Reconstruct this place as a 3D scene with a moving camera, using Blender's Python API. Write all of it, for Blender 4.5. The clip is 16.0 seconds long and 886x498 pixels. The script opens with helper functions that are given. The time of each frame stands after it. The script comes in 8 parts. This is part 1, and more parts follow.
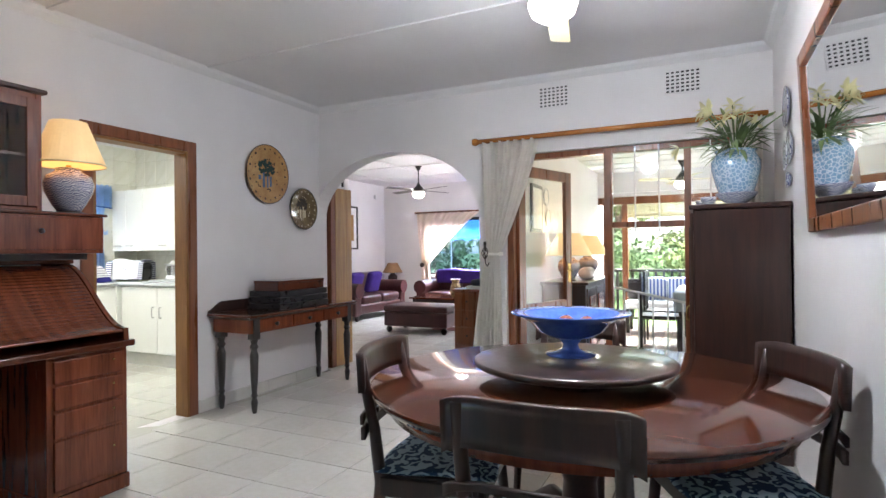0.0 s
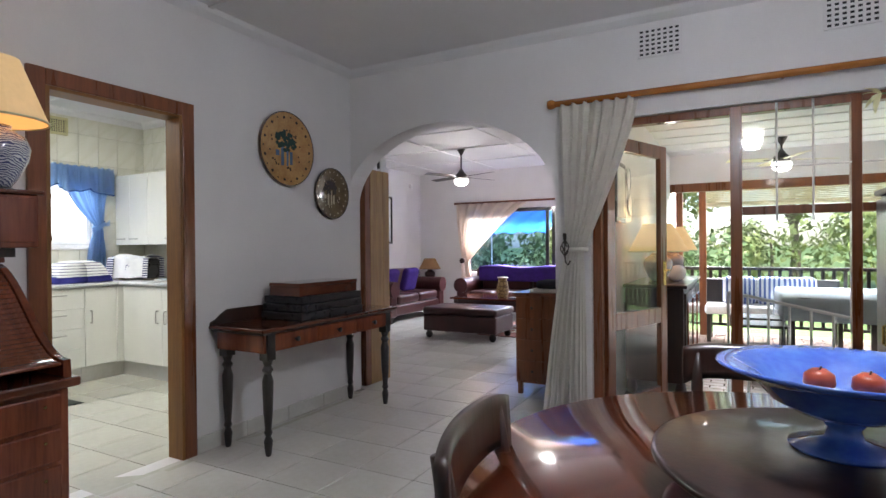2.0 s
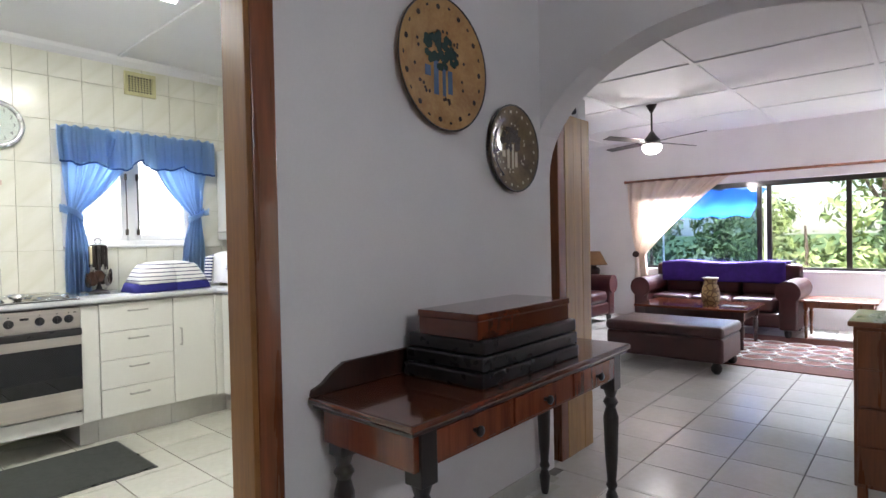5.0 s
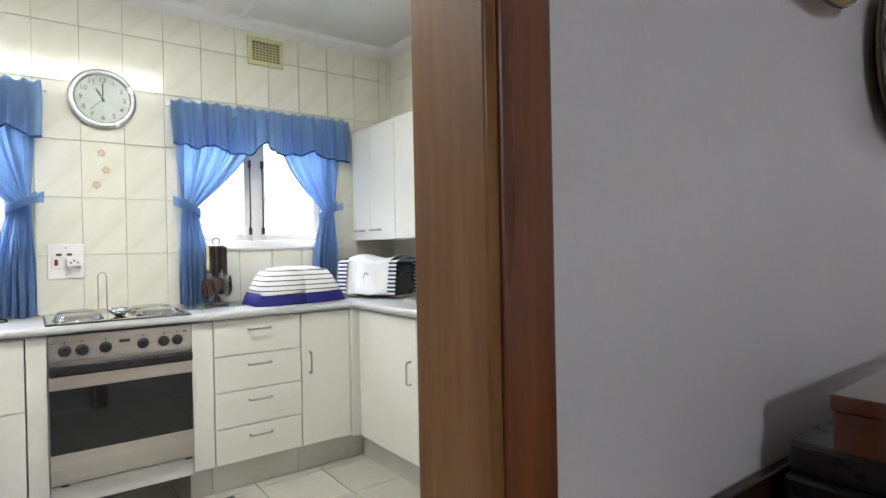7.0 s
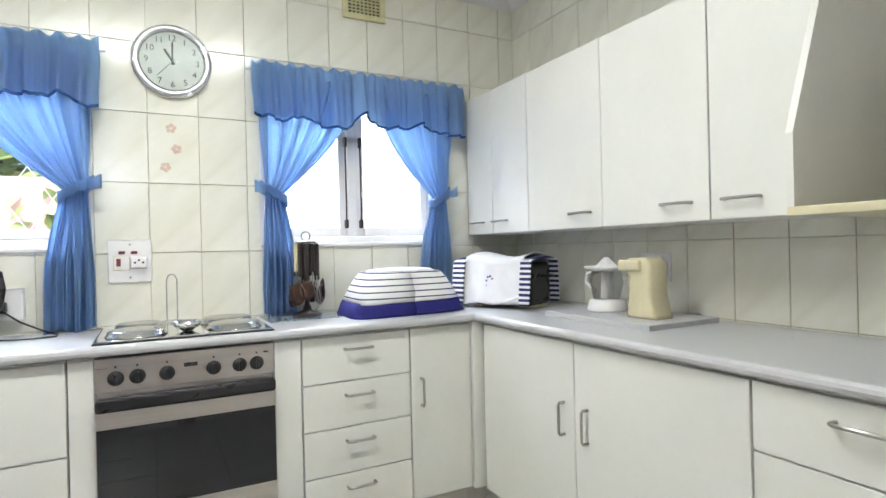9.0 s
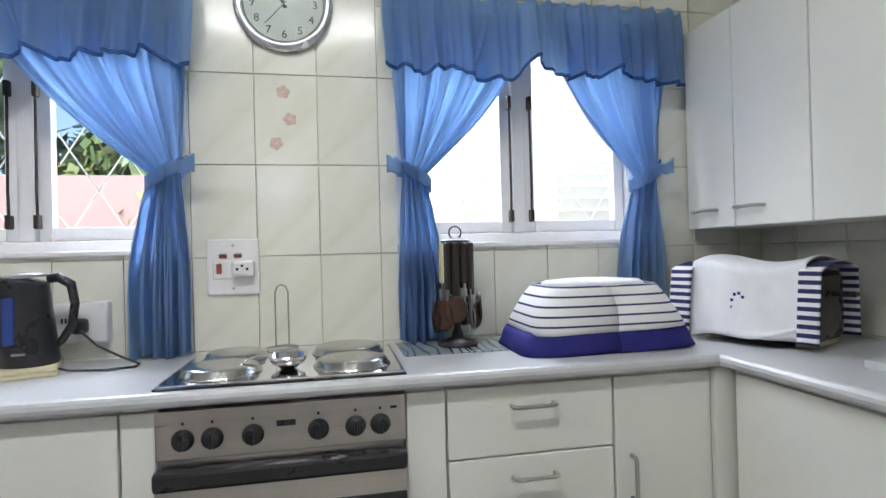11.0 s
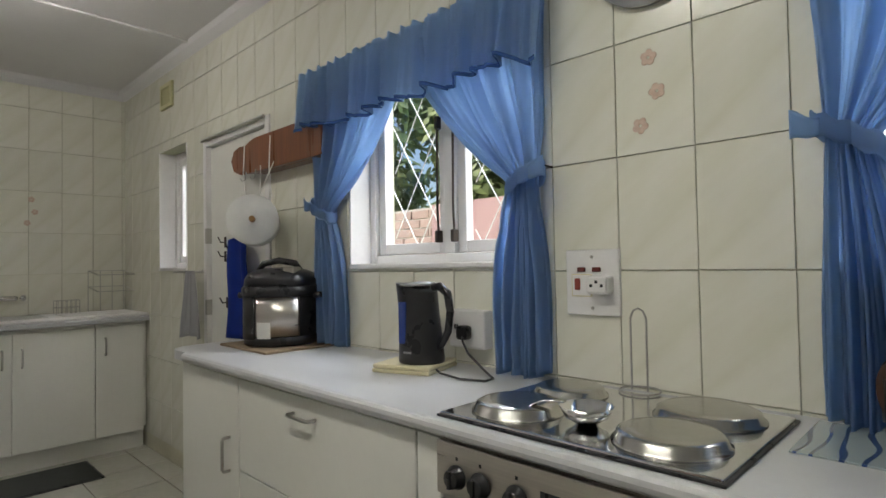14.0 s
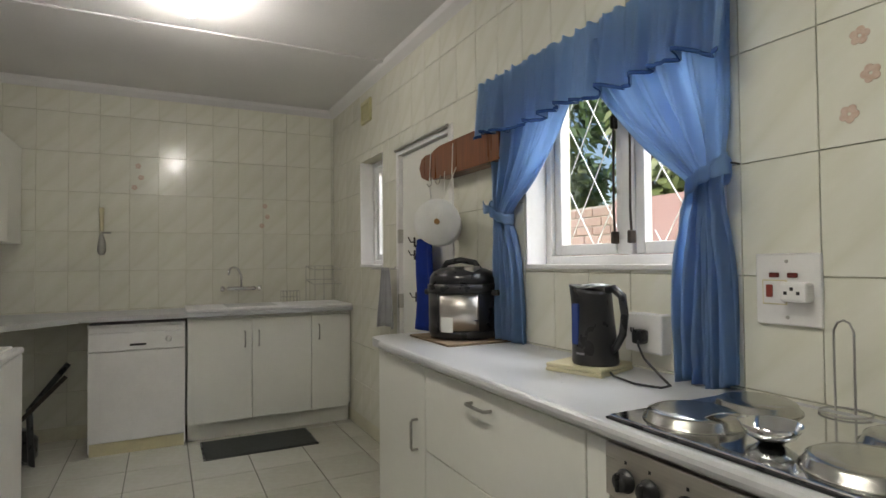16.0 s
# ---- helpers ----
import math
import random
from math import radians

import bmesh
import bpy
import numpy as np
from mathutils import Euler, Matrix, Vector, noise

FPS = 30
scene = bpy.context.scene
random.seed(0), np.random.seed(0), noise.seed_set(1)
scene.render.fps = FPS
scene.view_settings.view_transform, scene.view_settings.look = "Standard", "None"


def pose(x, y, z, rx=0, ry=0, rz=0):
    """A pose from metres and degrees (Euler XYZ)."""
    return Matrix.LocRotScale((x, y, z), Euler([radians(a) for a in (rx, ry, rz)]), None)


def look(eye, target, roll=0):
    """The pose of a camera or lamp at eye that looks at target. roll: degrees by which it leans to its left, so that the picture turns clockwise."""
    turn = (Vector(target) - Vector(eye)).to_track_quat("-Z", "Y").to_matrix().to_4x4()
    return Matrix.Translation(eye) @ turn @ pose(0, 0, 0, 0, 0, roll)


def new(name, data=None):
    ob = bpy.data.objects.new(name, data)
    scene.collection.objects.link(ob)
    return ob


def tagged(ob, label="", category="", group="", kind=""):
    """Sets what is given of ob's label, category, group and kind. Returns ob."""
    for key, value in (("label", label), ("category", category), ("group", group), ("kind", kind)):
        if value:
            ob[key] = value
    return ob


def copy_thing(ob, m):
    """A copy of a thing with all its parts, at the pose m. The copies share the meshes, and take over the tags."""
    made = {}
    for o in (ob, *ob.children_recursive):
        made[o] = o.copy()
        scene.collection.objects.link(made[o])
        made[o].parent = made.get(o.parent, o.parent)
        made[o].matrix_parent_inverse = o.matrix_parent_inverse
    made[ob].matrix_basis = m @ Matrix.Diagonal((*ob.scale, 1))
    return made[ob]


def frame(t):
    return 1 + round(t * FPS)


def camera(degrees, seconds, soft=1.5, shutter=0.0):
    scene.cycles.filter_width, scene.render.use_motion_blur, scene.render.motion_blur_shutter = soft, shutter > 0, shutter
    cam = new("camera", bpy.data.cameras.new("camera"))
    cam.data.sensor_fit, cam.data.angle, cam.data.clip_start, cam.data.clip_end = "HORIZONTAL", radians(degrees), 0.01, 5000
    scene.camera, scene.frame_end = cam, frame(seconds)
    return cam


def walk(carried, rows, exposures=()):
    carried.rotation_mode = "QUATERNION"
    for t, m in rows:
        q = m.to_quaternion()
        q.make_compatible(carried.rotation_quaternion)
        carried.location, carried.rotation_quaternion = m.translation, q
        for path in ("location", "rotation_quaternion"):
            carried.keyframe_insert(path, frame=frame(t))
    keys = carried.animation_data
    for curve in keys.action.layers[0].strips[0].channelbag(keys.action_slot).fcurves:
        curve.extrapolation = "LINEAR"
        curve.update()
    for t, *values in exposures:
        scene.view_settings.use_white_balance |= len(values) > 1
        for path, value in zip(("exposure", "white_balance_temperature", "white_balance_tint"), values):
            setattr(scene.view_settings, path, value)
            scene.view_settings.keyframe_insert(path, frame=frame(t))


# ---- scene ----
cam = camera(77.40, 16.0)
ROWS = [
    (0, (0.181, 0.12, 1.257), (-0.677, 1.927, 1.268), -0.6),
    (0.5, (0.023, 0.284, 1.271), (-0.85, 2.083, 1.274), -0.5),
    (1, (-0.135, 0.51, 1.257), (-1.025, 2.301, 1.256), -0.4),
    (1.5, (-0.294, 0.744, 1.258), (-1.211, 2.522, 1.253), -0.5),
    (2, (-0.51, 0.986, 1.261), (-1.463, 2.745, 1.253), -0.5),
    (2.5, (-0.713, 1.201, 1.254), (-1.698, 2.941, 1.243), -0.5),
    (3, (-0.962, 1.445, 1.235), (-1.991, 3.16, 1.246), -0.6),
    (3.2, (-1.054, 1.515, 1.242), (-2.098, 3.222, 1.241), -0.5),
    (5.3, (-2.115, 2.382, 1.278), (-3.48, 3.844, 1.25), -1.2),
    (5.5, (-2.223, 2.425, 1.264), (-3.615, 3.86, 1.243), -1.2),
    (6, (-2.544, 2.565, 1.236), (-4.013, 3.923, 1.228), -1.3),
    (6.5, (-2.779, 2.683, 1.268), (-4.328, 3.949, 1.242), -1.2),
    (7, (-3.023, 2.762, 1.264), (-4.626, 3.958, 1.251), -1.1),
    (7.5, (-3.211, 2.838, 1.264), (-4.852, 3.98, 1.25), -1.0),
    (8, (-3.393, 2.936, 1.264), (-5.09, 3.994, 1.248), -1.2),
    (8.5, (-3.592, 2.964, 1.243), (-5.324, 3.964, 1.232), -1.3),
    (11, (-4.58, 3.216, 1.25), (-6.54, 3.614, 1.26), -1.5),
    (11.5, (-4.73, 3.27, 1.258), (-6.723, 3.441, 1.268), -1.4),
    (12, (-4.836, 3.325, 1.253), (-6.825, 3.116, 1.272), -1.3),
    (12.5, (-4.905, 3.442, 1.259), (-6.808, 2.83, 1.277), -1.8),
    (13, (-4.97, 3.536, 1.276), (-6.73, 2.587, 1.309), -1.5),
    (13.5, (-5.053, 3.609, 1.276), (-6.653, 2.41, 1.321), -1.2),
    (14, (-5.104, 3.671, 1.276), (-6.53, 2.27, 1.33), -1.0),
    (14.5, (-5.099, 3.716, 1.29), (-6.37, 2.172, 1.337), -1.0),
    (15, (-5.085, 3.747, 1.289), (-6.221, 2.102, 1.334), -0.9),
    (15.5, (-5.071, 3.762, 1.292), (-6.101, 2.049, 1.34), -0.7),
    (16, (-5.083, 3.744, 1.293), (-5.984, 1.959, 1.341), -0.5),
]
STOPS = [(0.0, 1.95, 6250, 13), (1.0, 1.6, 6250, 13), (1.5, 1.45, 6250, 14), (3.0, 1.0, 6250, 14), (5.5, 1.4, 6250, 15), (7.0, 1.25, 6250, 14), (8.0, 1.3, 6200, 14), (8.5, 1.35, 6150, 14), (11.0, 0.7, 5950, 16), (12.5, 0.4, 6050, 15), (13.0, 0.45, 6250, 14), (14.0, 0.08, 6600, 13), (14.5, -0.05, 6600, 13), (15.0, -0.12, 6650, 13), (16.0, 0.12, 6750, 13)]
walk(cam, [(t, look(eye, aim, roll)) for t, eye, aim, roll in ROWS], STOPS)

# ---- world, sun, large lights ----
world = bpy.data.worlds.new("world")
scene.world = world
world.use_nodes = True
wn = world.node_tree.nodes
sky = wn.new("ShaderNodeTexSky")
sky.sky_type = "NISHITA"
sky.sun_disc = False
sky.sun_elevation = radians(60)
sky.sun_rotation = radians(130)
world.node_tree.links.new(sky.outputs[0], wn["Background"].inputs[0])
wn["Background"].inputs[1].default_value = 0.15
sun = new("sun", bpy.data.lights.new("sun", "SUN"))
sun.data.energy, sun.data.angle, sun.data.color = 5.0, radians(0.6), (1.0, 0.95, 0.88)
sun.matrix_world = look((15, -12, 34), (0, 0, 0))


def area(name, eye, target, sx, sy, watts, colour):
    ob = new(name, bpy.data.lights.new(name, "AREA"))
    ob.data.shape, ob.data.size, ob.data.size_y = "RECTANGLE", sx, sy
    ob.data.energy, ob.data.color = watts, colour
    ob.matrix_world = look(eye, target)
    return ob


def bulb(name, eye, watts, colour, radius=0.05):
    ob = new(name, bpy.data.lights.new(name, "POINT"))
    ob.data.energy, ob.data.color, ob.data.shadow_soft_size = watts, colour, radius
    ob.location = eye
    return ob


KITCHEN_TUBE = 2.585
DAY = (0.90, 0.95, 1.0)
area("daylight_kitchen_a", (-7.25, 2.27, 2.75), (-5.6, 2.27, 0.9), 1.3, 0.9, 85, DAY)
area("daylight_kitchen_b", (-7.25, 3.91, 2.75), (-5.6, 3.91, 0.9), 1.3, 0.9, 62, DAY)
area("daylight_kitchen_c", (-7.25, -0.16, 2.75), (-5.9, -0.6, 0.9), 0.8, 0.9, 85, DAY)
area("daylight_living", (-3.7, 12.0, 2.8), (-3.7, 9.0, 0.4), 3.6, 1.0, 760, (0.9, 0.93, 1.0))
area("daylight_veranda", (1.2, 10.6, 2.8), (1.0, 7.5, 0.2), 6.0, 1.0, 850, (0.97, 1.0, 0.96))
bulb("fan_light_glow", (-0.42, 2.55, 2.27), 33, (0.92, 0.96, 1.0), 0.09)
bulb("desk_lamp_glow", (-3.09, 2.05, 1.86), 1.2, (1.0, 0.75, 0.42), 0.03)
bulb("living_fan_glow", (-4.33, 8.65, 2.12), 14, (1.0, 0.95, 0.9), 0.09)
bulb("veranda_lamp_glow", (-1.16, 7.2, 1.42), 3, (1.0, 0.75, 0.4), 0.03)
bulb("veranda_lamp_glow_b", (-1.16, 6.12, 1.42), 3, (1.0, 0.75, 0.4), 0.03)
bulb("ceiling_bulb_glow", (-5.2, 0.70, 2.44), 13, (1.0, 0.98, 0.92), 0.04)
area("tube_glow", (-5.05, 3.05, KITCHEN_TUBE), (-5.05, 3.05, 0), 0.05, 1.15, 14, (1.0, 1.0, 0.88))

# ---- materials ----
MATS = {}


def mat(name, colour, rough=0.5, metal=0.0, second=None, scale=8.0, fine=60.0, bump=0.0, spec=0.5, stretch=None, rnd=0.0, coat=0.0, mix=0.5):
    """A procedural surface: two scales of noise between two colours, a bump and wear in the gloss."""
    m = bpy.data.materials.new(name)
    m.use_nodes = True
    nt = m.node_tree
    b = nt.nodes["Principled BSDF"]
    b.inputs["Roughness"].default_value = rough
    b.inputs["Metallic"].default_value = metal
    b.inputs["Specular IOR Level"].default_value = spec
    b.inputs["Coat Weight"].default_value = coat
    b.inputs["Coat Roughness"].default_value = 0.06
    second = second or tuple(c * 0.88 for c in colour)
    co = nt.nodes.new("ShaderNodeTexCoord")
    mp = nt.nodes.new("ShaderNodeMapping")
    nt.links.new(co.outputs["Object"], mp.inputs[0])
    if stretch:
        mp.inputs["Scale"].default_value = stretch
    n1 = nt.nodes.new("ShaderNodeTexNoise")
    n1.inputs["Scale"].default_value = scale
    n1.inputs["Detail"].default_value = 4
    n2 = nt.nodes.new("ShaderNodeTexNoise")
    n2.inputs["Scale"].default_value = fine
    n2.inputs["Detail"].default_value = 3
    for n in (n1, n2):
        nt.links.new(mp.outputs[0], n.inputs["Vector"])
    ad = nt.nodes.new("ShaderNodeMath")
    ad.operation = "MULTIPLY_ADD"
    nt.links.new(n2.outputs["Fac"], ad.inputs[0])
    ad.inputs[1].default_value = 0.45
    nt.links.new(n1.outputs["Fac"], ad.inputs[2])
    rp = nt.nodes.new("ShaderNodeValToRGB")
    rp.color_ramp.elements[0].position, rp.color_ramp.elements[1].position = 0.72 - mix * 0.4, 0.72 + mix * 0.4
    rp.color_ramp.elements[0].color = (*second, 1)
    rp.color_ramp.elements[1].color = (*colour, 1)
    nt.links.new(ad.outputs[0], rp.inputs[0])
    out = rp.outputs[0]
    if rnd:
        oi = nt.nodes.new("ShaderNodeObjectInfo")
        mr = nt.nodes.new("ShaderNodeMapRange")
        mr.inputs["To Min"].default_value, mr.inputs["To Max"].default_value = 1 - rnd, 1 + rnd * 0.4
        nt.links.new(oi.outputs["Random"], mr.inputs["Value"])
        hs = nt.nodes.new("ShaderNodeHueSaturation")
        nt.links.new(mr.outputs[0], hs.inputs["Value"])
        nt.links.new(out, hs.inputs["Color"])
        out = hs.outputs[0]
    nt.links.new(out, b.inputs["Base Color"])
    rr = nt.nodes.new("ShaderNodeMapRange")
    rr.inputs["To Min"].default_value, rr.inputs["To Max"].default_value = max(rough * 0.8, 0.02), min(rough * 1.25, 1)
    nt.links.new(n1.outputs["Fac"], rr.inputs["Value"])
    nt.links.new(rr.outputs[0], b.inputs["Roughness"])
    if bump:
        bp = nt.nodes.new("ShaderNodeBump")
        bp.inputs["Strength"].default_value = bump
        bp.inputs["Distance"].default_value = 0.01
        nt.links.new(ad.outputs[0], bp.inputs["Height"])
        nt.links.new(bp.outputs[0], b.inputs["Normal"])
    MATS[name] = m
    return m


def wood(name, dark, light, rough=0.3, coat=0.3, axis=2, scale=5.0, relief=0.05):
    """Grain drawn out along one axis."""
    st = [9.0, 9.0, 9.0]
    st[axis] = 0.7
    return mat(name, light, rough, 0, dark, scale * 0.5, scale * 2.4, relief, 0.5, tuple(st), 0.0, coat, 0.6)


def cloth(name, colour, second=None, through_light=0.0, rough=0.9, weave=420.0):
    m = mat(name, colour, rough, 0, second, 14, weave, 0.25, 0.15)
    if through_light:
        nt = m.node_tree
        b = nt.nodes["Principled BSDF"]
        tr = nt.nodes.new("ShaderNodeBsdfTranslucent")
        tr.inputs[0].default_value = (*[min(c * 1.5, 1) for c in colour], 1)
        mx = nt.nodes.new("ShaderNodeMixShader")
        mx.inputs[0].default_value = through_light
        nt.links.new(b.outputs[0], mx.inputs[1])
        nt.links.new(tr.outputs[0], mx.inputs[2])
        nt.links.new(mx.outputs[0], nt.nodes["Material Output"].inputs["Surface"])
    return m


def glow(name, colour, strength, base=(0.9, 0.88, 0.82)):
    m = mat(name, base, 0.4)
    b = m.node_tree.nodes["Principled BSDF"]
    b.inputs["Emission Color"].default_value = (*colour, 1)
    b.inputs["Emission Strength"].default_value = strength
    return m


def patterned(name, ground, ink, scale, kind="voronoi", rough=0.35, width=0.12, coat=0.0, stretch=(1, 1, 1)):
    """A printed or painted pattern: ink on a ground colour."""
    m = mat(name, ground, rough, coat=coat)
    nt = m.node_tree
    b = nt.nodes["Principled BSDF"]
    co = nt.nodes.new("ShaderNodeTexCoord")
    mp = nt.nodes.new("ShaderNodeMapping")
    mp.inputs["Scale"].default_value = stretch
    nt.links.new(co.outputs["Object"], mp.inputs[0])
    rp = nt.nodes.new("ShaderNodeValToRGB")
    if kind == "voronoi":
        v = nt.nodes.new("ShaderNodeTexVoronoi")
        v.feature = "DISTANCE_TO_EDGE"
        v.inputs["Scale"].default_value = scale
        nt.links.new(mp.outputs[0], v.inputs["Vector"])
        nt.links.new(v.outputs["Distance"], rp.inputs[0])
    elif kind == "swirl":
        v = nt.nodes.new("ShaderNodeTexWave")
        v.wave_type = "RINGS"
        v.inputs["Scale"].default_value = scale
        v.inputs["Distortion"].default_value = 9
        v.inputs["Detail"].default_value = 1.5
        nt.links.new(mp.outputs[0], v.inputs["Vector"])
        nt.links.new(v.outputs["Fac"], rp.inputs[0])
    else:
        v = nt.nodes.new("ShaderNodeTexWave")
        v.bands_direction = kind
        v.inputs["Scale"].default_value = scale
        nt.links.new(mp.outputs[0], v.inputs["Vector"])
        nt.links.new(v.outputs["Fac"], rp.inputs[0])
    rp.color_ramp.interpolation = "LINEAR"
    rp.color_ramp.elements[0].position = width
    rp.color_ramp.elements[1].position = width + 0.06
    rp.color_ramp.elements[0].color = (*ink, 1)
    rp.color_ramp.elements[1].color = (*ground, 1)
    nt.links.new(rp.outputs[0], b.inputs["Base Color"])
    return m


def glass(name, tint=(1, 1, 1), rough=0.0, alpha=None):
    m = bpy.data.materials.new(name)
    m.use_nodes = True
    nt = m.node_tree
    nt.nodes.clear()
    out = nt.nodes.new("ShaderNodeOutputMaterial")
    tr = nt.nodes.new("ShaderNodeBsdfTransparent")
    tr.inputs[0].default_value = (*tint, 1)
    gl = nt.nodes.new("ShaderNodeBsdfGlossy")
    gl.inputs["Roughness"].default_value = rough
    lw = nt.nodes.new("ShaderNodeLayerWeight")
    pw = nt.nodes.new("ShaderNodeMath")
    pw.operation = "POWER"
    pw.inputs[1].default_value = 4.0
    fr = nt.nodes.new("ShaderNodeMath")
    fr.operation = "MULTIPLY_ADD"
    fr.inputs[1].default_value, fr.inputs[2].default_value = 0.6, 0.04
    nt.links.new(lw.outputs["Facing"], pw.inputs[0])
    nt.links.new(pw.outputs[0], fr.inputs[0])
    mx = nt.nodes.new("ShaderNodeMixShader")
    nt.links.new(fr.outputs[0], mx.inputs[0])
    nt.links.new(tr.outputs[0], mx.inputs[1])
    nt.links.new(gl.outputs[0], mx.inputs[2])
    nt.links.new(mx.outputs[0], out.inputs[0])
    return m


PAINT = mat("wall_paint", (0.74, 0.72, 0.72), 0.6, 0, (0.70, 0.68, 0.68), 3, 90, 0.06)
CEIL = mat("ceiling_paint", (0.72, 0.71, 0.71), 0.7, 0, (0.68, 0.67, 0.67), 2, 70, 0.04)
TILE = mat("cream_wall_tile", (0.77, 0.76, 0.67), 0.17, 0, (0.70, 0.69, 0.575), 9, 30, 0.01, 0.5, (5, 1, 1), 0.04)
for node in TILE.node_tree.nodes:
    if node.type == "MAPPING":
        node.vector_type = "TEXTURE"
        node.inputs["Rotation"].default_value = (0, 0, radians(40))
GROUT = mat("tile_grout", (0.62, 0.60, 0.48), 0.9, 0, (0.52, 0.50, 0.38), 4, 40)
FTILE = mat("cream_floor_tile", (0.68, 0.67, 0.64), 0.22, 0, (0.60, 0.59, 0.54), 2.5, 30, 0.015, 0.5, None, 0.06)
FGROUT = mat("floor_grout", (0.22, 0.21, 0.19), 0.9, 0, (0.13, 0.12, 0.11), 3, 40)
LAM = mat("white_laminate", (0.78, 0.78, 0.73), 0.35, 0, (0.75, 0.75, 0.70), 3, 40)
WHITE = mat("white_gloss_paint", (0.80, 0.79, 0.78), 0.3, 0, (0.74, 0.73, 0.72), 6, 60, 0.03)
WORKTOP = mat("mottled_worktop", (0.53, 0.535, 0.545), 0.3, 0, (0.505, 0.51, 0.52), 40, 400)
STEEL = mat("brushed_steel", (0.62, 0.58, 0.54), 0.28, 1, (0.50, 0.47, 0.44), 3, 60, 0.02, 0.5, (1, 0.05, 6))
CHROME = mat("chrome", (0.78, 0.78, 0.78), 0.10, 1, (0.7, 0.7, 0.7))
SATIN = mat("satin_steel", (0.52, 0.51, 0.48), 0.2, 1, (0.45, 0.44, 0.41), 4, 80, 0.02)
HANDLE = mat("satin_handle", (0.50, 0.49, 0.46), 0.35, 1)
BLACK = mat("black_plastic", (0.012, 0.012, 0.014), 0.28, 0, (0.02, 0.02, 0.022), 20, 200)
DARKGLASS = mat("oven_glass", (0.008, 0.009, 0.012), 0.04, 0, (0.012, 0.012, 0.015))
IRON = mat("dark_iron", (0.03, 0.025, 0.022), 0.5, 0.6, (0.06, 0.045, 0.035), 20, 90, 0.1)
MAHOG = wood("mahogany", (0.10, 0.020, 0.008), (0.23, 0.055, 0.020), 0.24, 0.5)
MAHOG_H = wood("mahogany_flat", (0.085, 0.019, 0.008), (0.120, 0.028, 0.011), 0.14, 0.8, 0, 5.0, 0.0)
DARKW = wood("dark_stained_wood", (0.014, 0.006, 0.005), (0.045, 0.016, 0.011), 0.3, 0.4)
ESPR = wood("near_black_wood", (0.008, 0.006, 0.006), (0.022, 0.014, 0.012), 0.32, 0.3)
REDW = wood("red_brown_wood", (0.12, 0.035, 0.012), (0.24, 0.075, 0.026), 0.28, 0.4)
JAMBW = wood("amber_varnished_wood", (0.17, 0.068, 0.013), (0.30, 0.135, 0.031), 0.45, 0.0)
GOLDW = wood("golden_varnished_wood", (0.25, 0.12, 0.03), (0.42, 0.23, 0.065), 0.36, 0.15)
ORANGEW = wood("orange_pole_wood", (0.30, 0.10, 0.02), (0.50, 0.20, 0.045), 0.25, 0.5, 0)
KTILE = mat("kitchen_floor_tile", (0.58, 0.57, 0.50), 0.2, 0, (0.51, 0.50, 0.43), 2.5, 30, 0.015, 0.5, None, 0.06)
BLUEC = cloth("blue_curtain_cotton", (0.32, 0.43, 0.58), (0.26, 0.37, 0.52), 0.72)
SHEER = cloth("cream_curtain_cotton", (0.80, 0.77, 0.70), (0.74, 0.70, 0.63), 0.30)
PINKSHEER = cloth("pale_peach_curtain", (0.74, 0.62, 0.55), (0.66, 0.54, 0.48), 0.4)
LEATHER = mat("oxblood_leather", (0.055, 0.012, 0.012), 0.33, 0, (0.03, 0.008, 0.009), 5, 90, 0.12)
PURPLE = cloth("violet_throw", (0.055, 0.025, 0.20), (0.035, 0.018, 0.13))
PORC = patterned("blue_white_porcelain", (0.62, 0.64, 0.68), (0.08, 0.09, 0.20), 34, "swirl", 0.12, 0.42, 0.6)
CRACKLE = patterned("crackled_blue_porcelain", (0.20, 0.34, 0.48), (0.55, 0.64, 0.72), 42, "voronoi", 0.14, 0.05, 0.6)
BATIK = patterned("batik_cushion_cotton", (0.014, 0.05, 0.12), (0.40, 0.54, 0.62), 24, "swirl", 0.9, 0.46)
SHADE = glow("lit_lampshade", (1.0, 0.60, 0.22), 0.16, (0.75, 0.58, 0.34))
SHADE_OFF = cloth("brown_lampshade", (0.28, 0.16, 0.08))
OPAL = glow("lit_opal_glass", (1.0, 0.95, 0.86), 6.0)
TUBE = glow("lit_tube", (0.95, 1.0, 0.92), 14.0)
BLUEPANE = glass("blue_tinted_glass", (0.55, 0.68, 0.86))
PANE = glass("window_glass", (0.97, 0.99, 0.98))
BLUEGLASS = mat("blue_art_glass", (0.05, 0.12, 0.55), 0.12, 0, (0.10, 0.22, 0.66), 9, 50, 0.05, 0.6, None, 0, 0.6)
MIRROR = mat("mirror_silver", (0.86, 0.87, 0.87), 0.015, 1, (0.85, 0.86, 0.86))
RUBBER = mat("grey_green_mat", (0.05, 0.055, 0.05), 0.9, 0, (0.03, 0.034, 0.03), 30, 260, 0.4)
NAVY = mat("navy_mat", (0.02, 0.028, 0.06), 0.95, 0, (0.012, 0.017, 0.04), 30, 260, 0.4)
LEAF = mat("leaf_green", (0.15, 0.22, 0.08), 0.45, 0, (0.08, 0.14, 0.05), 4, 30)
LEAF_Y = mat("leaf_yellow_green", (0.22, 0.26, 0.08), 0.5, 0, (0.12, 0.16, 0.05), 4, 30)
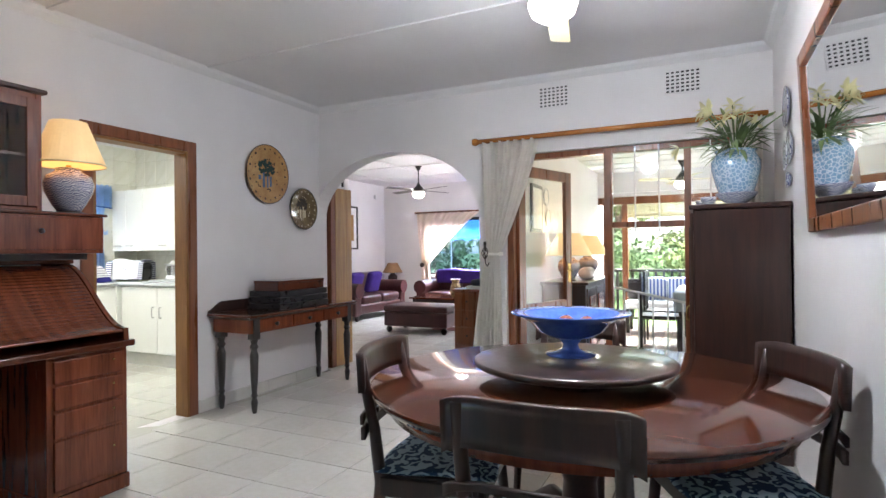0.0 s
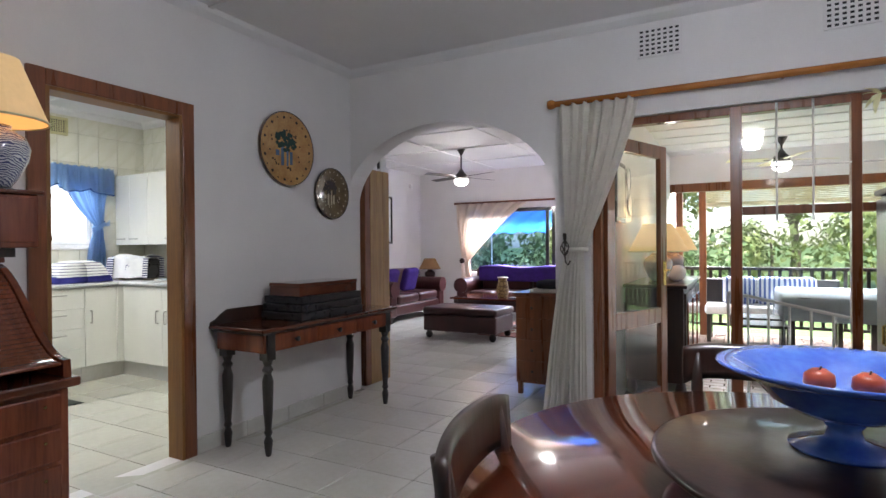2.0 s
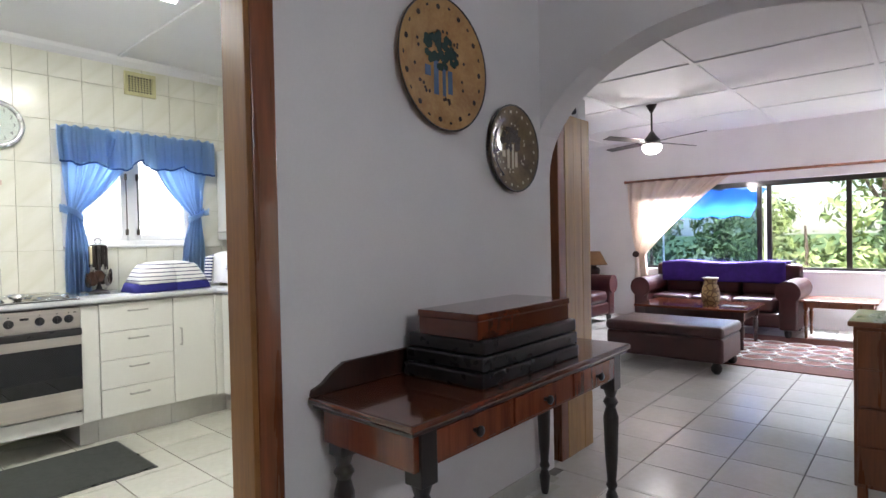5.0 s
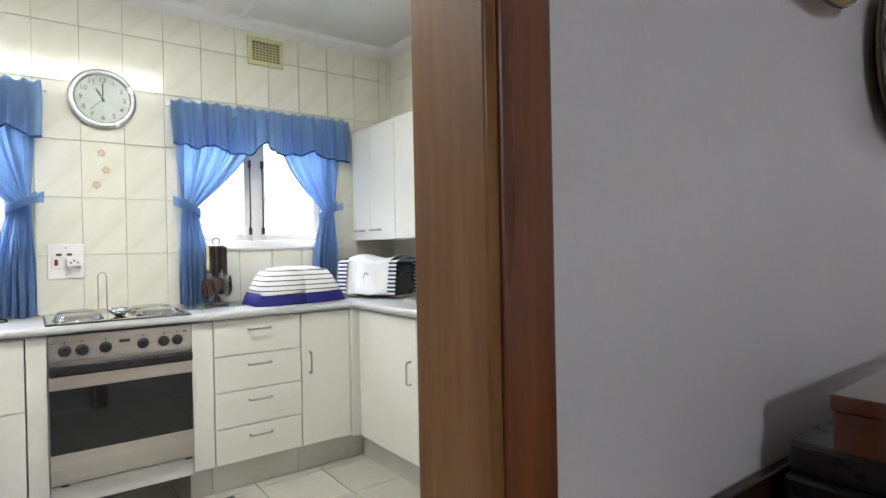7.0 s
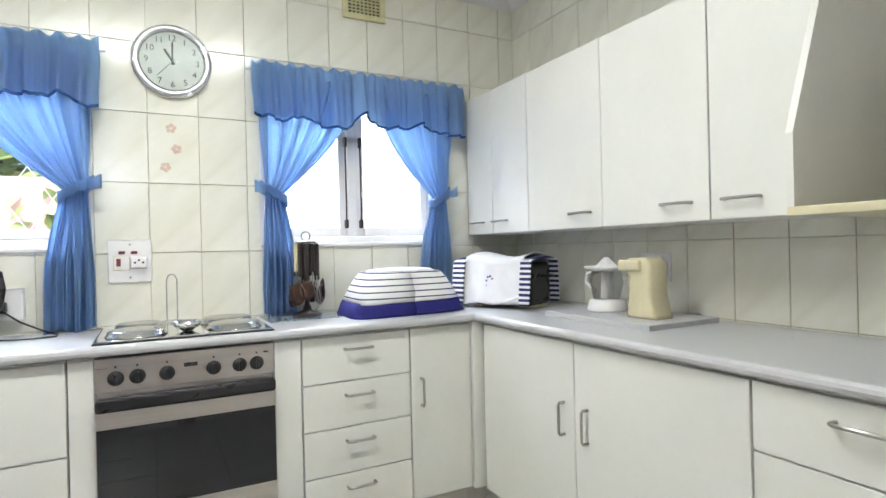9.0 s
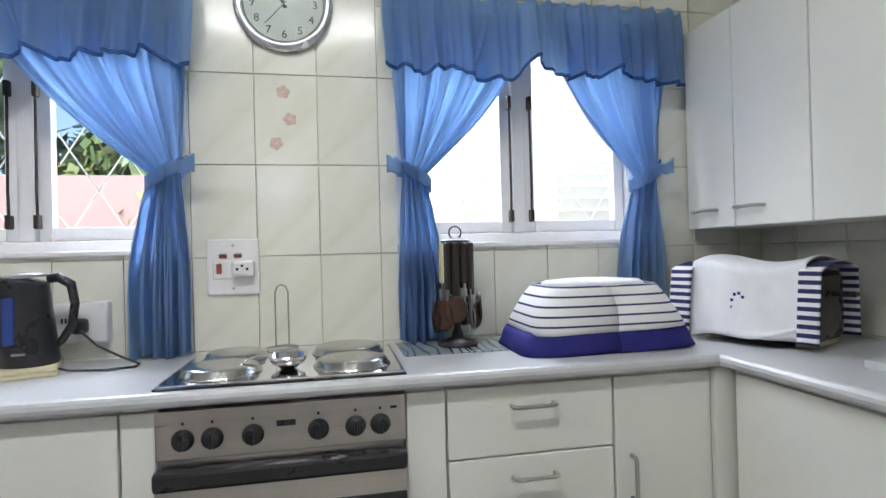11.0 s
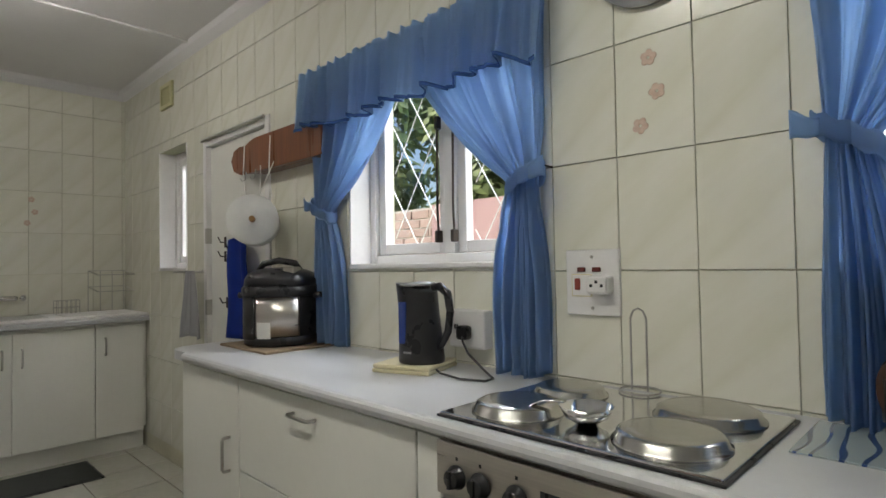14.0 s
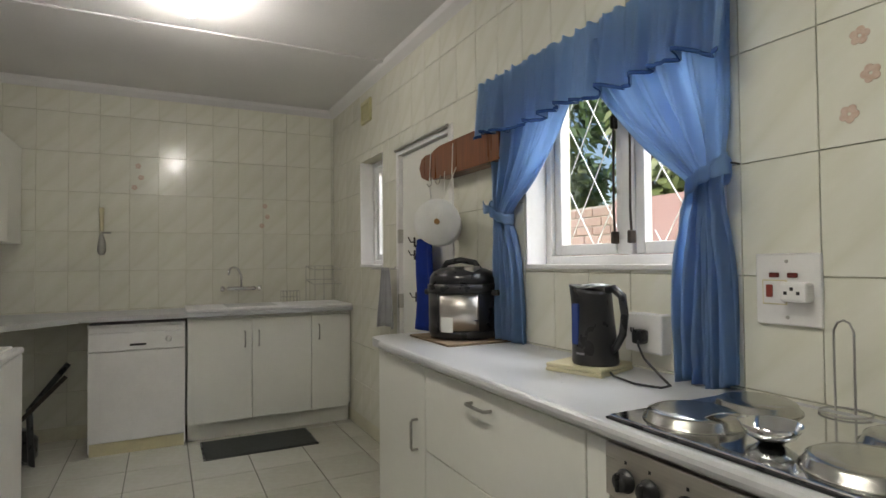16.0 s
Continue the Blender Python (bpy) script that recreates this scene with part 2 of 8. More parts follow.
PETAL = cloth("cream_petal", (0.80, 0.76, 0.50), (0.72, 0.68, 0.36), 0.2)
PINKWALL = mat("pink_painted_wall", (0.54, 0.34, 0.34), 0.85, 0, (0.49, 0.30, 0.30), 3, 40, 0.2)
BRICKM = mat("pale_brick", (0.58, 0.42, 0.38), 0.9, 0, (0.50, 0.34, 0.30), 10, 70, 0.2, 0.3, None, 0.2)
PAVERM = mat("brick_paver", (0.42, 0.31, 0.26), 0.45, 0, (0.33, 0.23, 0.19), 10, 70, 0.15, 0.5, None, 0.2)
GRASS = mat("lawn", (0.10, 0.16, 0.04), 0.95, 0, (0.07, 0.12, 0.03), 1.5, 60, 0.3)
BARK = mat("bark", (0.16, 0.11, 0.08), 0.9, 0, (0.08, 0.055, 0.04), 6, 50, 0.5)
PAPER = cloth("white_paper", (0.82, 0.82, 0.80))
CREAMPL = mat("cream_plastic", (0.70, 0.64, 0.42), 0.35)
WHITECLOTH = cloth("white_cotton", (0.78, 0.78, 0.78), (0.70, 0.70, 0.72))
NAVYCLOTH = cloth("navy_cotton", (0.035, 0.035, 0.20), (0.025, 0.025, 0.15))
APRONB = cloth("royal_blue_cotton", (0.012, 0.035, 0.24), (0.01, 0.025, 0.18))
BRASS = mat("brass", (0.62, 0.42, 0.14), 0.25, 1)

# ---- building helpers ----


def mesh_of(bm, name):
    me = bpy.data.meshes.new(name)
    bm.normal_update()
    bm.to_mesh(me)
    bm.free()
    return me


def part(name, bm, material, parent=None, label="", smooth=False):
    """Links a bmesh as one mesh object under a thing or a part."""
    me = mesh_of(bm, name) if isinstance(bm, bmesh.types.BMesh) else bm
    if material and not me.materials:
        me.materials.append(material)
    if smooth:
        me.shade_smooth()
    ob = new(name, me)
    if parent:
        ob.parent = parent
    if label:
        tagged(ob, label)
    return ob


def thing(name, at, label, category, group="", rz=0.0):
    ob = new(name)
    ob.empty_display_size = 0.1
    ob.matrix_world = pose(*at, 0, 0, rz)
    return tagged(ob, label, category, group)


def fixed(name, bm, material, label, category):
    """A piece of the setting."""
    return tagged(part(name, bm, material, None), label, category, "", "structure")


def box(x0, x1, y0, y1, z0, z1, bevel=0.0, bm=None, segs=2):
    own = bm is None
    bm = bm or bmesh.new()
    r = bmesh.ops.create_cube(bm, size=1, matrix=Matrix.Translation(((x0 + x1) / 2, (y0 + y1) / 2, (z0 + z1) / 2)) @ Matrix.Diagonal((abs(x1 - x0), abs(y1 - y0), abs(z1 - z0), 1)))
    if bevel:
        es = {e for v in r["verts"] for e in v.link_edges}
        bmesh.ops.bevel(bm, geom=list(es), offset=min(bevel, 0.45 * min(abs(x1 - x0), abs(y1 - y0), abs(z1 - z0))), segments=segs, affect="EDGES", profile=0.5)
    return bm


def lathe(profile, n=28, bm=None, m=None):
    """Turns (radius, height) pairs round z."""
    bm = bm or bmesh.new()
    m = m or Matrix()
    rings = []
    for r, z in profile:
        if r < 1e-5:
            rings.append([bm.verts.new(m @ Vector((0, 0, z)))])
        else:
            rings.append([bm.verts.new(m @ Vector((r * math.cos(2 * math.pi * k / n), r * math.sin(2 * math.pi * k / n), z))) for k in range(n)])
    for a, b in zip(rings, rings[1:]):
        for k in range(n):
            q = [a[k % len(a)], a[(k + 1) % len(a)], b[(k + 1) % len(b)], b[k % len(b)]]
            q = [v for i, v in enumerate(q) if v not in q[:i]]
            if len(q) > 2:
                try:
                    bm.faces.new(q)
                except ValueError:
                    pass
    for ring, flip in ((rings[0], True), (rings[-1], False)):
        if len(ring) > 2:
            bm.faces.new(ring[::-1] if flip else ring)
    return bm


def tube(points, r, n=8, bm=None, closed=False):
    """A round bar along a line of points."""
    bm = bm or bmesh.new()
    pts = [Vector(p) for p in points]
    rings = []
    for i, p in enumerate(pts):
        a = pts[i - 1] if i or closed else p
        b = pts[(i + 1) % len(pts)] if i + 1 < len(pts) or closed else p
        d = (b - a).normalized()
        u = d.orthogonal().normalized() if i == 0 else (u - d * u.dot(d)).normalized()
        w = d.cross(u)
        rr = r[i] if isinstance(r, (list, tuple)) else r
        rings.append([bm.verts.new(p + (u * math.cos(2 * math.pi * k / n) + w * math.sin(2 * math.pi * k / n)) * rr) for k in range(n)])
    pairs = list(zip(rings, rings[1:])) + ([(rings[-1], rings[0])] if closed else [])
    for a, b in pairs:
        for k in range(n):
            bm.faces.new((a[k], a[(k + 1) % n], b[(k + 1) % n], b[k]))
    if not closed:
        bm.faces.new(rings[0][::-1])
        bm.faces.new(rings[-1])
    return bm


def arc(c, r, a0, a1, n, plane="xy"):
    out = []
    for k in range(n + 1):
        a = radians(a0 + (a1 - a0) * k / n)
        p, q = r * math.cos(a), r * math.sin(a)
        out.append({"xy": (c[0] + p, c[1] + q, c[2]), "xz": (c[0] + p, c[1], c[2] + q), "yz": (c[0], c[1] + p, c[2] + q)}[plane])
    return out


def prism(outline, depth, axis="y", bevel=0.0, bm=None):
    """Pushes a flat outline (a, b pairs) through a depth (d0, d1) along an axis."""
    bm = bm or bmesh.new()

    def at(a, b, d):
        return {"y": (a, d, b), "x": (d, a, b), "z": (a, b, d)}[axis]

    v0 = [bm.verts.new(at(a, b, depth[0])) for a, b in outline]
    v1 = [bm.verts.new(at(a, b, depth[1])) for a, b in outline]
    n = len(outline)
    f0, f1 = bm.faces.new(v0), bm.faces.new(v1[::-1])
    for k in range(n):
        bm.faces.new((v0[k], v1[k], v1[(k + 1) % n], v0[(k + 1) % n]))
    bmesh.ops.recalc_face_normals(bm, faces=bm.faces[:])
    if bevel:
        es = [e for e in bm.edges if e in set(f0.edges) | set(f1.edges)] if f0.is_valid else []
        bmesh.ops.bevel(bm, geom=es, offset=bevel, segments=2, affect="EDGES", profile=0.5)
    return bm


def sheet(fn, nu, nv, thick=0.0, bm=None):
    """A cloth: fn(u, v) gives the place, u and v from 0 to 1."""
    bm = bm or bmesh.new()
    g = [[bm.verts.new(fn(i / nu, j / nv)) for i in range(nu + 1)] for j in range(nv + 1)]
    for j in range(nv):
        for i in range(nu):
            bm.faces.new((g[j][i], g[j][i + 1], g[j + 1][i + 1], g[j + 1][i]))
    if thick:
        bmesh.ops.recalc_face_normals(bm, faces=bm.faces[:])
        bmesh.ops.solidify(bm, geom=bm.faces[:], thickness=thick)
    return bm


def wall_with_openings(axis, face, back, a0, a1, z0, z1, holes):
    """A wall of real thickness along x or y (axis), cut into blocks round its openings (a0, a1, z0, z1)."""
    bm = bmesh.new()

    def block(p0, p1, q0, q1):
        if p1 - p0 > 1e-4 and q1 - q0 > 1e-4:
            if axis == "y":
                box(min(face, back), max(face, back), p0, p1, q0, q1, bm=bm)
            else:
                box(p0, p1, min(face, back), max(face, back), q0, q1, bm=bm)

    a = a0
    for h0, h1, hz0, hz1 in sorted(holes):
        block(a, h0, z0, z1)
        block(h0, h1, z0, hz0)
        block(h0, h1, hz1, z1)
        a = h1
    block(a, a1, z0, z1)
    return bm


PIECES = {}


def piece(name, w, h, d, ch, material, smooth=False):
    """A shared chamfered slab lying in xy, its top at z = d."""
    key = (name, round(w, 4), round(h, 4), round(d, 4))
    if key not in PIECES:
        v = [(0, 0, 0), (w, 0, 0), (w, h, 0), (0, h, 0), (0, 0, d - ch), (w, 0, d - ch), (w, h, d - ch), (0, h, d - ch), (ch, ch, d), (w - ch, ch, d), (w - ch, h - ch, d), (ch, h - ch, d)]
        f = [(0, 1, 5, 4), (1, 2, 6, 5), (2, 3, 7, 6), (3, 0, 4, 7), (4, 5, 9, 8), (5, 6, 10, 9), (6, 7, 11, 10), (7, 4, 8, 11), (8, 9, 10, 11)]
        me = bpy.data.meshes.new(name)
        me.from_pydata(v, [], f)
        me.materials.append(material)
        PIECES[key] = me
    return PIECES[key]


def lay_tiles(parent, name, material, frame_of, a0, a1, b0, b1, pitch_a, pitch_b, off_a, off_b, gap, depth, chamfer, holes=(), jitter=0.0, rows_shift=0.0):
    """Lays pieces over a rectangle; frame_of(a, b) is the pose of a piece's corner."""
    rng = random.Random(7)
    nb = math.floor((b0 - off_b) / pitch_b)
    b = off_b + nb * pitch_b
    row = nb
    while b < b1 - 1e-4:
        a = off_a + math.floor((a0 - off_a) / pitch_a) * pitch_a - (rows_shift if row % 2 else 0)
        while a < a1 - 1e-4:
            p0, p1, q0, q1 = max(a + gap / 2, a0), min(a + pitch_a - gap / 2, a1), max(b + gap / 2, b0), min(b + pitch_b - gap / 2, b1)
            rects = [(p0, p1, q0, q1)]
            for h0, h1, g0, g1 in holes:
                nxt = []
                for r0, r1, s0, s1 in rects:
                    if r1 <= h0 or r0 >= h1 or s1 <= g0 or s0 >= g1:
                        nxt.append((r0, r1, s0, s1))
                        continue
                    if r0 < h0:
                        nxt.append((r0, h0, s0, s1))
                    if r1 > h1:
                        nxt.append((h1, r1, s0, s1))
                    m0, m1 = max(r0, h0), min(r1, h1)
                    if s0 < g0:
                        nxt.append((m0, m1, s0, g0))
                    if s1 > g1:
                        nxt.append((m0, m1, g1, s1))
                rects = nxt
            for r0, r1, s0, s1 in rects:
                if r1 - r0 > 0.012 and s1 - s0 > 0.012:
                    ob = new(name, piece(name, r1 - r0, s1 - s0, depth, chamfer, material))
                    tilt = pose(0, 0, 0, rng.uniform(-jitter, jitter), rng.uniform(-jitter, jitter), 0)
                    ob.matrix_world = frame_of(r0, s0) @ tilt
                    ob.parent = parent
            a += pitch_a
        b += pitch_b
        row += 1


# ---- plan ----
KW, KN, KS, KE = -6.465, 4.88, -1.2, -3.578      # kitchen inner faces
DW, DN, DE, DS = -3.465, 4.79, 0.64, -2.6       # dining inner faces
LW, LE, LN = -6.47, -1.62, 11.0                 # living inner faces
KC, DC, LC = 2.67, 2.765, 2.77                  # ceiling heights
WIN_A = (1.80, 2.74, 1.275, 2.10)
WIN_B = (3.44, 4.40, 1.275, 2.10)
WIN_C = (-0.42, 0.07, 1.275, 2.08)
BACKDOOR = (0.34, 1.14, 0.0, 2.04)
KDOOR = (2.412, 3.155, 0.0, 2.062)
ARCH = (-3.53, -1.67, 1.60, 2.24)
FRENCH = (-1.42, 0.55, 0.0, 2.11)

# ---- large structure ----
T = 0.008
wk = fixed("wall_kitchen_west", wall_with_openings("y", KW - T, KW - 0.24, -1.45, 5.05, -0.05, 2.85, [WIN_A, WIN_B, WIN_C, BACKDOOR]), GROUT, "kitchen wall of glossy cream tiles with two windows", "wall")
ws = fixed("wall_kitchen_south", wall_with_openings("x", KS - T, KS - 0.24, KW - T, KE + 0.1, -0.05, 2.85, []), GROUT, "tiled kitchen wall behind the sink", "wall")
wkn = fixed("wall_kitchen_north", wall_with_openings("x", KN + T, KN + 0.16, KW - T, KE, -0.05, 2.85, []), GROUT, "tiled kitchen wall behind the wall cabinets", "wall")
fixed("wall_kitchen_dining", wall_with_openings("y", DW, KE, KS - 0.24, 4.79, -0.05, 2.85, [KDOOR]), PAINT, "white painted wall between dining room and kitchen", "wall")
fixed("wall_dining_east", wall_with_openings("y", DE, DE + 0.2, DS, 4.79, -0.05, 2.85, []), PAINT, "white painted dining room wall with a mirror", "wall")
fixed("wall_dining_south", wall_with_openings("x", DS, DS - 0.2, DW - 0.2, DE + 0.2, -0.05, 2.85, []), PAINT, "plain white painted wall", "wall")


def arch_wall():
    """The wall with the arched opening and the opening for the garden doors."""
    bm = bmesh.new()
    y0, y1 = DN, DN + 0.2
    x0, x1, zs, za = ARCH
    cx, rx, rz = (x0 + x1) / 2, (x1 - x0) / 2, za - zs
    box(KE - 0.1, x0, y0, y1, -0.05, 2.85, bm=bm)
    box(x1, FRENCH[0], y0, y1, -0.05, 2.85, bm=bm)
    box(FRENCH[0], FRENCH[1], y0, y1, FRENCH[3], 2.85, bm=bm)
    box(FRENCH[1], 4.6, y0, y1, -0.05, 2.85, bm=bm)
    n = 28
    edge = [(cx - rx * math.cos(math.pi * k / n), zs + rz * math.sin(math.pi * k / n)) for k in range(n + 1)]
    for (xa, za_), (xb, zb) in zip(edge, edge[1:]):
        prism([(xa, za_), (xb, zb), (xb, 2.85), (xa, 2.85)], (y0, y1), "y", bm=bm)
    bmesh.ops.remove_doubles(bm, verts=bm.verts[:], dist=0.0004)
    return bm


fixed("wall_arch", arch_wall(), PAINT, "white painted wall with an arch and garden doors", "wall")
fixed("wall_living_west", wall_with_openings("y", LW, LW - 0.2, 4.99, 11.2, -0.05, 2.85, []), PAINT, "white painted living room wall with a picture", "wall")
LWIN = (-5.4, -1.95, 0.76, 2.0)
fixed("wall_living_north", wall_with_openings("x", LN, LN + 0.2, LW, LE + 0.2, -0.05, 2.85, [LWIN]), PAINT, "white painted wall with a wide sliding window", "wall")
fixed("wall_living_east", wall_with_openings("y", LE, LE + 0.2, 4.99, 11.0, -0.05, 2.85, []), PAINT, "white painted wall between living room and veranda", "wall")
fixed("wall_veranda_east", wall_with_openings("y", 4.4, 4.6, 4.99, 9.8, -0.05, 2.85, [(6.2, 9.3, 0.9, 2.05)]), PAINT, "white painted veranda wall", "wall")
fixed("wall_store_west", box(KW - 0.24, LW - 0.2, KN + 0.161, 5.06, -0.05, 2.85), PAINT, "plain white wall end", "wall")
fixed("wall_living_south", box(LW, KE, 5.045, 5.24, -0.05, 2.85), PAINT, "white painted living room wall", "wall")

# floors
FK = fixed("floor_kitchen", box(KW - 0.1, KE + 0.2, KS - 0.1, KN + 0.1, -0.06, -0.007), FGROUT, "cream glazed tile floor with dark joints", "floor")
FD = fixed("floor_dining", box(DW - 0.005, DE + 0.1, DS - 0.1, DN + 0.2, -0.06, -0.007), FGROUT, "cream glazed tile floor with dark joints", "floor")
FL = fixed("floor_living", box(LW - 0.1, LE + 0.1, DN + 0.2, LN + 0.1, -0.06, -0.007), FGROUT, "cream glazed tile floor", "floor")
FV = fixed("floor_veranda", box(LE + 0.1, 4.5, DN + 0.2, 9.9, -0.08, -0.022), FGROUT, "brick paved veranda floor", "floor")


def ceiling(name, x0, x1, y0, y1, z, strips_x, strips_y, label, cornice=True):
    bm = box(x0 - 0.05, x1 + 0.05, y0 - 0.05, y1 + 0.05, z, z + 0.06)
    for x in strips_x:
        box(x - 0.02, x + 0.02, y0, y1, z - 0.01, z + 0.002, 0.004, bm)
    for y in strips_y:
        box(x0, x1, y - 0.02, y + 0.02, z - 0.011, z + 0.003, 0.004, bm)
    if cornice:
        c = 0.06
        prof = [(0, 0), (c, 0), (c * 0.75, -c * 0.45), (c * 0.3, -c * 0.8), (0, -c)]
        prism([(x0 + a, z + b) for a, b in prof], (y0, y1), "y", bm=bm)
        prism([(x1 - a, z + b) for a, b in prof], (y0, y1), "y", bm=bm)
        prism([(y0 + a, z + b) for a, b in prof], (x0, x1), "x", bm=bm)
        prism([(y1 - a, z + b) for a, b in prof], (x0, x1), "x", bm=bm)
    return fixed(name, bm, CEIL, label, "ceiling")


ceiling("ceiling_kitchen", KW, KE, KS, KN, KC, [], [0.22, 1.42, 2.62, 3.82], "white board ceiling with cover strips and cornice")
ceiling("ceiling_dining", DW, DE, DS, DN, DC, [], [3.33, 2.13, 0.93, -0.27, -1.47], "white board ceiling with cover strips and cornice")
ceiling("ceiling_living", LW, LE, DN + 0.2, LN, LC, [-5.9, -4.7, -3.5, -2.3], [6.2, 7.4, 8.6, 9.8], "white board ceiling with cover strips", False)
ceiling("ceiling_veranda", LE + 0.2, 4.5, DN + 0.2, 9.7, 2.52, [], [5.5, 6.0, 6.5, 7.0, 7.5, 8.0, 8.5, 9.0], "white boarded veranda ceiling", False)


def skirting(x, y0, y1):
    bm = bmesh.new()
    n = max(1, round((y1 - y0) / 0.36))
    for k in range(n):
        a, b = y0 + (y1 - y0) * k / n, y0 + (y1 - y0) * (k + 1) / n
        box(x, x + 0.012, a + 0.002, b - 0.002, 0, 0.10, 0.002, bm, 1)
    return bm


fixed("baseboard_dining", skirting(DW, 3.24, 4.79), FTILE, "cream tile skirting", "skirting")


def casing():
    """The varnished lining and architrave of the kitchen doorway."""
    y0, y1, _, z1 = KDOOR
    trim = tagged(new("door_1"), "open doorway lined in golden varnished wood", "doorway", "", "structure")
    w = 0.077
    for a, b in ((y0 - w, y0 + 0.003), (y1 - 0.003, y1 + w)):
        part("architrave", box(DW - 0.001, DW + 0.022, a, b, 0, z1 + w, 0.004), REDW, trim)
        part("architrave", box(KE - 0.012, KE + 0.001, a - (0.012 if a < y0 else -0.012), b - (0.012 if a < y0 else -0.012), 0, z1 + w, 0.004), REDW, trim)
    part("architrave", box(DW - 0.001, DW + 0.024, y0 + 0.004, y1 - 0.004, z1 - 0.003, z1 + w - 0.001, 0.004), REDW, trim)
    part("architrave", box(KE - 0.012, KE + 0.001, y0 + 0.004, y1 - 0.004, z1 + 0.009, z1 + w - 0.001, 0.004), REDW, trim)
    for a, b in ((y0 + 0.0035, y0 + 0.022), (y1 - 0.022, y1 - 0.0035)):
        part("jamb", box(KE - 0.0, DW + 0.02, a, b, 0, z1 - 0.004, 0.003), JAMBW, trim)
    part("head", box(KE - 0.0, DW + 0.02, y0 + 0.0225, y1 - 0.0225, z1 - 0.022, z1 - 0.0045, 0.003), JAMBW, trim)


casing()


def kitchen_window(n, w, bars=True):
    y0, y1, z0, z1 = w
    win = tagged(new("window_%d" % n), "white painted timber casement window with diamond burglar bars", "window", "", "structure")
    xo = KW - 0.17
    ym = (y0 + y1) / 2
    for a, b, c, d in ((y0, y0 + 0.04, z0, z1), (y1 - 0.04, y1, z0, z1), (ym - 0.025, ym + 0.025, z0 + 0.0405, z1 - 0.0405), (y0 + 0.0405, y1 - 0.0405, z0, z0 + 0.04), (y0 + 0.0405, y1 - 0.0405, z1 - 0.04, z1)):
        part("window_frame", box(xo, xo + 0.07, a, b, c, d, 0.004), WHITE, win)
    for a, b in ((y0 + 0.042, ym - 0.027), (ym + 0.027, y1 - 0.042)):
        sash = part("sash", box(xo + 0.012, xo + 0.05, a, a + 0.04, z0 + 0.042, z1 - 0.042, 0.003), WHITE, win)
        part("sash", box(xo + 0.012, xo + 0.05, b - 0.04, b, z0 + 0.042, z1 - 0.042, 0.003), WHITE, win)
        part("sash", box(xo + 0.012, xo + 0.05, a + 0.0405, b - 0.0405, z0 + 0.042, z0 + 0.085, 0.003), WHITE, win)
        part("sash", box(xo + 0.012, xo + 0.05, a + 0.0405, b - 0.0405, z1 - 0.085, z1 - 0.042, 0.003), WHITE, win)
        pane = part("pane", box(xo + 0.028, xo + 0.033, a + 0.035, b - 0.035, z0 + 0.08, z1 - 0.08), PANE, win)
        pane.visible_shadow = False
        bm = bmesh.new()
        s = 0.17
        k0 = int((a - z1) / s) - 2
        for k in range(k0, int((b - z0) / s) + 12):
            for sg in (1, -1):
                pts = []
                c0 = k * s * (1 if sg > 0 else 1) + (0 if sg > 0 else z0 + z1)
                for z in (z0 + 0.08, z1 - 0.08):
                    pts.append((c0 + sg * z * 0.62 if sg > 0 else c0 - z * 0.62, z))
                (ya, za), (yb, zb) = pts
                lo, hi = a + 0.04, b - 0.04
                t0, t1 = 0.0, 1.0
                dy = yb - ya
                for lim, sign in ((lo, 1), (hi, -1)):
                    fa, fb = sign * (ya - lim), sign * (yb - lim)
                    if fa < 0 and fb < 0:
                        t0, t1 = 1, 0
                    elif fa < 0:
                        t0 = max(t0, fa / (fa - fb))
                    elif fb < 0:
                        t1 = min(t1, fa / (fa - fb))
                if t1 - t0 > 0.02:
                    tube([(xo - 0.004 - 0.004 * sg, ya + dy * t0, za + (zb - za) * t0), (xo - 0.004 - 0.004 * sg, ya + dy * t1, za + (zb - za) * t1)], 0.0025, 5, bm)
        part("burglar_bar", bm, WHITE, win)
    if bars:
        for s in (-1, 1):
            yy = ym + s * 0.04
            stay = part("casement_stay", tube([(xo + 0.085, yy, z0 + 0.10), (xo + 0.09, yy, z0 + 0.2), (xo + 0.085, yy, z0 + 0.52)], 0.0045, 8), IRON, win, "dark iron casement stay")
            part("stay_knob", box(xo + 0.07, xo + 0.10, yy - 0.008, yy + 0.008, z0 + 0.08, z0 + 0.125, 0.004), IRON, stay)
            part("stay_plate", box(xo + 0.07, xo + 0.095, yy - 0.008, yy + 0.008, z0 + 0.5, z0 + 0.55, 0.004), IRON, stay)
    part("window_sill", box(xo + 0.0705, KW + 0.012, y0 + 0.002, y1 - 0.002, z0 - 0.012, z0 + 0.006, 0.004), WHITE, win)
    rv = bmesh.new()
    for a, b in ((y0 - 0.002, y0 + 0.008), (y1 - 0.008, y1 + 0.002)):
        box(xo + 0.071, KW + 0.004, a, b, z0 + 0.007, z1 - 0.002, bm=rv)
    part("reveal", rv, WHITE, win)
    return win


kitchen_window(1, WIN_A)
kitchen_window(2, WIN_B)
kitchen_window(3, WIN_C, False)


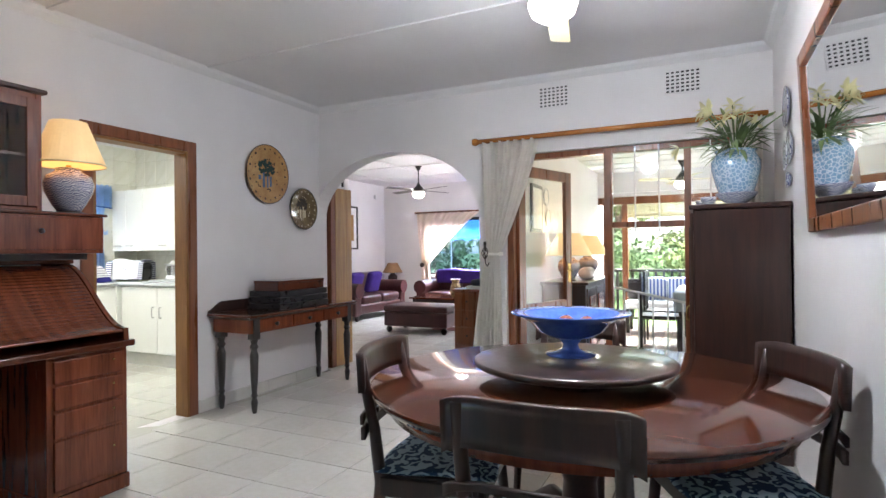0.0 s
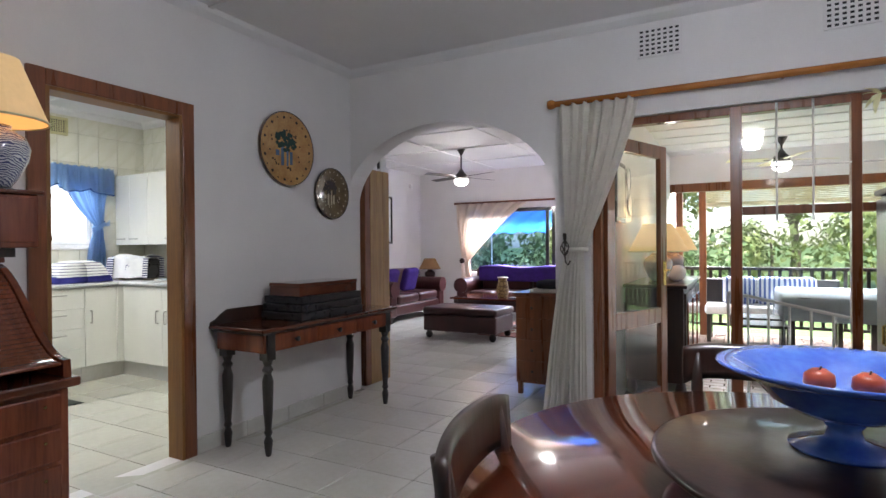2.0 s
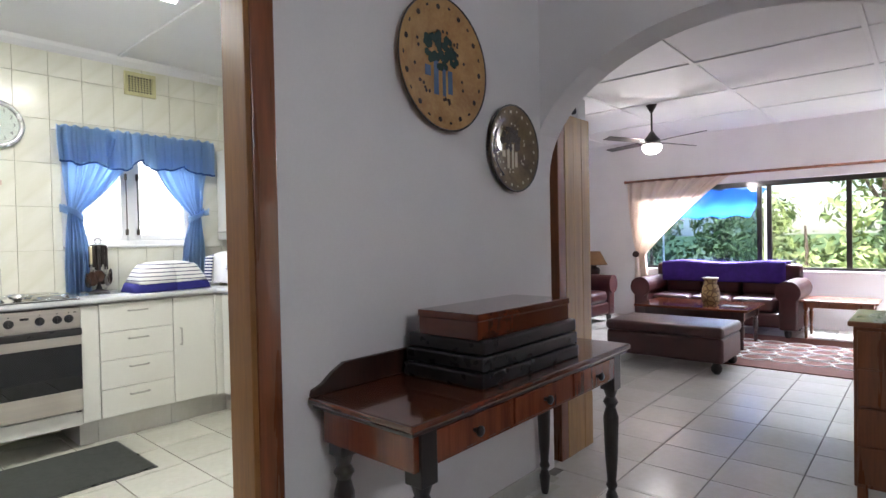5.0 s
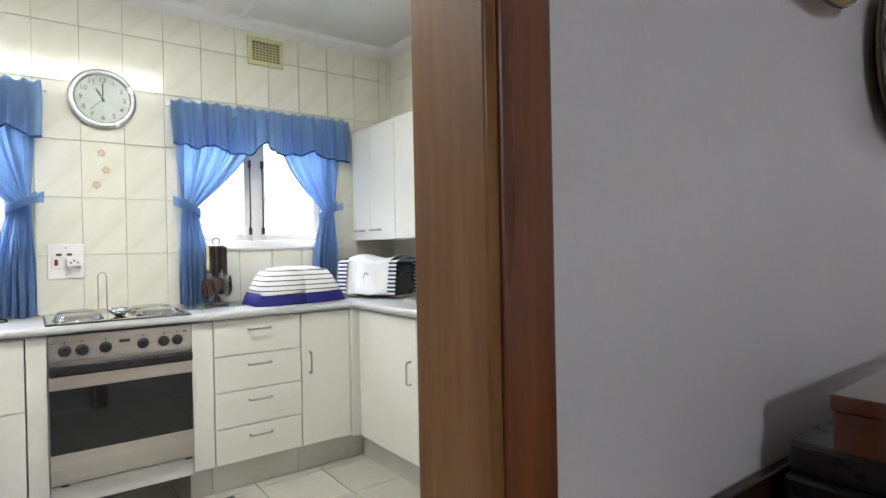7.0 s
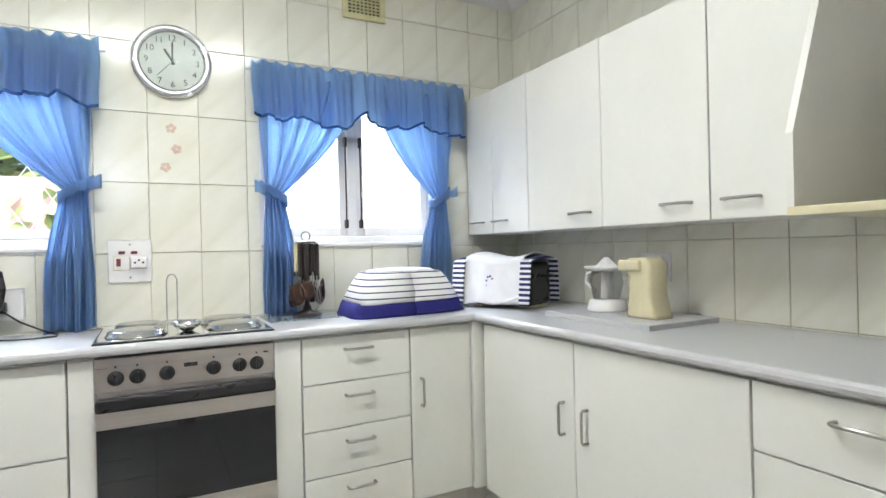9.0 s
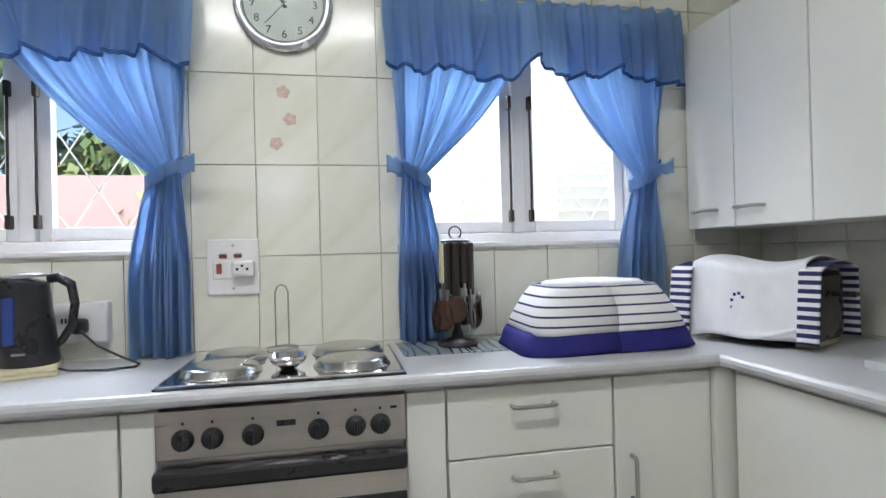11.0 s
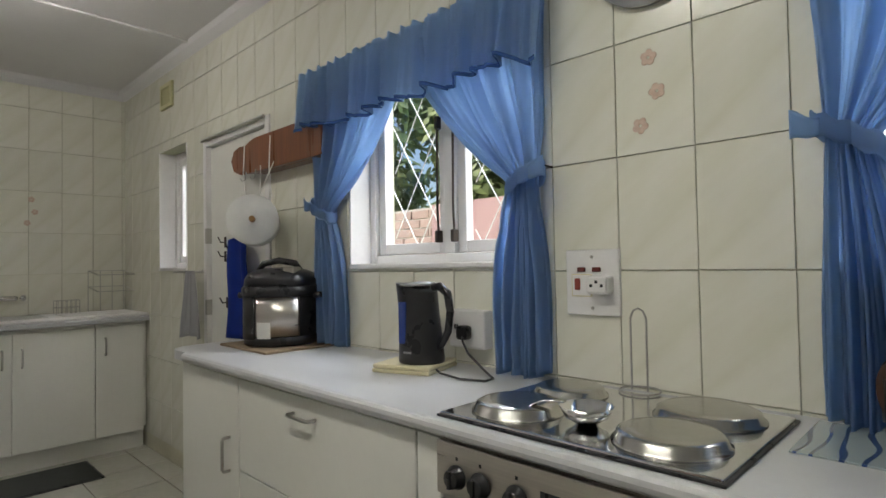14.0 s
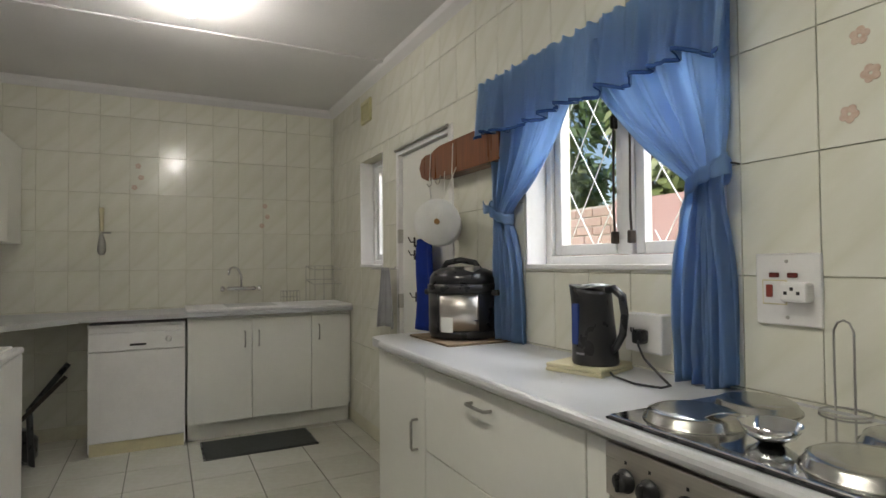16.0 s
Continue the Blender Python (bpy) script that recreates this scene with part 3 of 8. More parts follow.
def back_door():
    y0, y1, _, z1 = BACKDOOR
    d = tagged(new("door_2"), "closed white painted kitchen back door", "door", "", "structure")
    for a, b in ((y0, y0 + 0.045), (y1 - 0.045, y1)):
        part("door_frame", box(KW - 0.12, KW + 0.01, a, b, 0, z1, 0.003), WHITE, d)
    part("door_frame", box(KW - 0.12, KW + 0.01, y0 + 0.046, y1 - 0.046, z1 - 0.045, z1, 0.003), WHITE, d)
    leaf = part("door_leaf", box(KW - 0.06, KW - 0.018, y0 + 0.048, y1 - 0.048, 0.005, z1 - 0.048, 0.003), LAM, d)
    part("curtain_rail", tube([(KW + 0.025, y0 + 0.02, z1 - 0.01), (KW + 0.025, y1 - 0.02, z1 - 0.01)], 0.009), HANDLE, d, "bare metal curtain rail")
    for z in (0.5, 1.0, 1.42):
        part("hinge", box(KW - 0.02, KW + 0.014, y0 + 0.03, y0 + 0.055, z, z + 0.09, 0.003), HANDLE, d)


back_door()

# ---- kitchen ----
CT = 0.945          # worktop height
CF = -5.93          # worktop front, west run
NF = 4.262          # worktop front, north run


def u_handle(parent, at, length, upright, normal):
    """A bent satin bar on two feet. normal: 'x', 'y' or '-y'."""
    h = length / 2
    o = 0.028
    pts = [(0, -h, 0), (o * 0.8, -h, 0), (o, -h + 0.008, 0), (o, h - 0.008, 0), (o * 0.8, h, 0), (0, h, 0)]
    m = pose(*at)
    if normal == "-y":
        m = m @ pose(0, 0, 0, 0, 0, -90)
    elif normal == "y":
        m = m @ pose(0, 0, 0, 0, 0, 90)
    elif normal == "-x":
        m = m @ pose(0, 0, 0, 0, 0, 180)
    if upright:
        m = m @ pose(0, 0, 0, 90, 0, 0)
    ob = part("handle", tube([m @ Vector(p) for p in pts], 0.0055, 8), HANDLE, parent, "satin metal bar handle", True)
    return ob


def base_unit(name, run, a0, a1, fronts, label, plinth=True, group="kitchen base units"):
    """A base unit. run 'w': along the west wall, facing +x; 'n': along the north wall, facing -y; 's': along the south wall, facing +y.
    fronts: (a0, a1, z0, z1, handle) with handle (a, z, upright) or None."""
    th = thing(name, {"w": (KW + 0.3, (a0 + a1) / 2, 0), "n": ((a0 + a1) / 2, KN - 0.3, 0), "s": ((a0 + a1) / 2, KS + 0.3, 0)}[run], label, "cabinet", group)
    ox, oy = th.matrix_world.translation[:2]

    def slab(p0, p1, d0, d1, z0, z1, bev):
        if run == "w":
            return box(d0 - ox, d1 - ox, p0 - oy, p1 - oy, z0, z1, bev)
        return box(p0 - ox, p1 - ox, d0 - oy, d1 - oy, z0, z1, bev)

    back, front = {"w": (KW + 0.005, CF - 0.03), "n": (KN - 0.005, NF + 0.03), "s": (KS + 0.005, -0.665)}[run]
    sg = 1 if front > back else -1
    lo, hi = min(back, front), max(back, front)
    part("carcass", slab(a0 + 0.001, a1 - 0.001, *((lo, hi - 0.018) if sg > 0 else (lo + 0.018, hi)), 0.155, CT - 0.042, 0.002), LAM, th)
    if plinth:
        part("plinth", slab(a0, a1, *((lo, hi - 0.075) if sg > 0 else (lo + 0.075, hi)), 0, 0.154, 0), FTILE, th, "grey tiled plinth")
    for p0, p1, z0, z1, hd in fronts:
        f = part("door" if (z1 - z0) > 0.4 else "drawer_front", slab(p0 + 0.002, p1 - 0.002, *((hi - 0.0175, hi) if sg > 0 else (lo, lo + 0.0175)), z0 + 0.002, z1 - 0.002, 0.003), LAM, th)
        if hd:
            a, z, up = hd
            at = (front - ox, a - oy, z) if run == "w" else (a - ox, front - oy, z)
            u_handle(f, at, 0.115, up, {"w": "x", "n": "-y", "s": "y"}[run])
    return th


Z0, Z1 = 0.16, 0.90
base_unit("drawer_cabinet", "w", 3.495, 3.955, [(3.495, 3.955, Z0 + 0.185 * k, Z0 + 0.185 * (k + 1), (3.725, Z0 + 0.185 * k + 0.13, False)) for k in range(4)], "white laminate unit of four drawers with metal handles")
base_unit("base_cabinet", "w", 3.957, 4.262, [(3.957, 4.255, Z0, Z1, (4.005, 0.625, True))], "white laminate corner base cabinet with one door")
base_unit("filler_panel", "w", 3.39, 3.493, [(3.39, 3.493, Z0, Z1, None)], "narrow white laminate filler panel beside the oven")
base_unit("filler_panel", "w", 2.735, 2.812, [(2.735, 2.812, Z0, Z1, None)], "narrow white laminate filler panel beside the oven")
base_unit("base_cabinet", "w", 1.845, 2.733, [(1.845, 2.733, 0.59, Z1, (2.26, 0.845, False)), (1.845, 2.733, Z0, 0.59, None)], "white laminate base unit with a wide flap")
base_unit("base_cabinet", "w", 1.30, 1.843, [(1.40, 1.843, Z0, Z1, (1.775, 0.63, True))], "white laminate end base cabinet with a rounded corner")
base_unit("base_cabinet", "n", CF + 0.0, -4.66, [(CF + 0.02, -5.31, Z0, Z1, (-5.365, 0.62, True)), (-5.31, -4.66, Z0, Z1, (-5.245, 0.62, True))], "white laminate base cabinet with two doors")
base_unit("drawer_cabinet", "n", -4.658, -4.17, [(-4.658, -4.17, 0.725, Z1, (-4.41, 0.845, False)), (-4.658, -4.17, 0.46, 0.725, (-4.25, 0.68, False)), (-4.658, -4.17, Z0, 0.46, (-4.41, 0.38, False))], "white laminate drawer unit with metal handles")
base_unit("base_cabinet", "n", -4.168, KE, [(-4.168, KE - 0.01, Z0, Z1, (-4.1, 0.62, True))], "white laminate base cabinet beside the doorway")


def worktop():
    th = thing("worktop", (KW, KN, 0), "grey white mottled worktop with a rounded front edge", "worktop")
    r = 0.018

    def nose(p0, p1, d_back, d_front, along):
        n = 6
        s = 1 if d_front > d_back else -1
        prof = [(d_back, CT - 0.036), (d_back, CT)] + [(d_front - s * r + s * r * math.sin(math.pi * k / n), CT - r + r * math.cos(math.pi * k / n)) for k in range(n + 1)]
        return prism(prof, (p0, p1), along)

    bm = nose(1.41, 4.87, KW + 0.002, CF, "y")
    end = [(KW + 0.002, 1.41)] + [(CF - 0.018, 1.41)] + [(CF - 0.13 + 0.112 * math.cos(radians(a)), 1.31 - 0.1 * math.sin(radians(a))) for a in range(0, 91, 15)] + [(KW + 0.002, 1.21)]
    prism(end, (CT - 0.036, CT), "z", bm=bm)
    for v in bm.verts:
        v.co.x -= KW
        v.co.y -= KN
    part("worktop_west", bm, WORKTOP, th)
    b2 = bmesh.new()
    n = 6
    prof = [(KN - 0.003, CT - 0.0365), (KN - 0.003, CT + 0.0005)] + [(NF + r - r * math.sin(math.pi * k / n), CT + 0.0005 - r + r * math.cos(math.pi * k / n)) for k in range(n + 1)]
    prism(prof, (CF - 0.012, KE - 0.004), "x", bm=b2)
    for v in b2.verts:
        v.co.x -= KW
        v.co.y -= KN
    part("worktop_north", b2, WORKTOP, th)


worktop()


def oven():
    th = thing("built_in_oven", (CF - 0.03, 3.10, 0.155), "stainless steel built-in oven with black glass door and knobs", "oven")
    w = 0.287
    part("body", box(-0.5, 0, -w + 0.005, w - 0.005, 0.14, 0.745), STEEL, th)
    part("lower_panel", box(-0.45, 0.004, -w, w, 0.0, 0.09, 0.003), LAM, th, "white panel under the oven")
    pan = part("control_panel", box(0.0005, 0.014, -w, w, 0.632, 0.745, 0.003), STEEL, th, "brushed steel control panel")
    for y in (-0.227, -0.163, -0.073, 0.077, 0.165, 0.225):
        k = part("knob", lathe([(0.025, 0), (0.025, 0.004), (0.021, 0.006), (0.0195, 0.02), (0.017, 0.023), (0, 0.023)], 24, None, pose(0.014, y, 0.678, 0, 90, 0)), BLACK, pan, "round black knob", True)
        part("knob_grip", box(0.034, 0.043, y - 0.004, y + 0.004, 0.66, 0.696, 0.002), BLACK, k)
        part("dial_mark", box(0.0135, 0.0146, y - 0.003, y + 0.003, 0.712, 0.719), BLACK, pan)
    part("badge", box(0.0135, 0.0148, -0.02, 0.024, 0.692, 0.706, 0.0005), BLACK, pan, "small dark maker's badge")
    part("indicator", box(0.0135, 0.0148, 0.25, 0.266, 0.713, 0.719), BLACK, pan)
    door = part("oven_door", box(0.0005, 0.03, -w, w, 0.1, 0.605, 0.004), STEEL, th, "brushed steel oven door")
    part("door_window", box(0.0295, 0.0335, -w + 0.002, w - 0.002, 0.235, 0.515, 0.002), DARKGLASS, door, "black glass oven window")
    part("door_handle", box(0.012, 0.052, -w, w, 0.572, 0.618, 0.01), BLACK, door, "full width black handle")
    for y in (-0.25, 0.25):
        part("foot", box(0.002, 0.02, y, y + 0.03, 0.088, 0.099, 0.002), BLACK, door)


oven()


def hob():
    x0, x1, y0, y1 = -6.40, -5.955, 2.805, 3.395
    th = thing("hob", ((x0 + x1) / 2, (y0 + y1) / 2, CT), "stainless steel hob with four covered plates", "hob")
    cx, cy = (x0 + x1) / 2, (y0 + y1) / 2
    hx, hy = (x1 - x0) / 2, (y1 - y0) / 2
    part("rim", box(-hx, hx, -hy, hy, 0.0, 0.006, 0.003), BLACK, th, "thin dark rim")
    part("tray", box(-hx + 0.006, hx - 0.006, -hy + 0.006, hy - 0.006, 0.004, 0.011, 0.004), CHROME, th)
    covers = ((0.10, -0.165, 0.095), (0.10, 0.165, 0.095), (-0.10, -0.16, 0.085), (-0.10, 0.16, 0.10))
    for x, y, r in covers:
        c = part("plate_cover", lathe([(r + 0.006, 0), (r + 0.006, 0.003), (r + 0.001, 0.005), (r - 0.004, 0.018), (r - 0.014, 0.023), (r * 0.6, 0.0245), (0, 0.0245)], 40, None, pose(x, y, 0.011)), SATIN, th, "polished domed metal plate cover", True)
    return th


hob()


def ladle():
    th = thing("ladle", (-6.08, 3.10, CT + 0.011), "small polished metal ladle on the hob", "ladle")
    part("bowl", lathe([(0.0, 0), (0.022, 0.002), (0.04, 0.016), (0.052, 0.036), (0.054, 0.037), (0.041, 0.014), (0.022, 0.005), (0, 0.004)], 26), CHROME, th, "", True)
    part("handle", sheet(lambda u, v: (-0.0 + (u - 0.5) * 0.022 + 0.03 * v, -0.05 - 0.07 * v, 0.036 + 0.012 * math.sin(v * 3) - 0.02 * v), 2, 8, 0.002), CHROME, th, "", True)


ladle()


def paper_stand():
    th = thing("towel_holder", (-6.40, 3.06, CT + 0.011), "thin wire holder with a ring foot at the tiled wall", "holder")
    ring = arc((0, 0, 0.004), 0.048, 0, 350, 24)
    part("ring", tube(ring, 0.0025, 6, closed=True), HANDLE, th)
    part("loop", tube([(0, -0.02, 0.004), (0, -0.02, 0.18), (0, -0.012, 0.198), (0, 0, 0.203), (0, 0.012, 0.198), (0, 0.02, 0.18), (0, 0.02, 0.004)], 0.0025, 6), HANDLE, th)


paper_stand()


def wall_unit(name, a0, a1, z0, z1, fronts, label):
    th = thing(name, ((a0 + a1) / 2, KN - 0.16, z0), label, "cabinet", "wall cabinets")
    ox, oy = (a0 + a1) / 2, KN - 0.16
    part("carcass", box(a0 - ox + 0.001, a1 - ox - 0.001, -0.152, 0.155, 0, z1 - z0, 0.002), LAM, th)
    for p0, p1, h in fronts:
        d = part("door", box(p0 - ox + 0.0015, p1 - ox - 0.0015, -0.17, -0.153, 0.001, z1 - z0 - 0.001, 0.003), LAM, th)
        u_handle(d, (h - ox, -0.17, 0.062), 0.11, False, "-y")


wall_unit("wall_cabinet", KW + 0.012, -5.90, 1.31, 2.05, [(KW + 0.012, -6.205, -6.345), (-6.205, -5.90, -6.13)], "white laminate wall cabinet with two narrow doors")
wall_unit("wall_cabinet", -5.898, -4.95, 1.31, 2.05, [(-5.898, -5.42, -5.54), (-5.42, -4.95, -5.07)], "white laminate wall cabinet with two doors")
wall_unit("wall_cabinet", -4.948, -4.60, 1.31, 2.05, [(-4.948, -4.60, -4.84)], "white laminate wall cabinet with one door")


def microwave():
    sh = thing("microwave_shelf", (-4.22, KN - 0.2, 1.30), "cream edged open shelf with a sloped side panel", "shelf")
    part("board", box(-0.375, 0.41, -0.33, 0.19, 0, 0.022, 0.003), CREAMPL, sh)
    part("side_panel", prism([(-0.13, 0.745), (0.19, 0.745), (0.19, 0.022), (-0.33, 0.022), (-0.33, 0.2)], (-0.375, -0.357), "x"), LAM, sh)
    th = thing("microwave_oven", (-4.14, KN - 0.22, 1.3225), "white microwave oven with a tinted glass door", "microwave")
    part("body", box(-0.26, 0.27, -0.2, 0.2, 0.012, 0.42, 0.01), WHITE, th)
    d = part("door", box(-0.26, 0.27, -0.228, -0.2005, 0.012, 0.42, 0.01), WHITE, th)
    part("door_window", box(-0.235, 0.268, -0.231, -0.2275, 0.075, 0.385, 0.004), mat("tinted_glass", (0.30, 0.30, 0.26), 0.06, 0.75, (0.27, 0.27, 0.23)), d, "dark tinted glass")
    for x in (-0.2, 0.2):
        part("foot", lathe([(0.015, 0), (0.015, 0.012), (0, 0.012)], 12, None, pose(x, -0.15, 0)), BLACK, th)


microwave()


# --- curtains ---
def kitchen_curtain(n, y0, y1, tie0, tie1, zt, zb, seed, tails):
    rng = random.Random(seed)
    th = thing("curtain", (KW + 0.05, (y0 + y1) / 2, zb), "blue cotton curtains tied back under a ruffled valance", "curtain", "kitchen curtains")
    oy = (y0 + y1) / 2
    ph = [rng.uniform(0, 6.28) for _ in range(6)]

    def fold(y, k):
        q = y + 0.02 * math.sin(y * 13 + ph[3])
        return 0.019 * math.sin(q * 58 + ph[0] + k) + 0.012 * math.sin(q * 97 + ph[1]) + 0.006 * math.sin(q * 190 + ph[2])

    part("rod", tube([(0, y0 - oy - 0.02, zt - zb - 0.035), (0, y1 - oy + 0.02, zt - zb - 0.035)], 0.006), WHITE, th)

    def val(u, v):
        y = y0 + (y1 - y0) * u
        drop = 0.268 + 0.016 * math.sin(u * 9 + ph[3]) + 0.012 * math.sin(u * 23 + ph[1]) - 0.05 * math.exp(-((u - 0.47) / 0.06) ** 2)
        flare = 0.3 + 0.9 * v
        x = 0.028 + fold(y, 0) * flare * (1.0 if v > 0.14 else 1.3) + 0.018 * v
        if v < 0.14:
            x += 0.004 * math.sin(y * 240)
        z = zt - zb - drop * v + (0.008 * math.sin(y * 95 + ph[4]) if v < 0.03 else 0)
        if v > 0.97:
            z += 0.008 * math.sin(y * 40 + ph[5])
        return (x, y - oy + 0.006 * math.sin(v * 5) * (u - 0.5), z)

    part("valance", sheet(val, 190, 14, 0.002), BLUEC, th, "ruffled blue valance", True)

    def hem(u, v):
        a = val(u, 1.0)
        return (a[0] + 0.003, a[1], a[2] + 0.012 * (1 - v) - 0.002)

    part("valance_hem", sheet(hem, 190, 1, 0.003), cloth("navy_hem_%d" % n, (0.05, 0.11, 0.30)), th, "", True)
    ym = (y0 + y1) / 2
    for side, tie in ((-1, tie0), (1, tie1)):
        outer = y0 + 0.02 if side < 0 else y1 - 0.02
        zt2, ztie = zt - 0.06, 1.505

        def panel(u, v, side=side, tie=tie, outer=outer):
            z = zt2 + (0.95 - zt2) * v
            vt = (zt2 - ztie) / (zt2 - 0.95)
            if v <= vt:
                s = v / vt
                inner = ym + side * 0.02
                a = outer + (tie + side * 0.035 - outer) * s ** 1.2
                b = inner + (tie - side * 0.04 - inner) * (s ** 1.55)
            else:
                s = (v - vt) / (1 - vt)
                e = math.sin(min(s * 1.4, 1) * math.pi / 2)
                a = tie + side * (0.035 + 0.02 * e)
                b = tie - side * (0.04 + tails * e)
            y = a + (b - a) * u
            squeeze = 1 - 0.4 * math.exp(-((v - vt) / 0.1) ** 2)
            w = u + 0.03 * math.sin(5 * v + ph[4]) + 0.02 * math.sin(11 * u + ph[5])
            x = -0.004 + (0.024 * math.sin(w * 30 + ph[2] + side) + 0.012 * math.sin(w * 67 + ph[1] + 3 * v) + 0.006 * math.sin(w * 120 - 5 * v)) * squeeze
            x = max(x, -0.04)
            hemz = 0.012 * math.sin(u * 9 + ph[0]) * (1 if v > 0.98 else 0)
            return (x + 0.016 * math.exp(-((v - vt) / 0.12) ** 2), y - oy, z - zb + hemz)

        part("curtain_panel", sheet(panel, 80, 46, 0.0015), BLUEC, th, "gathered blue curtain panel", True)

        def band(u, v, side=side, tie=tie):
            a = radians(-30 + 400 * u)
            return (0.012 + 0.052 * math.cos(a), tie - oy + 0.062 * math.sin(a), 1.53 - zb - 0.045 * v + 0.035 * math.sin(a) * side + 0.004 * math.sin(9 * a))

        part("tieback", sheet(band, 40, 4, 0.003), BLUEC, th, "blue fabric tieback", True)
        part("tie_tail", sheet(lambda u, v, side=side, tie=tie: (0.05 + 0.012 * math.sin(u * 3), tie - oy + side * (0.035 + 0.055 * u), 1.545 - zb + 0.018 * u - (0.03 + 0.028 * u) * v - 0.006 * math.sin(u * 5)), 8, 5, 0.003), BLUEC, th, "", True)
        part("wall_hook", tube([(-0.045, tie - oy + side * 0.055, 1.55 - zb), (0.01, tie - oy + side * 0.058, 1.55 - zb), (0.02, tie - oy + side * 0.058, 1.565 - zb)], 0.003, 6), IRON, th)
    return th


kitchen_curtain(1, 1.555, 2.82, 1.70, 2.73, 2.11, 0.95, 3, 0.075)
kitchen_curtain(2, 3.40, 4.50, 3.49, 4.345, 2.11, 0.95, 8, 0.06)


def clock():
    th = thing("wall_clock", (KW, 3.085, 2.075), "round silver rimmed wall clock with black numerals", "clock")
    m = pose(0, 0, 0, 0, 90, 0)
    part("rim", lathe([(0.155, 0), (0.158, 0.02), (0.15, 0.034), (0.135, 0.036), (0.126, 0.026), (0.126, 0.012)], 56, None, m), mat("silver_plastic", (0.62, 0.62, 0.63), 0.25, 0.7), th, "silver rim", True)
    face = part("face", lathe([(0.13, 0.004), (0.13, 0.0145), (0, 0.0145)], 48, None, m), PAPER, th, "white clock face")
    for h in range(1, 13):
        cu = bpy.data.curves.new("numeral", "FONT")
        cu.body, cu.size, cu.align_x, cu.align_y, cu.extrude = str(h), 0.036, "CENTER", "CENTER", 0.0003
        tmp = bpy.data.objects.new("numeral", cu)
        me = bpy.data.meshes.new_from_object(tmp)
        bpy.data.objects.remove(tmp)
        a = radians(90 - 30 * h)
        o = part("numeral", me, BLACK, face)
        o.matrix_basis = pose(0.0152, 0.1 * math.cos(a), 0.1 * math.sin(a)) @ pose(0, 0, 0, 90, 0, 90)
    for name, ang, ln, w in (("hour_hand", -31, 0.058, 0.005), ("minute_hand", 1, 0.085, 0.0035), ("second_hand", 222, 0.09, 0.0012)):
        o = part(name, box(0, 0.001, -w, w, -0.015, ln), BLACK, face)
        o.matrix_basis = pose(0.0165, 0, 0, -ang, 0, 0) if name != "x" else pose(0, 0, 0)
    part("cover_glass", lathe([(0.128, 0.024), (0.128, 0.0255), (0, 0.0265)], 40, None, m), PANE, th, "clear cover glass", True)


clock()


def wall_vent(name, x, y0, y1, z0, z1, nx, nz, material, label):
    th = thing(name, (x, (y0 + y1) / 2, z0), label, "vent")
    w, h = y1 - y0, z1 - z0
    fr = bmesh.new()
    e = 0.028
    for a, b, c, d in ((-w / 2, w / 2, 0, e), (-w / 2, w / 2, h - e, h), (-w / 2, -w / 2 + e, e, h - e), (w / 2 - e, w / 2, e, h - e)):
        box(0, 0.02, a, b, c, d, 0.004, fr)
    part("frame", fr, material, th)
    # Black sheet behind the grille gives the vent's inner shade as colour.
    part("backing", box(0.0005, 0.003, -w / 2 + e, w / 2 - e, e, h - e), BLACK, th)
    gr = bmesh.new()
    for k in range(1, nx):
        y = -w / 2 + e + (w - 2 * e) * k / nx
        box(0.003, 0.012, y - 0.003, y + 0.003, e, h - e, bm=gr)
    for k in range(1, nz):
        z = e + (h - 2 * e) * k / nz
        box(0.003, 0.0125, -w / 2 + e, w / 2 - e, z - 0.003, z + 0.003, bm=gr)
    part("grille", gr, material, th)


VENTM = mat("yellowed_plastic", (0.58, 0.55, 0.30), 0.5)
wall_vent("air_vent", KW, 3.855, 4.08, 2.405, 2.58, 8, 7, VENTM, "yellowed plastic air vent high on the tiled wall")
wall_vent("air_vent", KW, -0.36, -0.15, 2.36, 2.53, 8, 7, VENTM, "yellowed plastic air vent high on the tiled wall")


def switch_plate():
    th = thing("wall_switch", (KW, 2.908, 1.13), "white cooker switch with a plug and two red rockers", "switch")
    p = part("plate", box(0, 0.012, -0.08, 0.08, 0, 0.178, 0.004), WHITE, th)
    for y in (-0.03, 0.015):
        part("rocker", box(0.0115, 0.018, y - 0.012, y + 0.012, 0.118, 0.13, 0.002), mat("red_rocker", (0.13, 0.02, 0.015), 0.4), p, "red rocker")
    part("switch", box(0.0115, 0.02, -0.05, -0.034, 0.068, 0.1, 0.003), mat("red_switch", (0.28, 0.05, 0.035), 0.4), p, "small red switch")
    part("socket_frame", box(0.0115, 0.0135, -0.062, 0.0, 0.05, 0.112, 0.001), CREAMPL, p)
    part("socket_plate", box(0.0115, 0.015, -0.059, -0.003, 0.053, 0.109, 0.001), WHITE, p)
    ad = part("adaptor_plug", box(0.0115, 0.05, 0.0, 0.066, 0.06, 0.108, 0.008), WHITE, th, "white adaptor plug")
    for y, z in ((0.014, 0.082), (0.044, 0.082), (0.029, 0.092)):
        part("socket_hole", box(0.0495, 0.0507, y, y + 0.008, z - 0.004, z + 0.004), BLACK, ad)
    for z in (0.02, 0.158):
        part("screw", lathe([(0.005, 0), (0.004, 0.003), (0, 0.003)], 10, None, pose(0.0115, 0, z, 0, 90, 0)), HANDLE, p)


switch_plate()


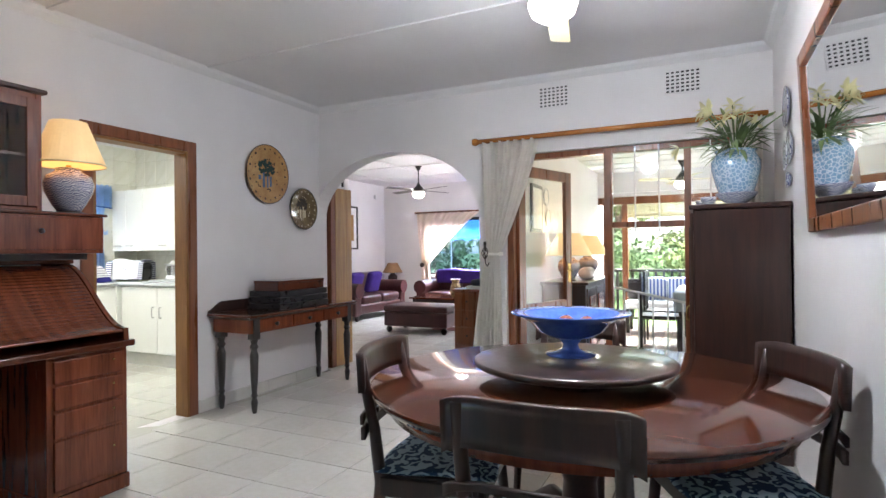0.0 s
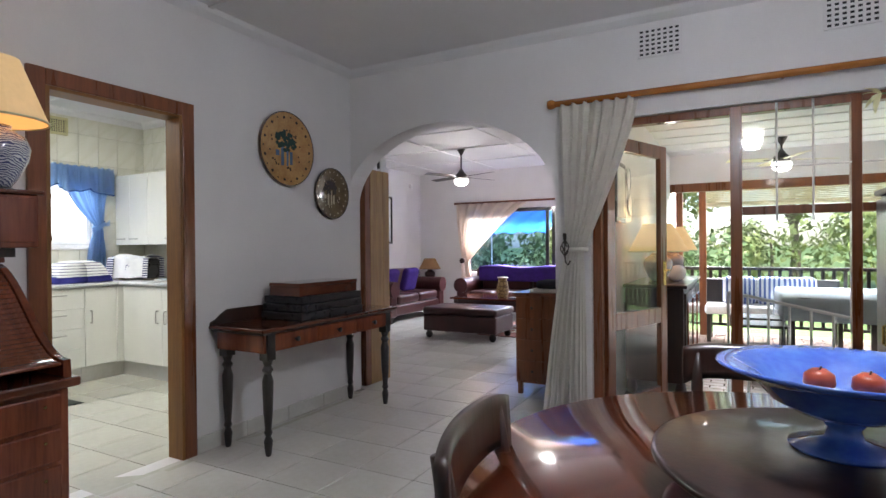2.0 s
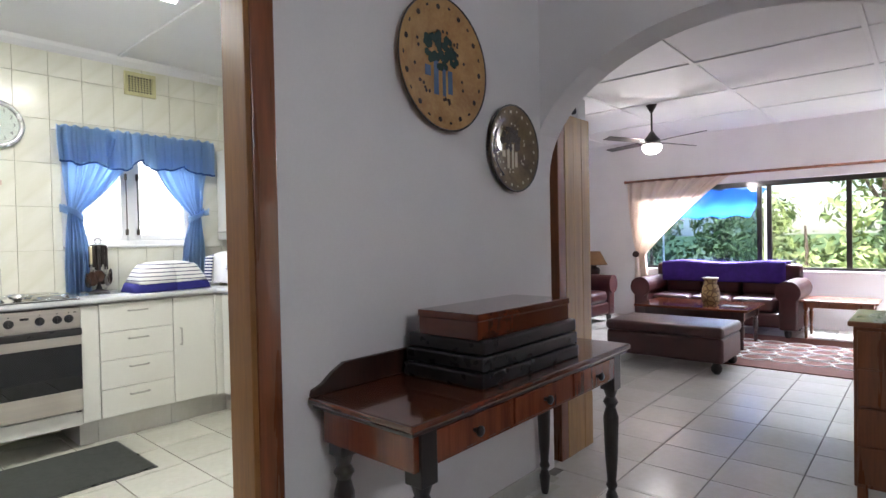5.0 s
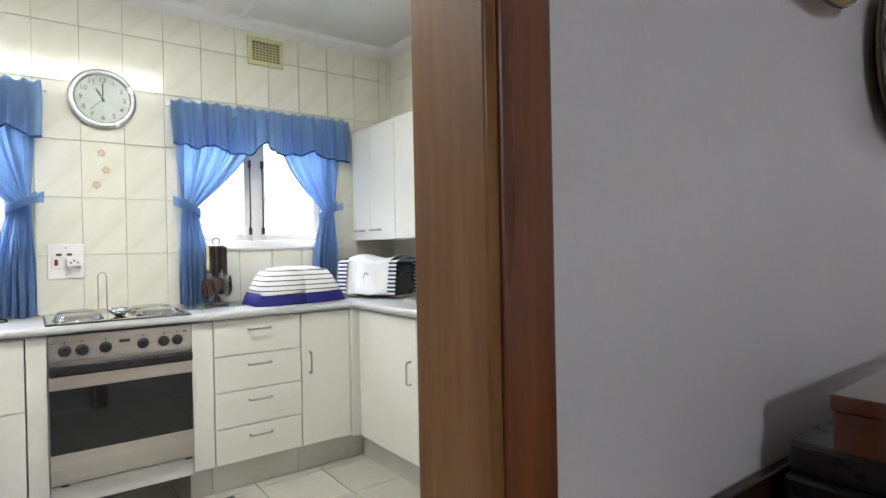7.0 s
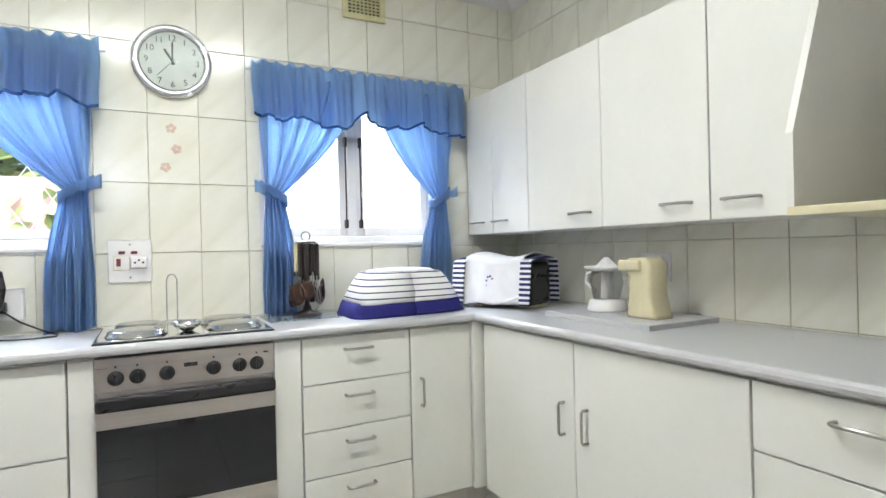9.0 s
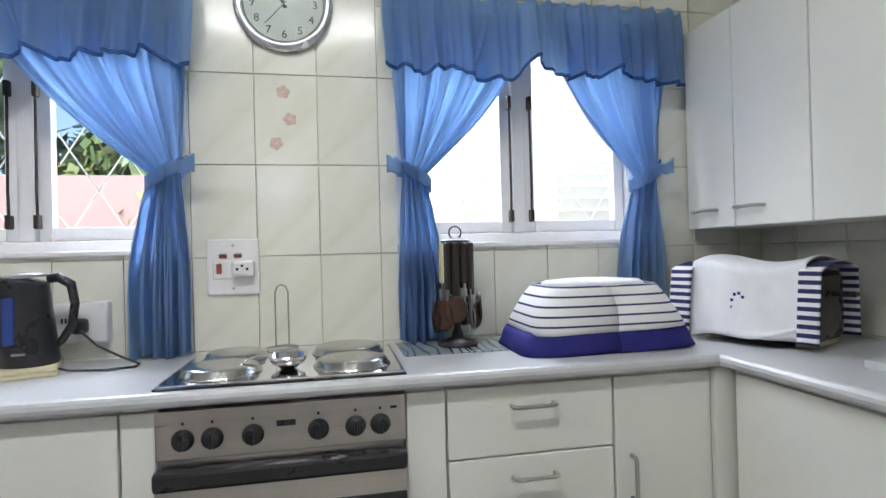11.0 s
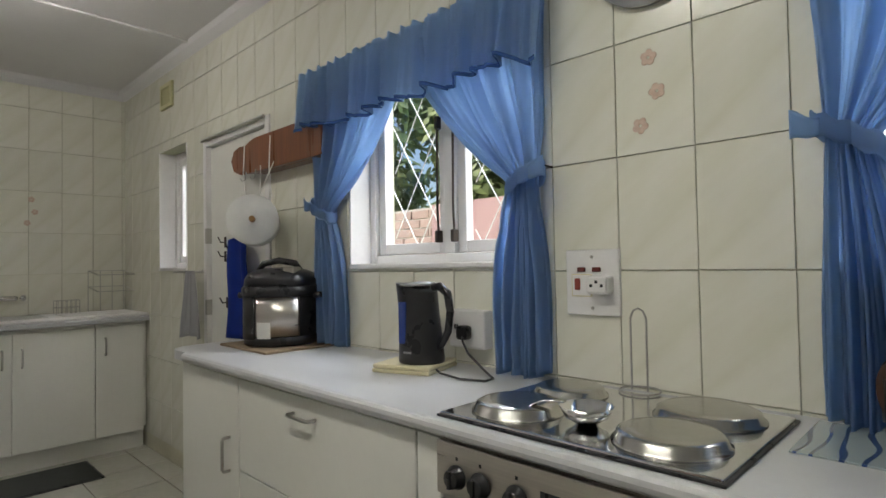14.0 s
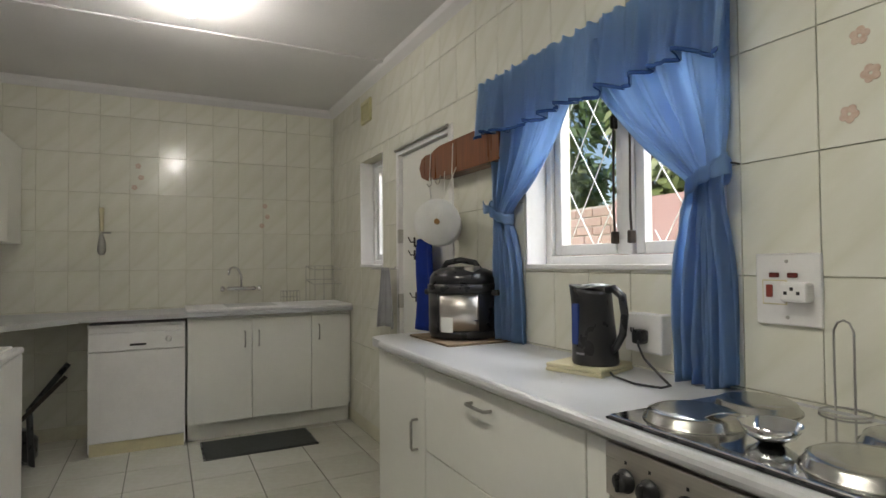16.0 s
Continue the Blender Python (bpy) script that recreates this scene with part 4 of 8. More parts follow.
def kettle_socket():
    th = thing("wall_socket", (KW, 2.475, 1.005), "white surface mounted double socket with a black plug", "socket")
    part("plate", box(0, 0.045, -0.075, 0.075, 0, 0.122, 0.006), WHITE, th)
    part("plug", box(0.045, 0.085, -0.012, 0.028, 0.03, 0.075, 0.01), BLACK, th, "black plug")
    for y in (-0.05, -0.04):
        part("socket_hole", box(0.044, 0.0465, y, y + 0.005, 0.06, 0.075), BLACK, th)
    k = thing("power_cord", (KW + 0.1, 2.55, CT), "thin black power cord lying on the worktop", "cord")
    pts = [(-0.03, -0.07, 0.11), (0.0, -0.04, 0.09), (0.02, 0.0, 0.06), (0.035, 0.07, 0.025), (0.05, 0.12, 0.006), (0.085, 0.12, 0.005), (0.11, 0.05, 0.005), (0.09, -0.05, 0.006), (0.05, -0.14, 0.022)]
    part("cord", tube(pts, 0.0035, 8), BLACK, k, "", True)


kettle_socket()


def kettle():
    th = thing("trivet", (-6.30, 2.345, CT), "yellow cream square trivet under the kettle", "trivet")
    part("lower_tile", box(-0.1, 0.1, -0.1, 0.1, 0, 0.012, 0.004), CREAMPL, th)
    part("upper_tile", box(-0.096, 0.1, -0.098, 0.1, 0.0125, 0.026, 0.005), CREAMPL, th)
    th.matrix_world = pose(-6.30, 2.365, CT, 0, 0, 18)
    k = thing("electric_kettle", (-6.30, 2.395, CT + 0.026), "tall black plastic electric kettle", "kettle", rz=8)
    k.matrix_world = k.matrix_world @ Matrix.Diagonal((0.9, 0.88, 1.0, 1))
    bm = bmesh.new()
    prof = [(0.082, 0.0), (0.085, 0.008), (0.083, 0.03), (0.074, 0.15), (0.071, 0.225), (0.070, 0.235)]
    rings = []
    n = 32
    for r, z in prof:
        ring = []
        for q in range(n):
            a = 2 * math.pi * q / n
            lean = 0.012 * (z / 0.235)
            spout = 0.03 * (z / 0.235) ** 3 * max(0, math.cos(a + math.pi / 2)) ** 4
            ring.append(bm.verts.new(((r * 0.92 + spout * 0.2) * math.cos(a), (r + spout) * math.sin(a) - lean, z + (0.012 * (-math.sin(a)) if z > 0.22 else 0))))
        rings.append(ring)
    for a, b in zip(rings, rings[1:]):
        for q in range(n):
            bm.faces.new((a[q], a[(q + 1) % n], b[(q + 1) % n], b[q]))
    bm.faces.new(rings[0][::-1])
    bm.faces.new(rings[-1])
    part("body", bm, BLACK, k, "", True)
    part("lid", lathe([(0.062, 0), (0.06, 0.008), (0.03, 0.014), (0, 0.015)], 28, None, pose(0, -0.01, 0.236, 4, 0, 0)), mat("grey_lid", (0.35, 0.35, 0.36), 0.25, 0.3), k, "grey lid", True)
    part("handle", tube([(0, 0.055, 0.232), (0, 0.085, 0.236), (0, 0.118, 0.215), (0, 0.128, 0.16), (0, 0.118, 0.1), (0, 0.09, 0.06), (0, 0.072, 0.045)], [0.013, 0.014, 0.0145, 0.0135, 0.013, 0.012, 0.01], 12), BLACK, k, "", True)
    part("water_gauge", box(0.05, 0.0745, -0.045, -0.012, 0.06, 0.19, 0.006), mat("blue_gauge", (0.03, 0.06, 0.25), 0.15), k, "dark blue water gauge")
    part("maker_mark", box(0.0745, 0.0765, -0.02, 0.015, 0.033, 0.039), mat("grey_print", (0.3, 0.3, 0.32), 0.5), k)


kettle()


def pressure_cooker():
    b = thing("cork_mat", (-6.29, 1.53, CT), "thin brown mat under the cooker", "mat")
    part("mat", box(-0.16, 0.17, -0.2, 0.2, 0, 0.01, 0.003), mat("cork", (0.26, 0.19, 0.12), 0.9, 0, (0.18, 0.13, 0.08), 30, 120), b)
    th = thing("pressure_cooker", (-6.30, 1.53, CT + 0.01), "black and steel electric pressure cooker", "cooker", rz=36)
    part("body", lathe([(0.15, 0.02), (0.15, 0.2), (0.146, 0.212)], 40), BLACK, th, "black body", True)
    part("steel_band", sheet(lambda u, v: (0.1525 * math.cos(radians(-18 + 70 * u)), 0.1525 * math.sin(radians(-18 + 70 * u)), 0.042 + 0.157 * v), 20, 2, 0.002), STEEL, th, "brushed steel front", True)
    part("base", lathe([(0.13, 0), (0.152, 0.008), (0.153, 0.035), (0.1505, 0.04)], 40), BLACK, th, "", True)
    part("collar", lathe([(0.1505, 0.20), (0.16, 0.205), (0.161, 0.235), (0.152, 0.243), (0.14, 0.245)], 40), BLACK, th, "", True)
    lid = part("lid", lathe([(0.152, 0.243), (0.15, 0.27), (0.135, 0.295), (0.10, 0.31), (0.05, 0.318), (0, 0.319)], 40), BLACK, th, "domed black lid", True)
    part("lid_handle", tube([(0.02, -0.09, 0.305), (0.02, -0.07, 0.335), (0.02, 0, 0.348), (0.02, 0.07, 0.335), (0.02, 0.09, 0.305)], 0.014, 10), BLACK, lid, "", True)
    part("lid_trim", box(0.02, 0.1, 0.05, 0.1, 0.292, 0.32, 0.008), STEEL, lid)
    pan = sheet(lambda u, v: (0.156 * math.cos(radians(-62 + 44 * u)), 0.156 * math.sin(radians(-62 + 44 * u)), 0.03 + 0.175 * v), 10, 2, 0.006)
    part("control_panel", pan, BLACK, th, "black control panel", True)
    part("sticker", sheet(lambda u, v: (0.1535 * math.cos(radians(-14 + 22 * u)), 0.1535 * math.sin(radians(-14 + 22 * u)), 0.035 + 0.065 * v), 6, 1, 0.002), PAPER, th, "white and yellow sticker")
    part("side_handle", box(-0.03, 0.035, 0.15, 0.185, 0.19, 0.215, 0.008), BLACK, th)
    part("side_handle", box(-0.03, 0.035, -0.185, -0.15, 0.19, 0.215, 0.008), BLACK, th)


pressure_cooker()


def plaque():
    th = thing("wooden_rack", (KW, 1.30, 1.74), "varnished red wooden rack with hooks on the tiled wall", "rack")
    out = [(-0.42, 0.085), (-0.39, 0.03), (-0.32, 0.005), (-0.28, 0.02), (-0.24, 0.0), (0.42, 0.0), (0.42, 0.17), (-0.16, 0.17), (-0.22, 0.16), (-0.26, 0.145), (-0.33, 0.15), (-0.39, 0.135)]
    part("back_board", prism(out, (0.06, 0.085), "x", 0.004), REDW, th)
    part("shelf_board", box(0.0, 0.06, -0.2, 0.42, 0.0, 0.018, 0.003), REDW, th)
    for y in (-0.24, -0.14):
        part("hook", tube([(0.09, y, 0.01), (0.095, y, -0.03), (0.11, y, -0.04), (0.12, y, -0.025)], 0.003, 6), HANDLE, th)
    for y in (-0.26, 0.0):
        part("string", tube([(0.088, y, 0.15), (0.10, y + 0.01, 0.0), (0.10, y + 0.03, -0.14)], 0.003, 6), PAPER, th, "white string")
    r = thing("paper_roll", (KW + 0.16, 1.28, 1.485), "large white paper towel roll hung from the rack", "paper roll")
    m = pose(0, 0, 0, -90, 0, -30)
    part("roll", lathe([(0.022, -0.125), (0.108, -0.125), (0.111, -0.12), (0.111, 0.12), (0.108, 0.125), (0.022, 0.125)], 44, None, m), PAPER, r, "", True)
    part("stick", tube([m @ Vector((0, 0, -0.16)), m @ Vector((0, 0, 0.17))], 0.013, 12), GOLDW, r, "wooden stick")
    for s in (-0.14, 0.15):
        p = m @ Vector((0, 0, s))
        part("string", tube([p, (p[0] * 0.5 - 0.03, p[1] * 0.6, 0.13), (-0.065, p[1] * 0.5, 0.275)], 0.0025, 6), PAPER, r, "white string")
    a = thing("apron", (KW + 0.02, 0.86, 0.90), "royal blue folded apron hung on the door", "apron")
    part("cloth", sheet(lambda u, v: (0.02 + 0.012 * math.sin(u * 9) + 0.006 * math.sin(v * 7), -0.15 + 0.30 * u * (0.72 + 0.28 * v) + 0.03 * (1 - v), 0.52 * (1 - v) + 0.02 * (1 - abs(2 * u - 1)) * (1 - v)), 20, 16, 0.006), APRONB, a, "", True)
    part("hook", tube([(-0.02, -0.1, 0.48), (0.03, -0.1, 0.47), (0.04, -0.1, 0.5)], 0.004, 6), IRON, a)
    for k, (y, z) in enumerate(((0.60, 1.42), (0.60, 1.34), (0.62, 1.08))):
        h = thing("coat_hook", (KW - 0.01, y, z), "small dark metal hook on the white door", "hook", "door hooks")
        part("arm", tube([(0, 0, 0), (0.03, 0, 0), (0.045, 0, 0.03)], 0.004, 6), IRON, h)
        part("plate", box(0, 0.006, -0.01, 0.01, -0.03, 0.03, 0.002), IRON, h)
    rail = thing("towel_rail", (KW, 0.25, 1.255), "thin metal towel rail on the tiled wall", "rail")
    part("bar", tube([(0, -0.25, 0), (0.06, -0.25, 0), (0.075, -0.2, 0), (0.075, 0.25, 0), (0.09, 0.27, 0.01)], 0.006, 8), HANDLE, rail)
    t = thing("dish_towel", (KW + 0.075, 0.33, 0.85), "grey checked dish towel hanging from the rail", "towel")
    part("cloth", sheet(lambda u, v: (0.012 + 0.022 * math.sin(u * 17 + 2 * v) * (0.4 + 0.6 * v), -0.05 - 0.06 * v + (0.1 + 0.12 * v) * u, 0.40 * (1 - v) + 0.012 + 0.03 * math.sin(3 * u) * v), 30, 14, 0.003), patterned("grey_check", (0.42, 0.42, 0.42), (0.22, 0.22, 0.23), 120, "X", 0.9, 0.4), t, "", True)


plaque()


def dish_drainer():
    th = thing("cup_rack", (-6.2, KS + 0.2, 1.05), "wire dish rack on the sink", "rack")
    for z in (-0.1, 0.1, 0.22):
        part("wire_frame", tube([(-0.24, -0.15, z), (0.0, -0.15, z), (0.0, 0.12, z - 0.03), (-0.24, 0.12, z - 0.03)], 0.003, 6, closed=True), HANDLE, th)
    for x in (-0.24, -0.16, -0.08, 0.0):
        part("wire", tube([(x, -0.15, 0.22), (x, -0.15, -0.1)], 0.0025, 6), HANDLE, th)
    b = thing("cutlery_basket", (-6.05, KS + 0.12, 0.96), "small wire cutlery basket on the sink", "basket")
    bm = bmesh.new()
    for z in (0.0, 0.05, 0.1):
        tube([(-0.07, -0.05, z), (0.07, -0.05, z), (0.07, 0.05, z), (-0.07, 0.05, z)], 0.002, 5, bm, True)
    part("rings", bm, HANDLE, b)
    bm = bmesh.new()
    for k in range(12):
        a = -0.07 + 0.14 * (k % 6) / 5
        y = -0.05 if k < 6 else 0.05
        tube([(a, y, 0), (a, y, 0.1)], 0.002, 5, bm)
    part("uprights", bm, HANDLE, b)


dish_drainer()

# south run: sink units, dishwasher, worktop
base_unit("sink_cabinet", "s", -6.13, -5.235, [(-5.68, -5.235, 0.13, 0.885, (-5.63, 0.73, True)), (-6.13, -5.68, 0.13, 0.885, (-5.73, 0.73, True))], "white laminate sink cabinet with two doors", False, "sink units")
base_unit("sink_cabinet", "s", KW + 0.01, -6.132, [(KW + 0.03, -6.132, 0.13, 0.885, (-6.19, 0.75, True))], "white laminate sink cabinet with one door", False, "sink units")
pl = thing("sink_plinth", (-5.85, -0.7, 0), "cream painted plinth under the sink cabinets", "plinth")
part("board", box(-0.6, 0.61, -0.06, -0.03, 0, 0.125, 0.002), LAM, pl)


def south_top():
    th = thing("sink_worktop", (-5.2, KS, 0), "grey white mottled worktop with a long white sink", "worktop")
    bm = box(KW + 0.005 + 5.2, KE + 5.2 - 0.01, 0.003, 0.58, CT - 0.036, CT - 0.002, 0.008)
    prism([(0.62, 0.58), (1.39, 0.58), (1.39, 1.7), (0.98, 1.7), (0.98, 0.95)], (CT - 0.036, CT - 0.0025), "z", bm=bm)
    part("top", bm, WORKTOP, th)
    s = thing("sink", (-5.85, KS + 0.3, CT - 0.002), "long white enamel sink with drainer", "sink")
    bm = bmesh.new()
    box(-0.61, 0.62, -0.27, 0.27, 0, 0.022, 0.01, bm, 3)
    part("rim", bm, WHITE, s)
    bw = bmesh.new()
    for a, b in ((-0.05, 0.36),):
        box(a, b, -0.19, 0.19, 0.0205, 0.026, 0.002, bw)
    part("bowl_edge", bw, WHITE, s)
    # Flat slab, not hollow; the grey puts the bowl's inner shade into colour.
    part("bowl", box(-0.03, 0.34, -0.17, 0.17, 0.0255, 0.0275), mat("bowl_painted_shade", (0.45, 0.45, 0.43), 0.3), s)
    dr = bmesh.new()
    for k in range(7):
        box(-0.55 + 0.05, -0.12, -0.16 + 0.05 * k, -0.14 + 0.05 * k, 0.0205, 0.026, 0.003, dr)
    part("drainer_ribs", dr, WHITE, s)
    t = thing("wall_tap", (-5.66, KS, 1.09), "chrome wall mixer tap with a curved swan spout", "tap")
    part("bar", tube([(-0.11, 0.06, 0), (0.11, 0.06, 0)], 0.017, 12), CHROME, t, "", True)
    part("spout", tube([(0.0, 0.06, 0.0), (0.0, 0.065, 0.1), (0.03, 0.09, 0.165), (0.07, 0.13, 0.18), (0.1, 0.17, 0.165), (0.115, 0.2, 0.12)], 0.009, 10), CHROME, t, "", True)
    for x in (-0.1, 0.1):
        part("valve", tube([(x, 0, 0), (x, 0.07, 0)], 0.016, 12), CHROME, t)
        part("tap_handle", lathe([(0.006, 0), (0.02, 0.01), (0.022, 0.03), (0.012, 0.036), (0, 0.036)], 14, None, pose(x * 1.25, 0.06, 0, 0, 90 if x > 0 else -90, 0)), CHROME, t, "", True)


south_top()


def dishwasher():
    th = thing("dishwasher", (-4.925, KS + 0.29, 0), "white freestanding dishwasher with a beige plinth", "dishwasher")
    part("body", box(-0.298, 0.298, -0.27, 0.235, 0.02, 0.868, 0.006), WHITE, th)
    part("plinth", box(-0.29, 0.29, 0.18, 0.236, 0.0, 0.085, 0.003), CREAMPL, th, "beige plinth")
    d = part("door", box(-0.297, 0.297, 0.2355, 0.258, 0.09, 0.70, 0.006), WHITE, th)
    p = part("control_panel", box(-0.297, 0.297, 0.2355, 0.262, 0.705, 0.83, 0.008), WHITE, th)
    # No recess is cut; black colour stands for the shade in the grip.
    part("handle_recess", box(-0.05, 0.05, 0.2615, 0.264, 0.735, 0.75), BLACK, p, "flat black patch for the recessed grip")
    part("dial", lathe([(0.022, 0), (0.02, 0.012), (0, 0.014)], 20, None, pose(-0.19, 0.262, 0.77, -90, 0, 0)), WHITE, p, "round white dial", True)
    part("top", box(-0.3, 0.3, -0.27, 0.25, 0.8685, 0.885, 0.004), WHITE, th)


dishwasher()


def washer():
    th = thing("washing_machine", (-4.12, 0.75, 0), "white top loading appliance with a lid", "washing machine")
    part("body", box(-0.33, 0.31, -0.46, 0.45, 0.03, 0.855, 0.012), WHITE, th)
    part("top", box(-0.335, 0.315, -0.465, 0.455, 0.8555, 0.885, 0.01), WHITE, th)
    part("lid", box(-0.3, 0.28, -0.4, 0.4, 0.885, 0.9, 0.006), LAM, th)
    for x in (-0.28, 0.26):
        for y in (-0.4, 0.4):
            part("foot", lathe([(0.02, 0), (0.02, 0.031), (0, 0.031)], 12, None, pose(x, y, 0)), BLACK, th)
    c = thing("cloth", (-4.25, 0.9, 0.9), "blue cloth folded on the appliance", "cloth")
    part("fold", box(-0.12, 0.12, -0.15, 0.15, 0, 0.012, 0.006), cloth("pale_blue_cloth", (0.25, 0.35, 0.55)), c)
    v = thing("vacuum_cleaner", (-4.2, -0.72, 0), "dark vacuum cleaner stored under the worktop", "vacuum cleaner")
    part("body", lathe([(0.12, 0.02), (0.15, 0.05), (0.15, 0.16), (0.1, 0.22), (0, 0.23)], 24), BLACK, v, "", True)
    part("hose", tube([(0.0, 0.1, 0.12), (-0.15, 0.2, 0.04), (-0.1, 0.0, 0.35), (-0.3, -0.1, 0.62)], 0.02, 10), BLACK, v, "", True)
    part("pipe", tube([(0.12, 0.1, 0.1), (-0.3, 0.0, 0.55)], 0.014, 10), IRON, v)


washer()


def east_wall_unit():
    th = thing("wall_cabinet", (-3.97, -0.95, 1.45), "white laminate wall cabinet beside the sink wall", "cabinet", "wall cabinets")
    part("carcass", box(-0.17, 0.17, -0.24, 0.5, 0, 0.7, 0.003), LAM, th)
    part("door", box(-0.19, -0.1705, -0.238, 0.13, 0.002, 0.698, 0.003), LAM, th)
    part("door", box(-0.19, -0.1705, 0.132, 0.498, 0.002, 0.698, 0.003), LAM, th)


east_wall_unit()


def floor_mat(name, x0, x1, y0, y1, material, label, rz=0.0):
    th = thing(name, ((x0 + x1) / 2, (y0 + y1) / 2, 0.001), label, "mat", rz=rz)
    hx, hy = (x1 - x0) / 2, (y1 - y0) / 2
    part("mat", box(-hx, hx, -hy, hy, 0, 0.009, 0.003), material, th)
    part("edging", box(-hx - 0.012, hx + 0.012, -hy - 0.012, hy + 0.012, 0, 0.005, 0.002), BLACK, th)


floor_mat("floor_mat", -6.07, -5.33, -0.64, -0.24, RUBBER, "dark grey rubber mat in front of the sink")
floor_mat("floor_mat", -5.93, -5.30, 2.35, 3.56, RUBBER, "dark green grey mat on the tiles before the oven")


def utensil_stand():
    th = thing("utensil_stand", (-6.32, 3.61, CT + 0.004), "dark rotating stand hung with kitchen utensils", "utensil stand")
    part("base", lathe([(0.065, 0), (0.066, 0.008), (0.05, 0.016), (0.02, 0.026), (0.014, 0.05), (0, 0.05)], 28), ESPR, th, "", True)
    part("post", tube([(0, 0, 0.03), (0, 0, 0.34)], 0.011, 12), ESPR, th)
    part("crown", lathe([(0.0, 0.32), (0.045, 0.322), (0.048, 0.336), (0.02, 0.345), (0, 0.345)], 20), ESPR, th)
    part("ring", tube(arc((0, 0, 0.362), 0.02, 0, 345, 18, "yz"), 0.0025, 6, closed=True), IRON, th)
    rng = random.Random(5)
    kinds = ("spoon", "slotted_spoon", "spatula", "whisk", "ladle", "fork")
    for k in range(11):
        a = radians(-80 + 360 * k / 11)
        cx, cy = 0.047 * math.cos(a), 0.047 * math.sin(a)
        cream = k == 0
        u = part(kinds[k % 6], box(cx - 0.009, cx + 0.009, cy - 0.011, cy + 0.011, 0.2 - 0.02 * (k % 3), 0.33, 0.006), CREAMPL if cream else (HANDLE if k == 6 else ESPR), th, "cream handle" if cream else "")
        part("shaft", tube([(cx, cy, 0.22), (cx * 1.1, cy * 1.1, 0.13)], 0.0035, 6), HANDLE, u)
        m = pose(cx * 1.3, cy * 1.3, 0.085 + 0.018 * (k % 3), 0, 0, math.degrees(a))
        if k in (3,):
            bm = bmesh.new()
            for j in range(5):
                b = radians(36 * j)
                pts = [Vector((0.028 * math.sin(radians(18 * s)) * math.cos(b), 0.028 * math.sin(radians(18 * s)) * math.sin(b), 0.055 * math.cos(radians(18 * s)))) for s in range(11)]
                tube([m @ p for p in pts], 0.0012, 5, bm)
            part("whisk_wires", bm, HANDLE, u)
        else:
            r = 0.034 + 0.006 * (k % 2)
            disc = lathe([(0, 0.0), (r * 0.7, 0.003), (r, 0.012), (r * 0.96, 0.014), (r * 0.65, 0.006), (0, 0.003)], 20, None, m @ pose(0, 0, 0, 0, 90, 0) @ Matrix.Diagonal((1.25, 1, 1, 1)))
            part("head", disc, mat("brown_head_%d" % k, (0.06, 0.028, 0.018), 0.3) if k in (1, 2, 4) else (ESPR if k != 6 else HANDLE), u, "", True)


utensil_stand()
sm = thing("counter_mat", (-6.31, 3.62, CT), "blue grey patterned place mat under the utensils", "mat")
part("mat", box(-0.12, 0.12, -0.2, 0.2, 0, 0.004, 0.001), patterned("wavy_mat", (0.36, 0.42, 0.42), (0.03, 0.07, 0.20), 7, "swirl", 0.15, 0.10, 0.4, (0.5, 1.4, 1)), sm)


STRIPE = patterned("striped_cotton", (0.76, 0.76, 0.76), (0.02, 0.022, 0.10), 11.5, "Z", 0.9, 0.07)
th = thing("dish_cover", (-6.2, 4.02, CT), "white and navy striped cloth cover over a dish", "cover")


def cover_profile(z0, z1, w0, w1, d0, d1, n=10):
    def fn(u, v):
        a = 2 * math.pi * u
        s = v
        w, d, z = w0 + (w1 - w0) * s ** 1.6, d0 + (d1 - d0) * s ** 1.6, z0 + (z1 - z0) * s
        c, t = math.cos(a), math.sin(a)
        p = 0.38
        x = d * math.copysign(abs(c) ** p, c)
        y = w * math.copysign(abs(t) ** p, t)
        return (x, y + 0.006 * math.sin(3 * a + 4 * s), z + 0.006 * math.sin(2 * a) * (1 - s))
    return fn


part("skirt", sheet(cover_profile(0.002, 0.065, 0.285, 0.25, 0.17, 0.16), 72, 5, 0.003), NAVYCLOTH, th, "navy blue skirt", True)
part("side", sheet(cover_profile(0.062, 0.195, 0.252, 0.165, 0.162, 0.12), 72, 10, 0.003), STRIPE, th, "white cotton with thin dark stripes", True)
part("top", lathe([(0.165, 0), (0.15, 0.012), (0.08, 0.018), (0, 0.019)], 40, None, pose(0, 0, 0.192) @ Matrix.Diagonal((0.75, 1.02, 1, 1))), WHITECLOTH, th, "", True)


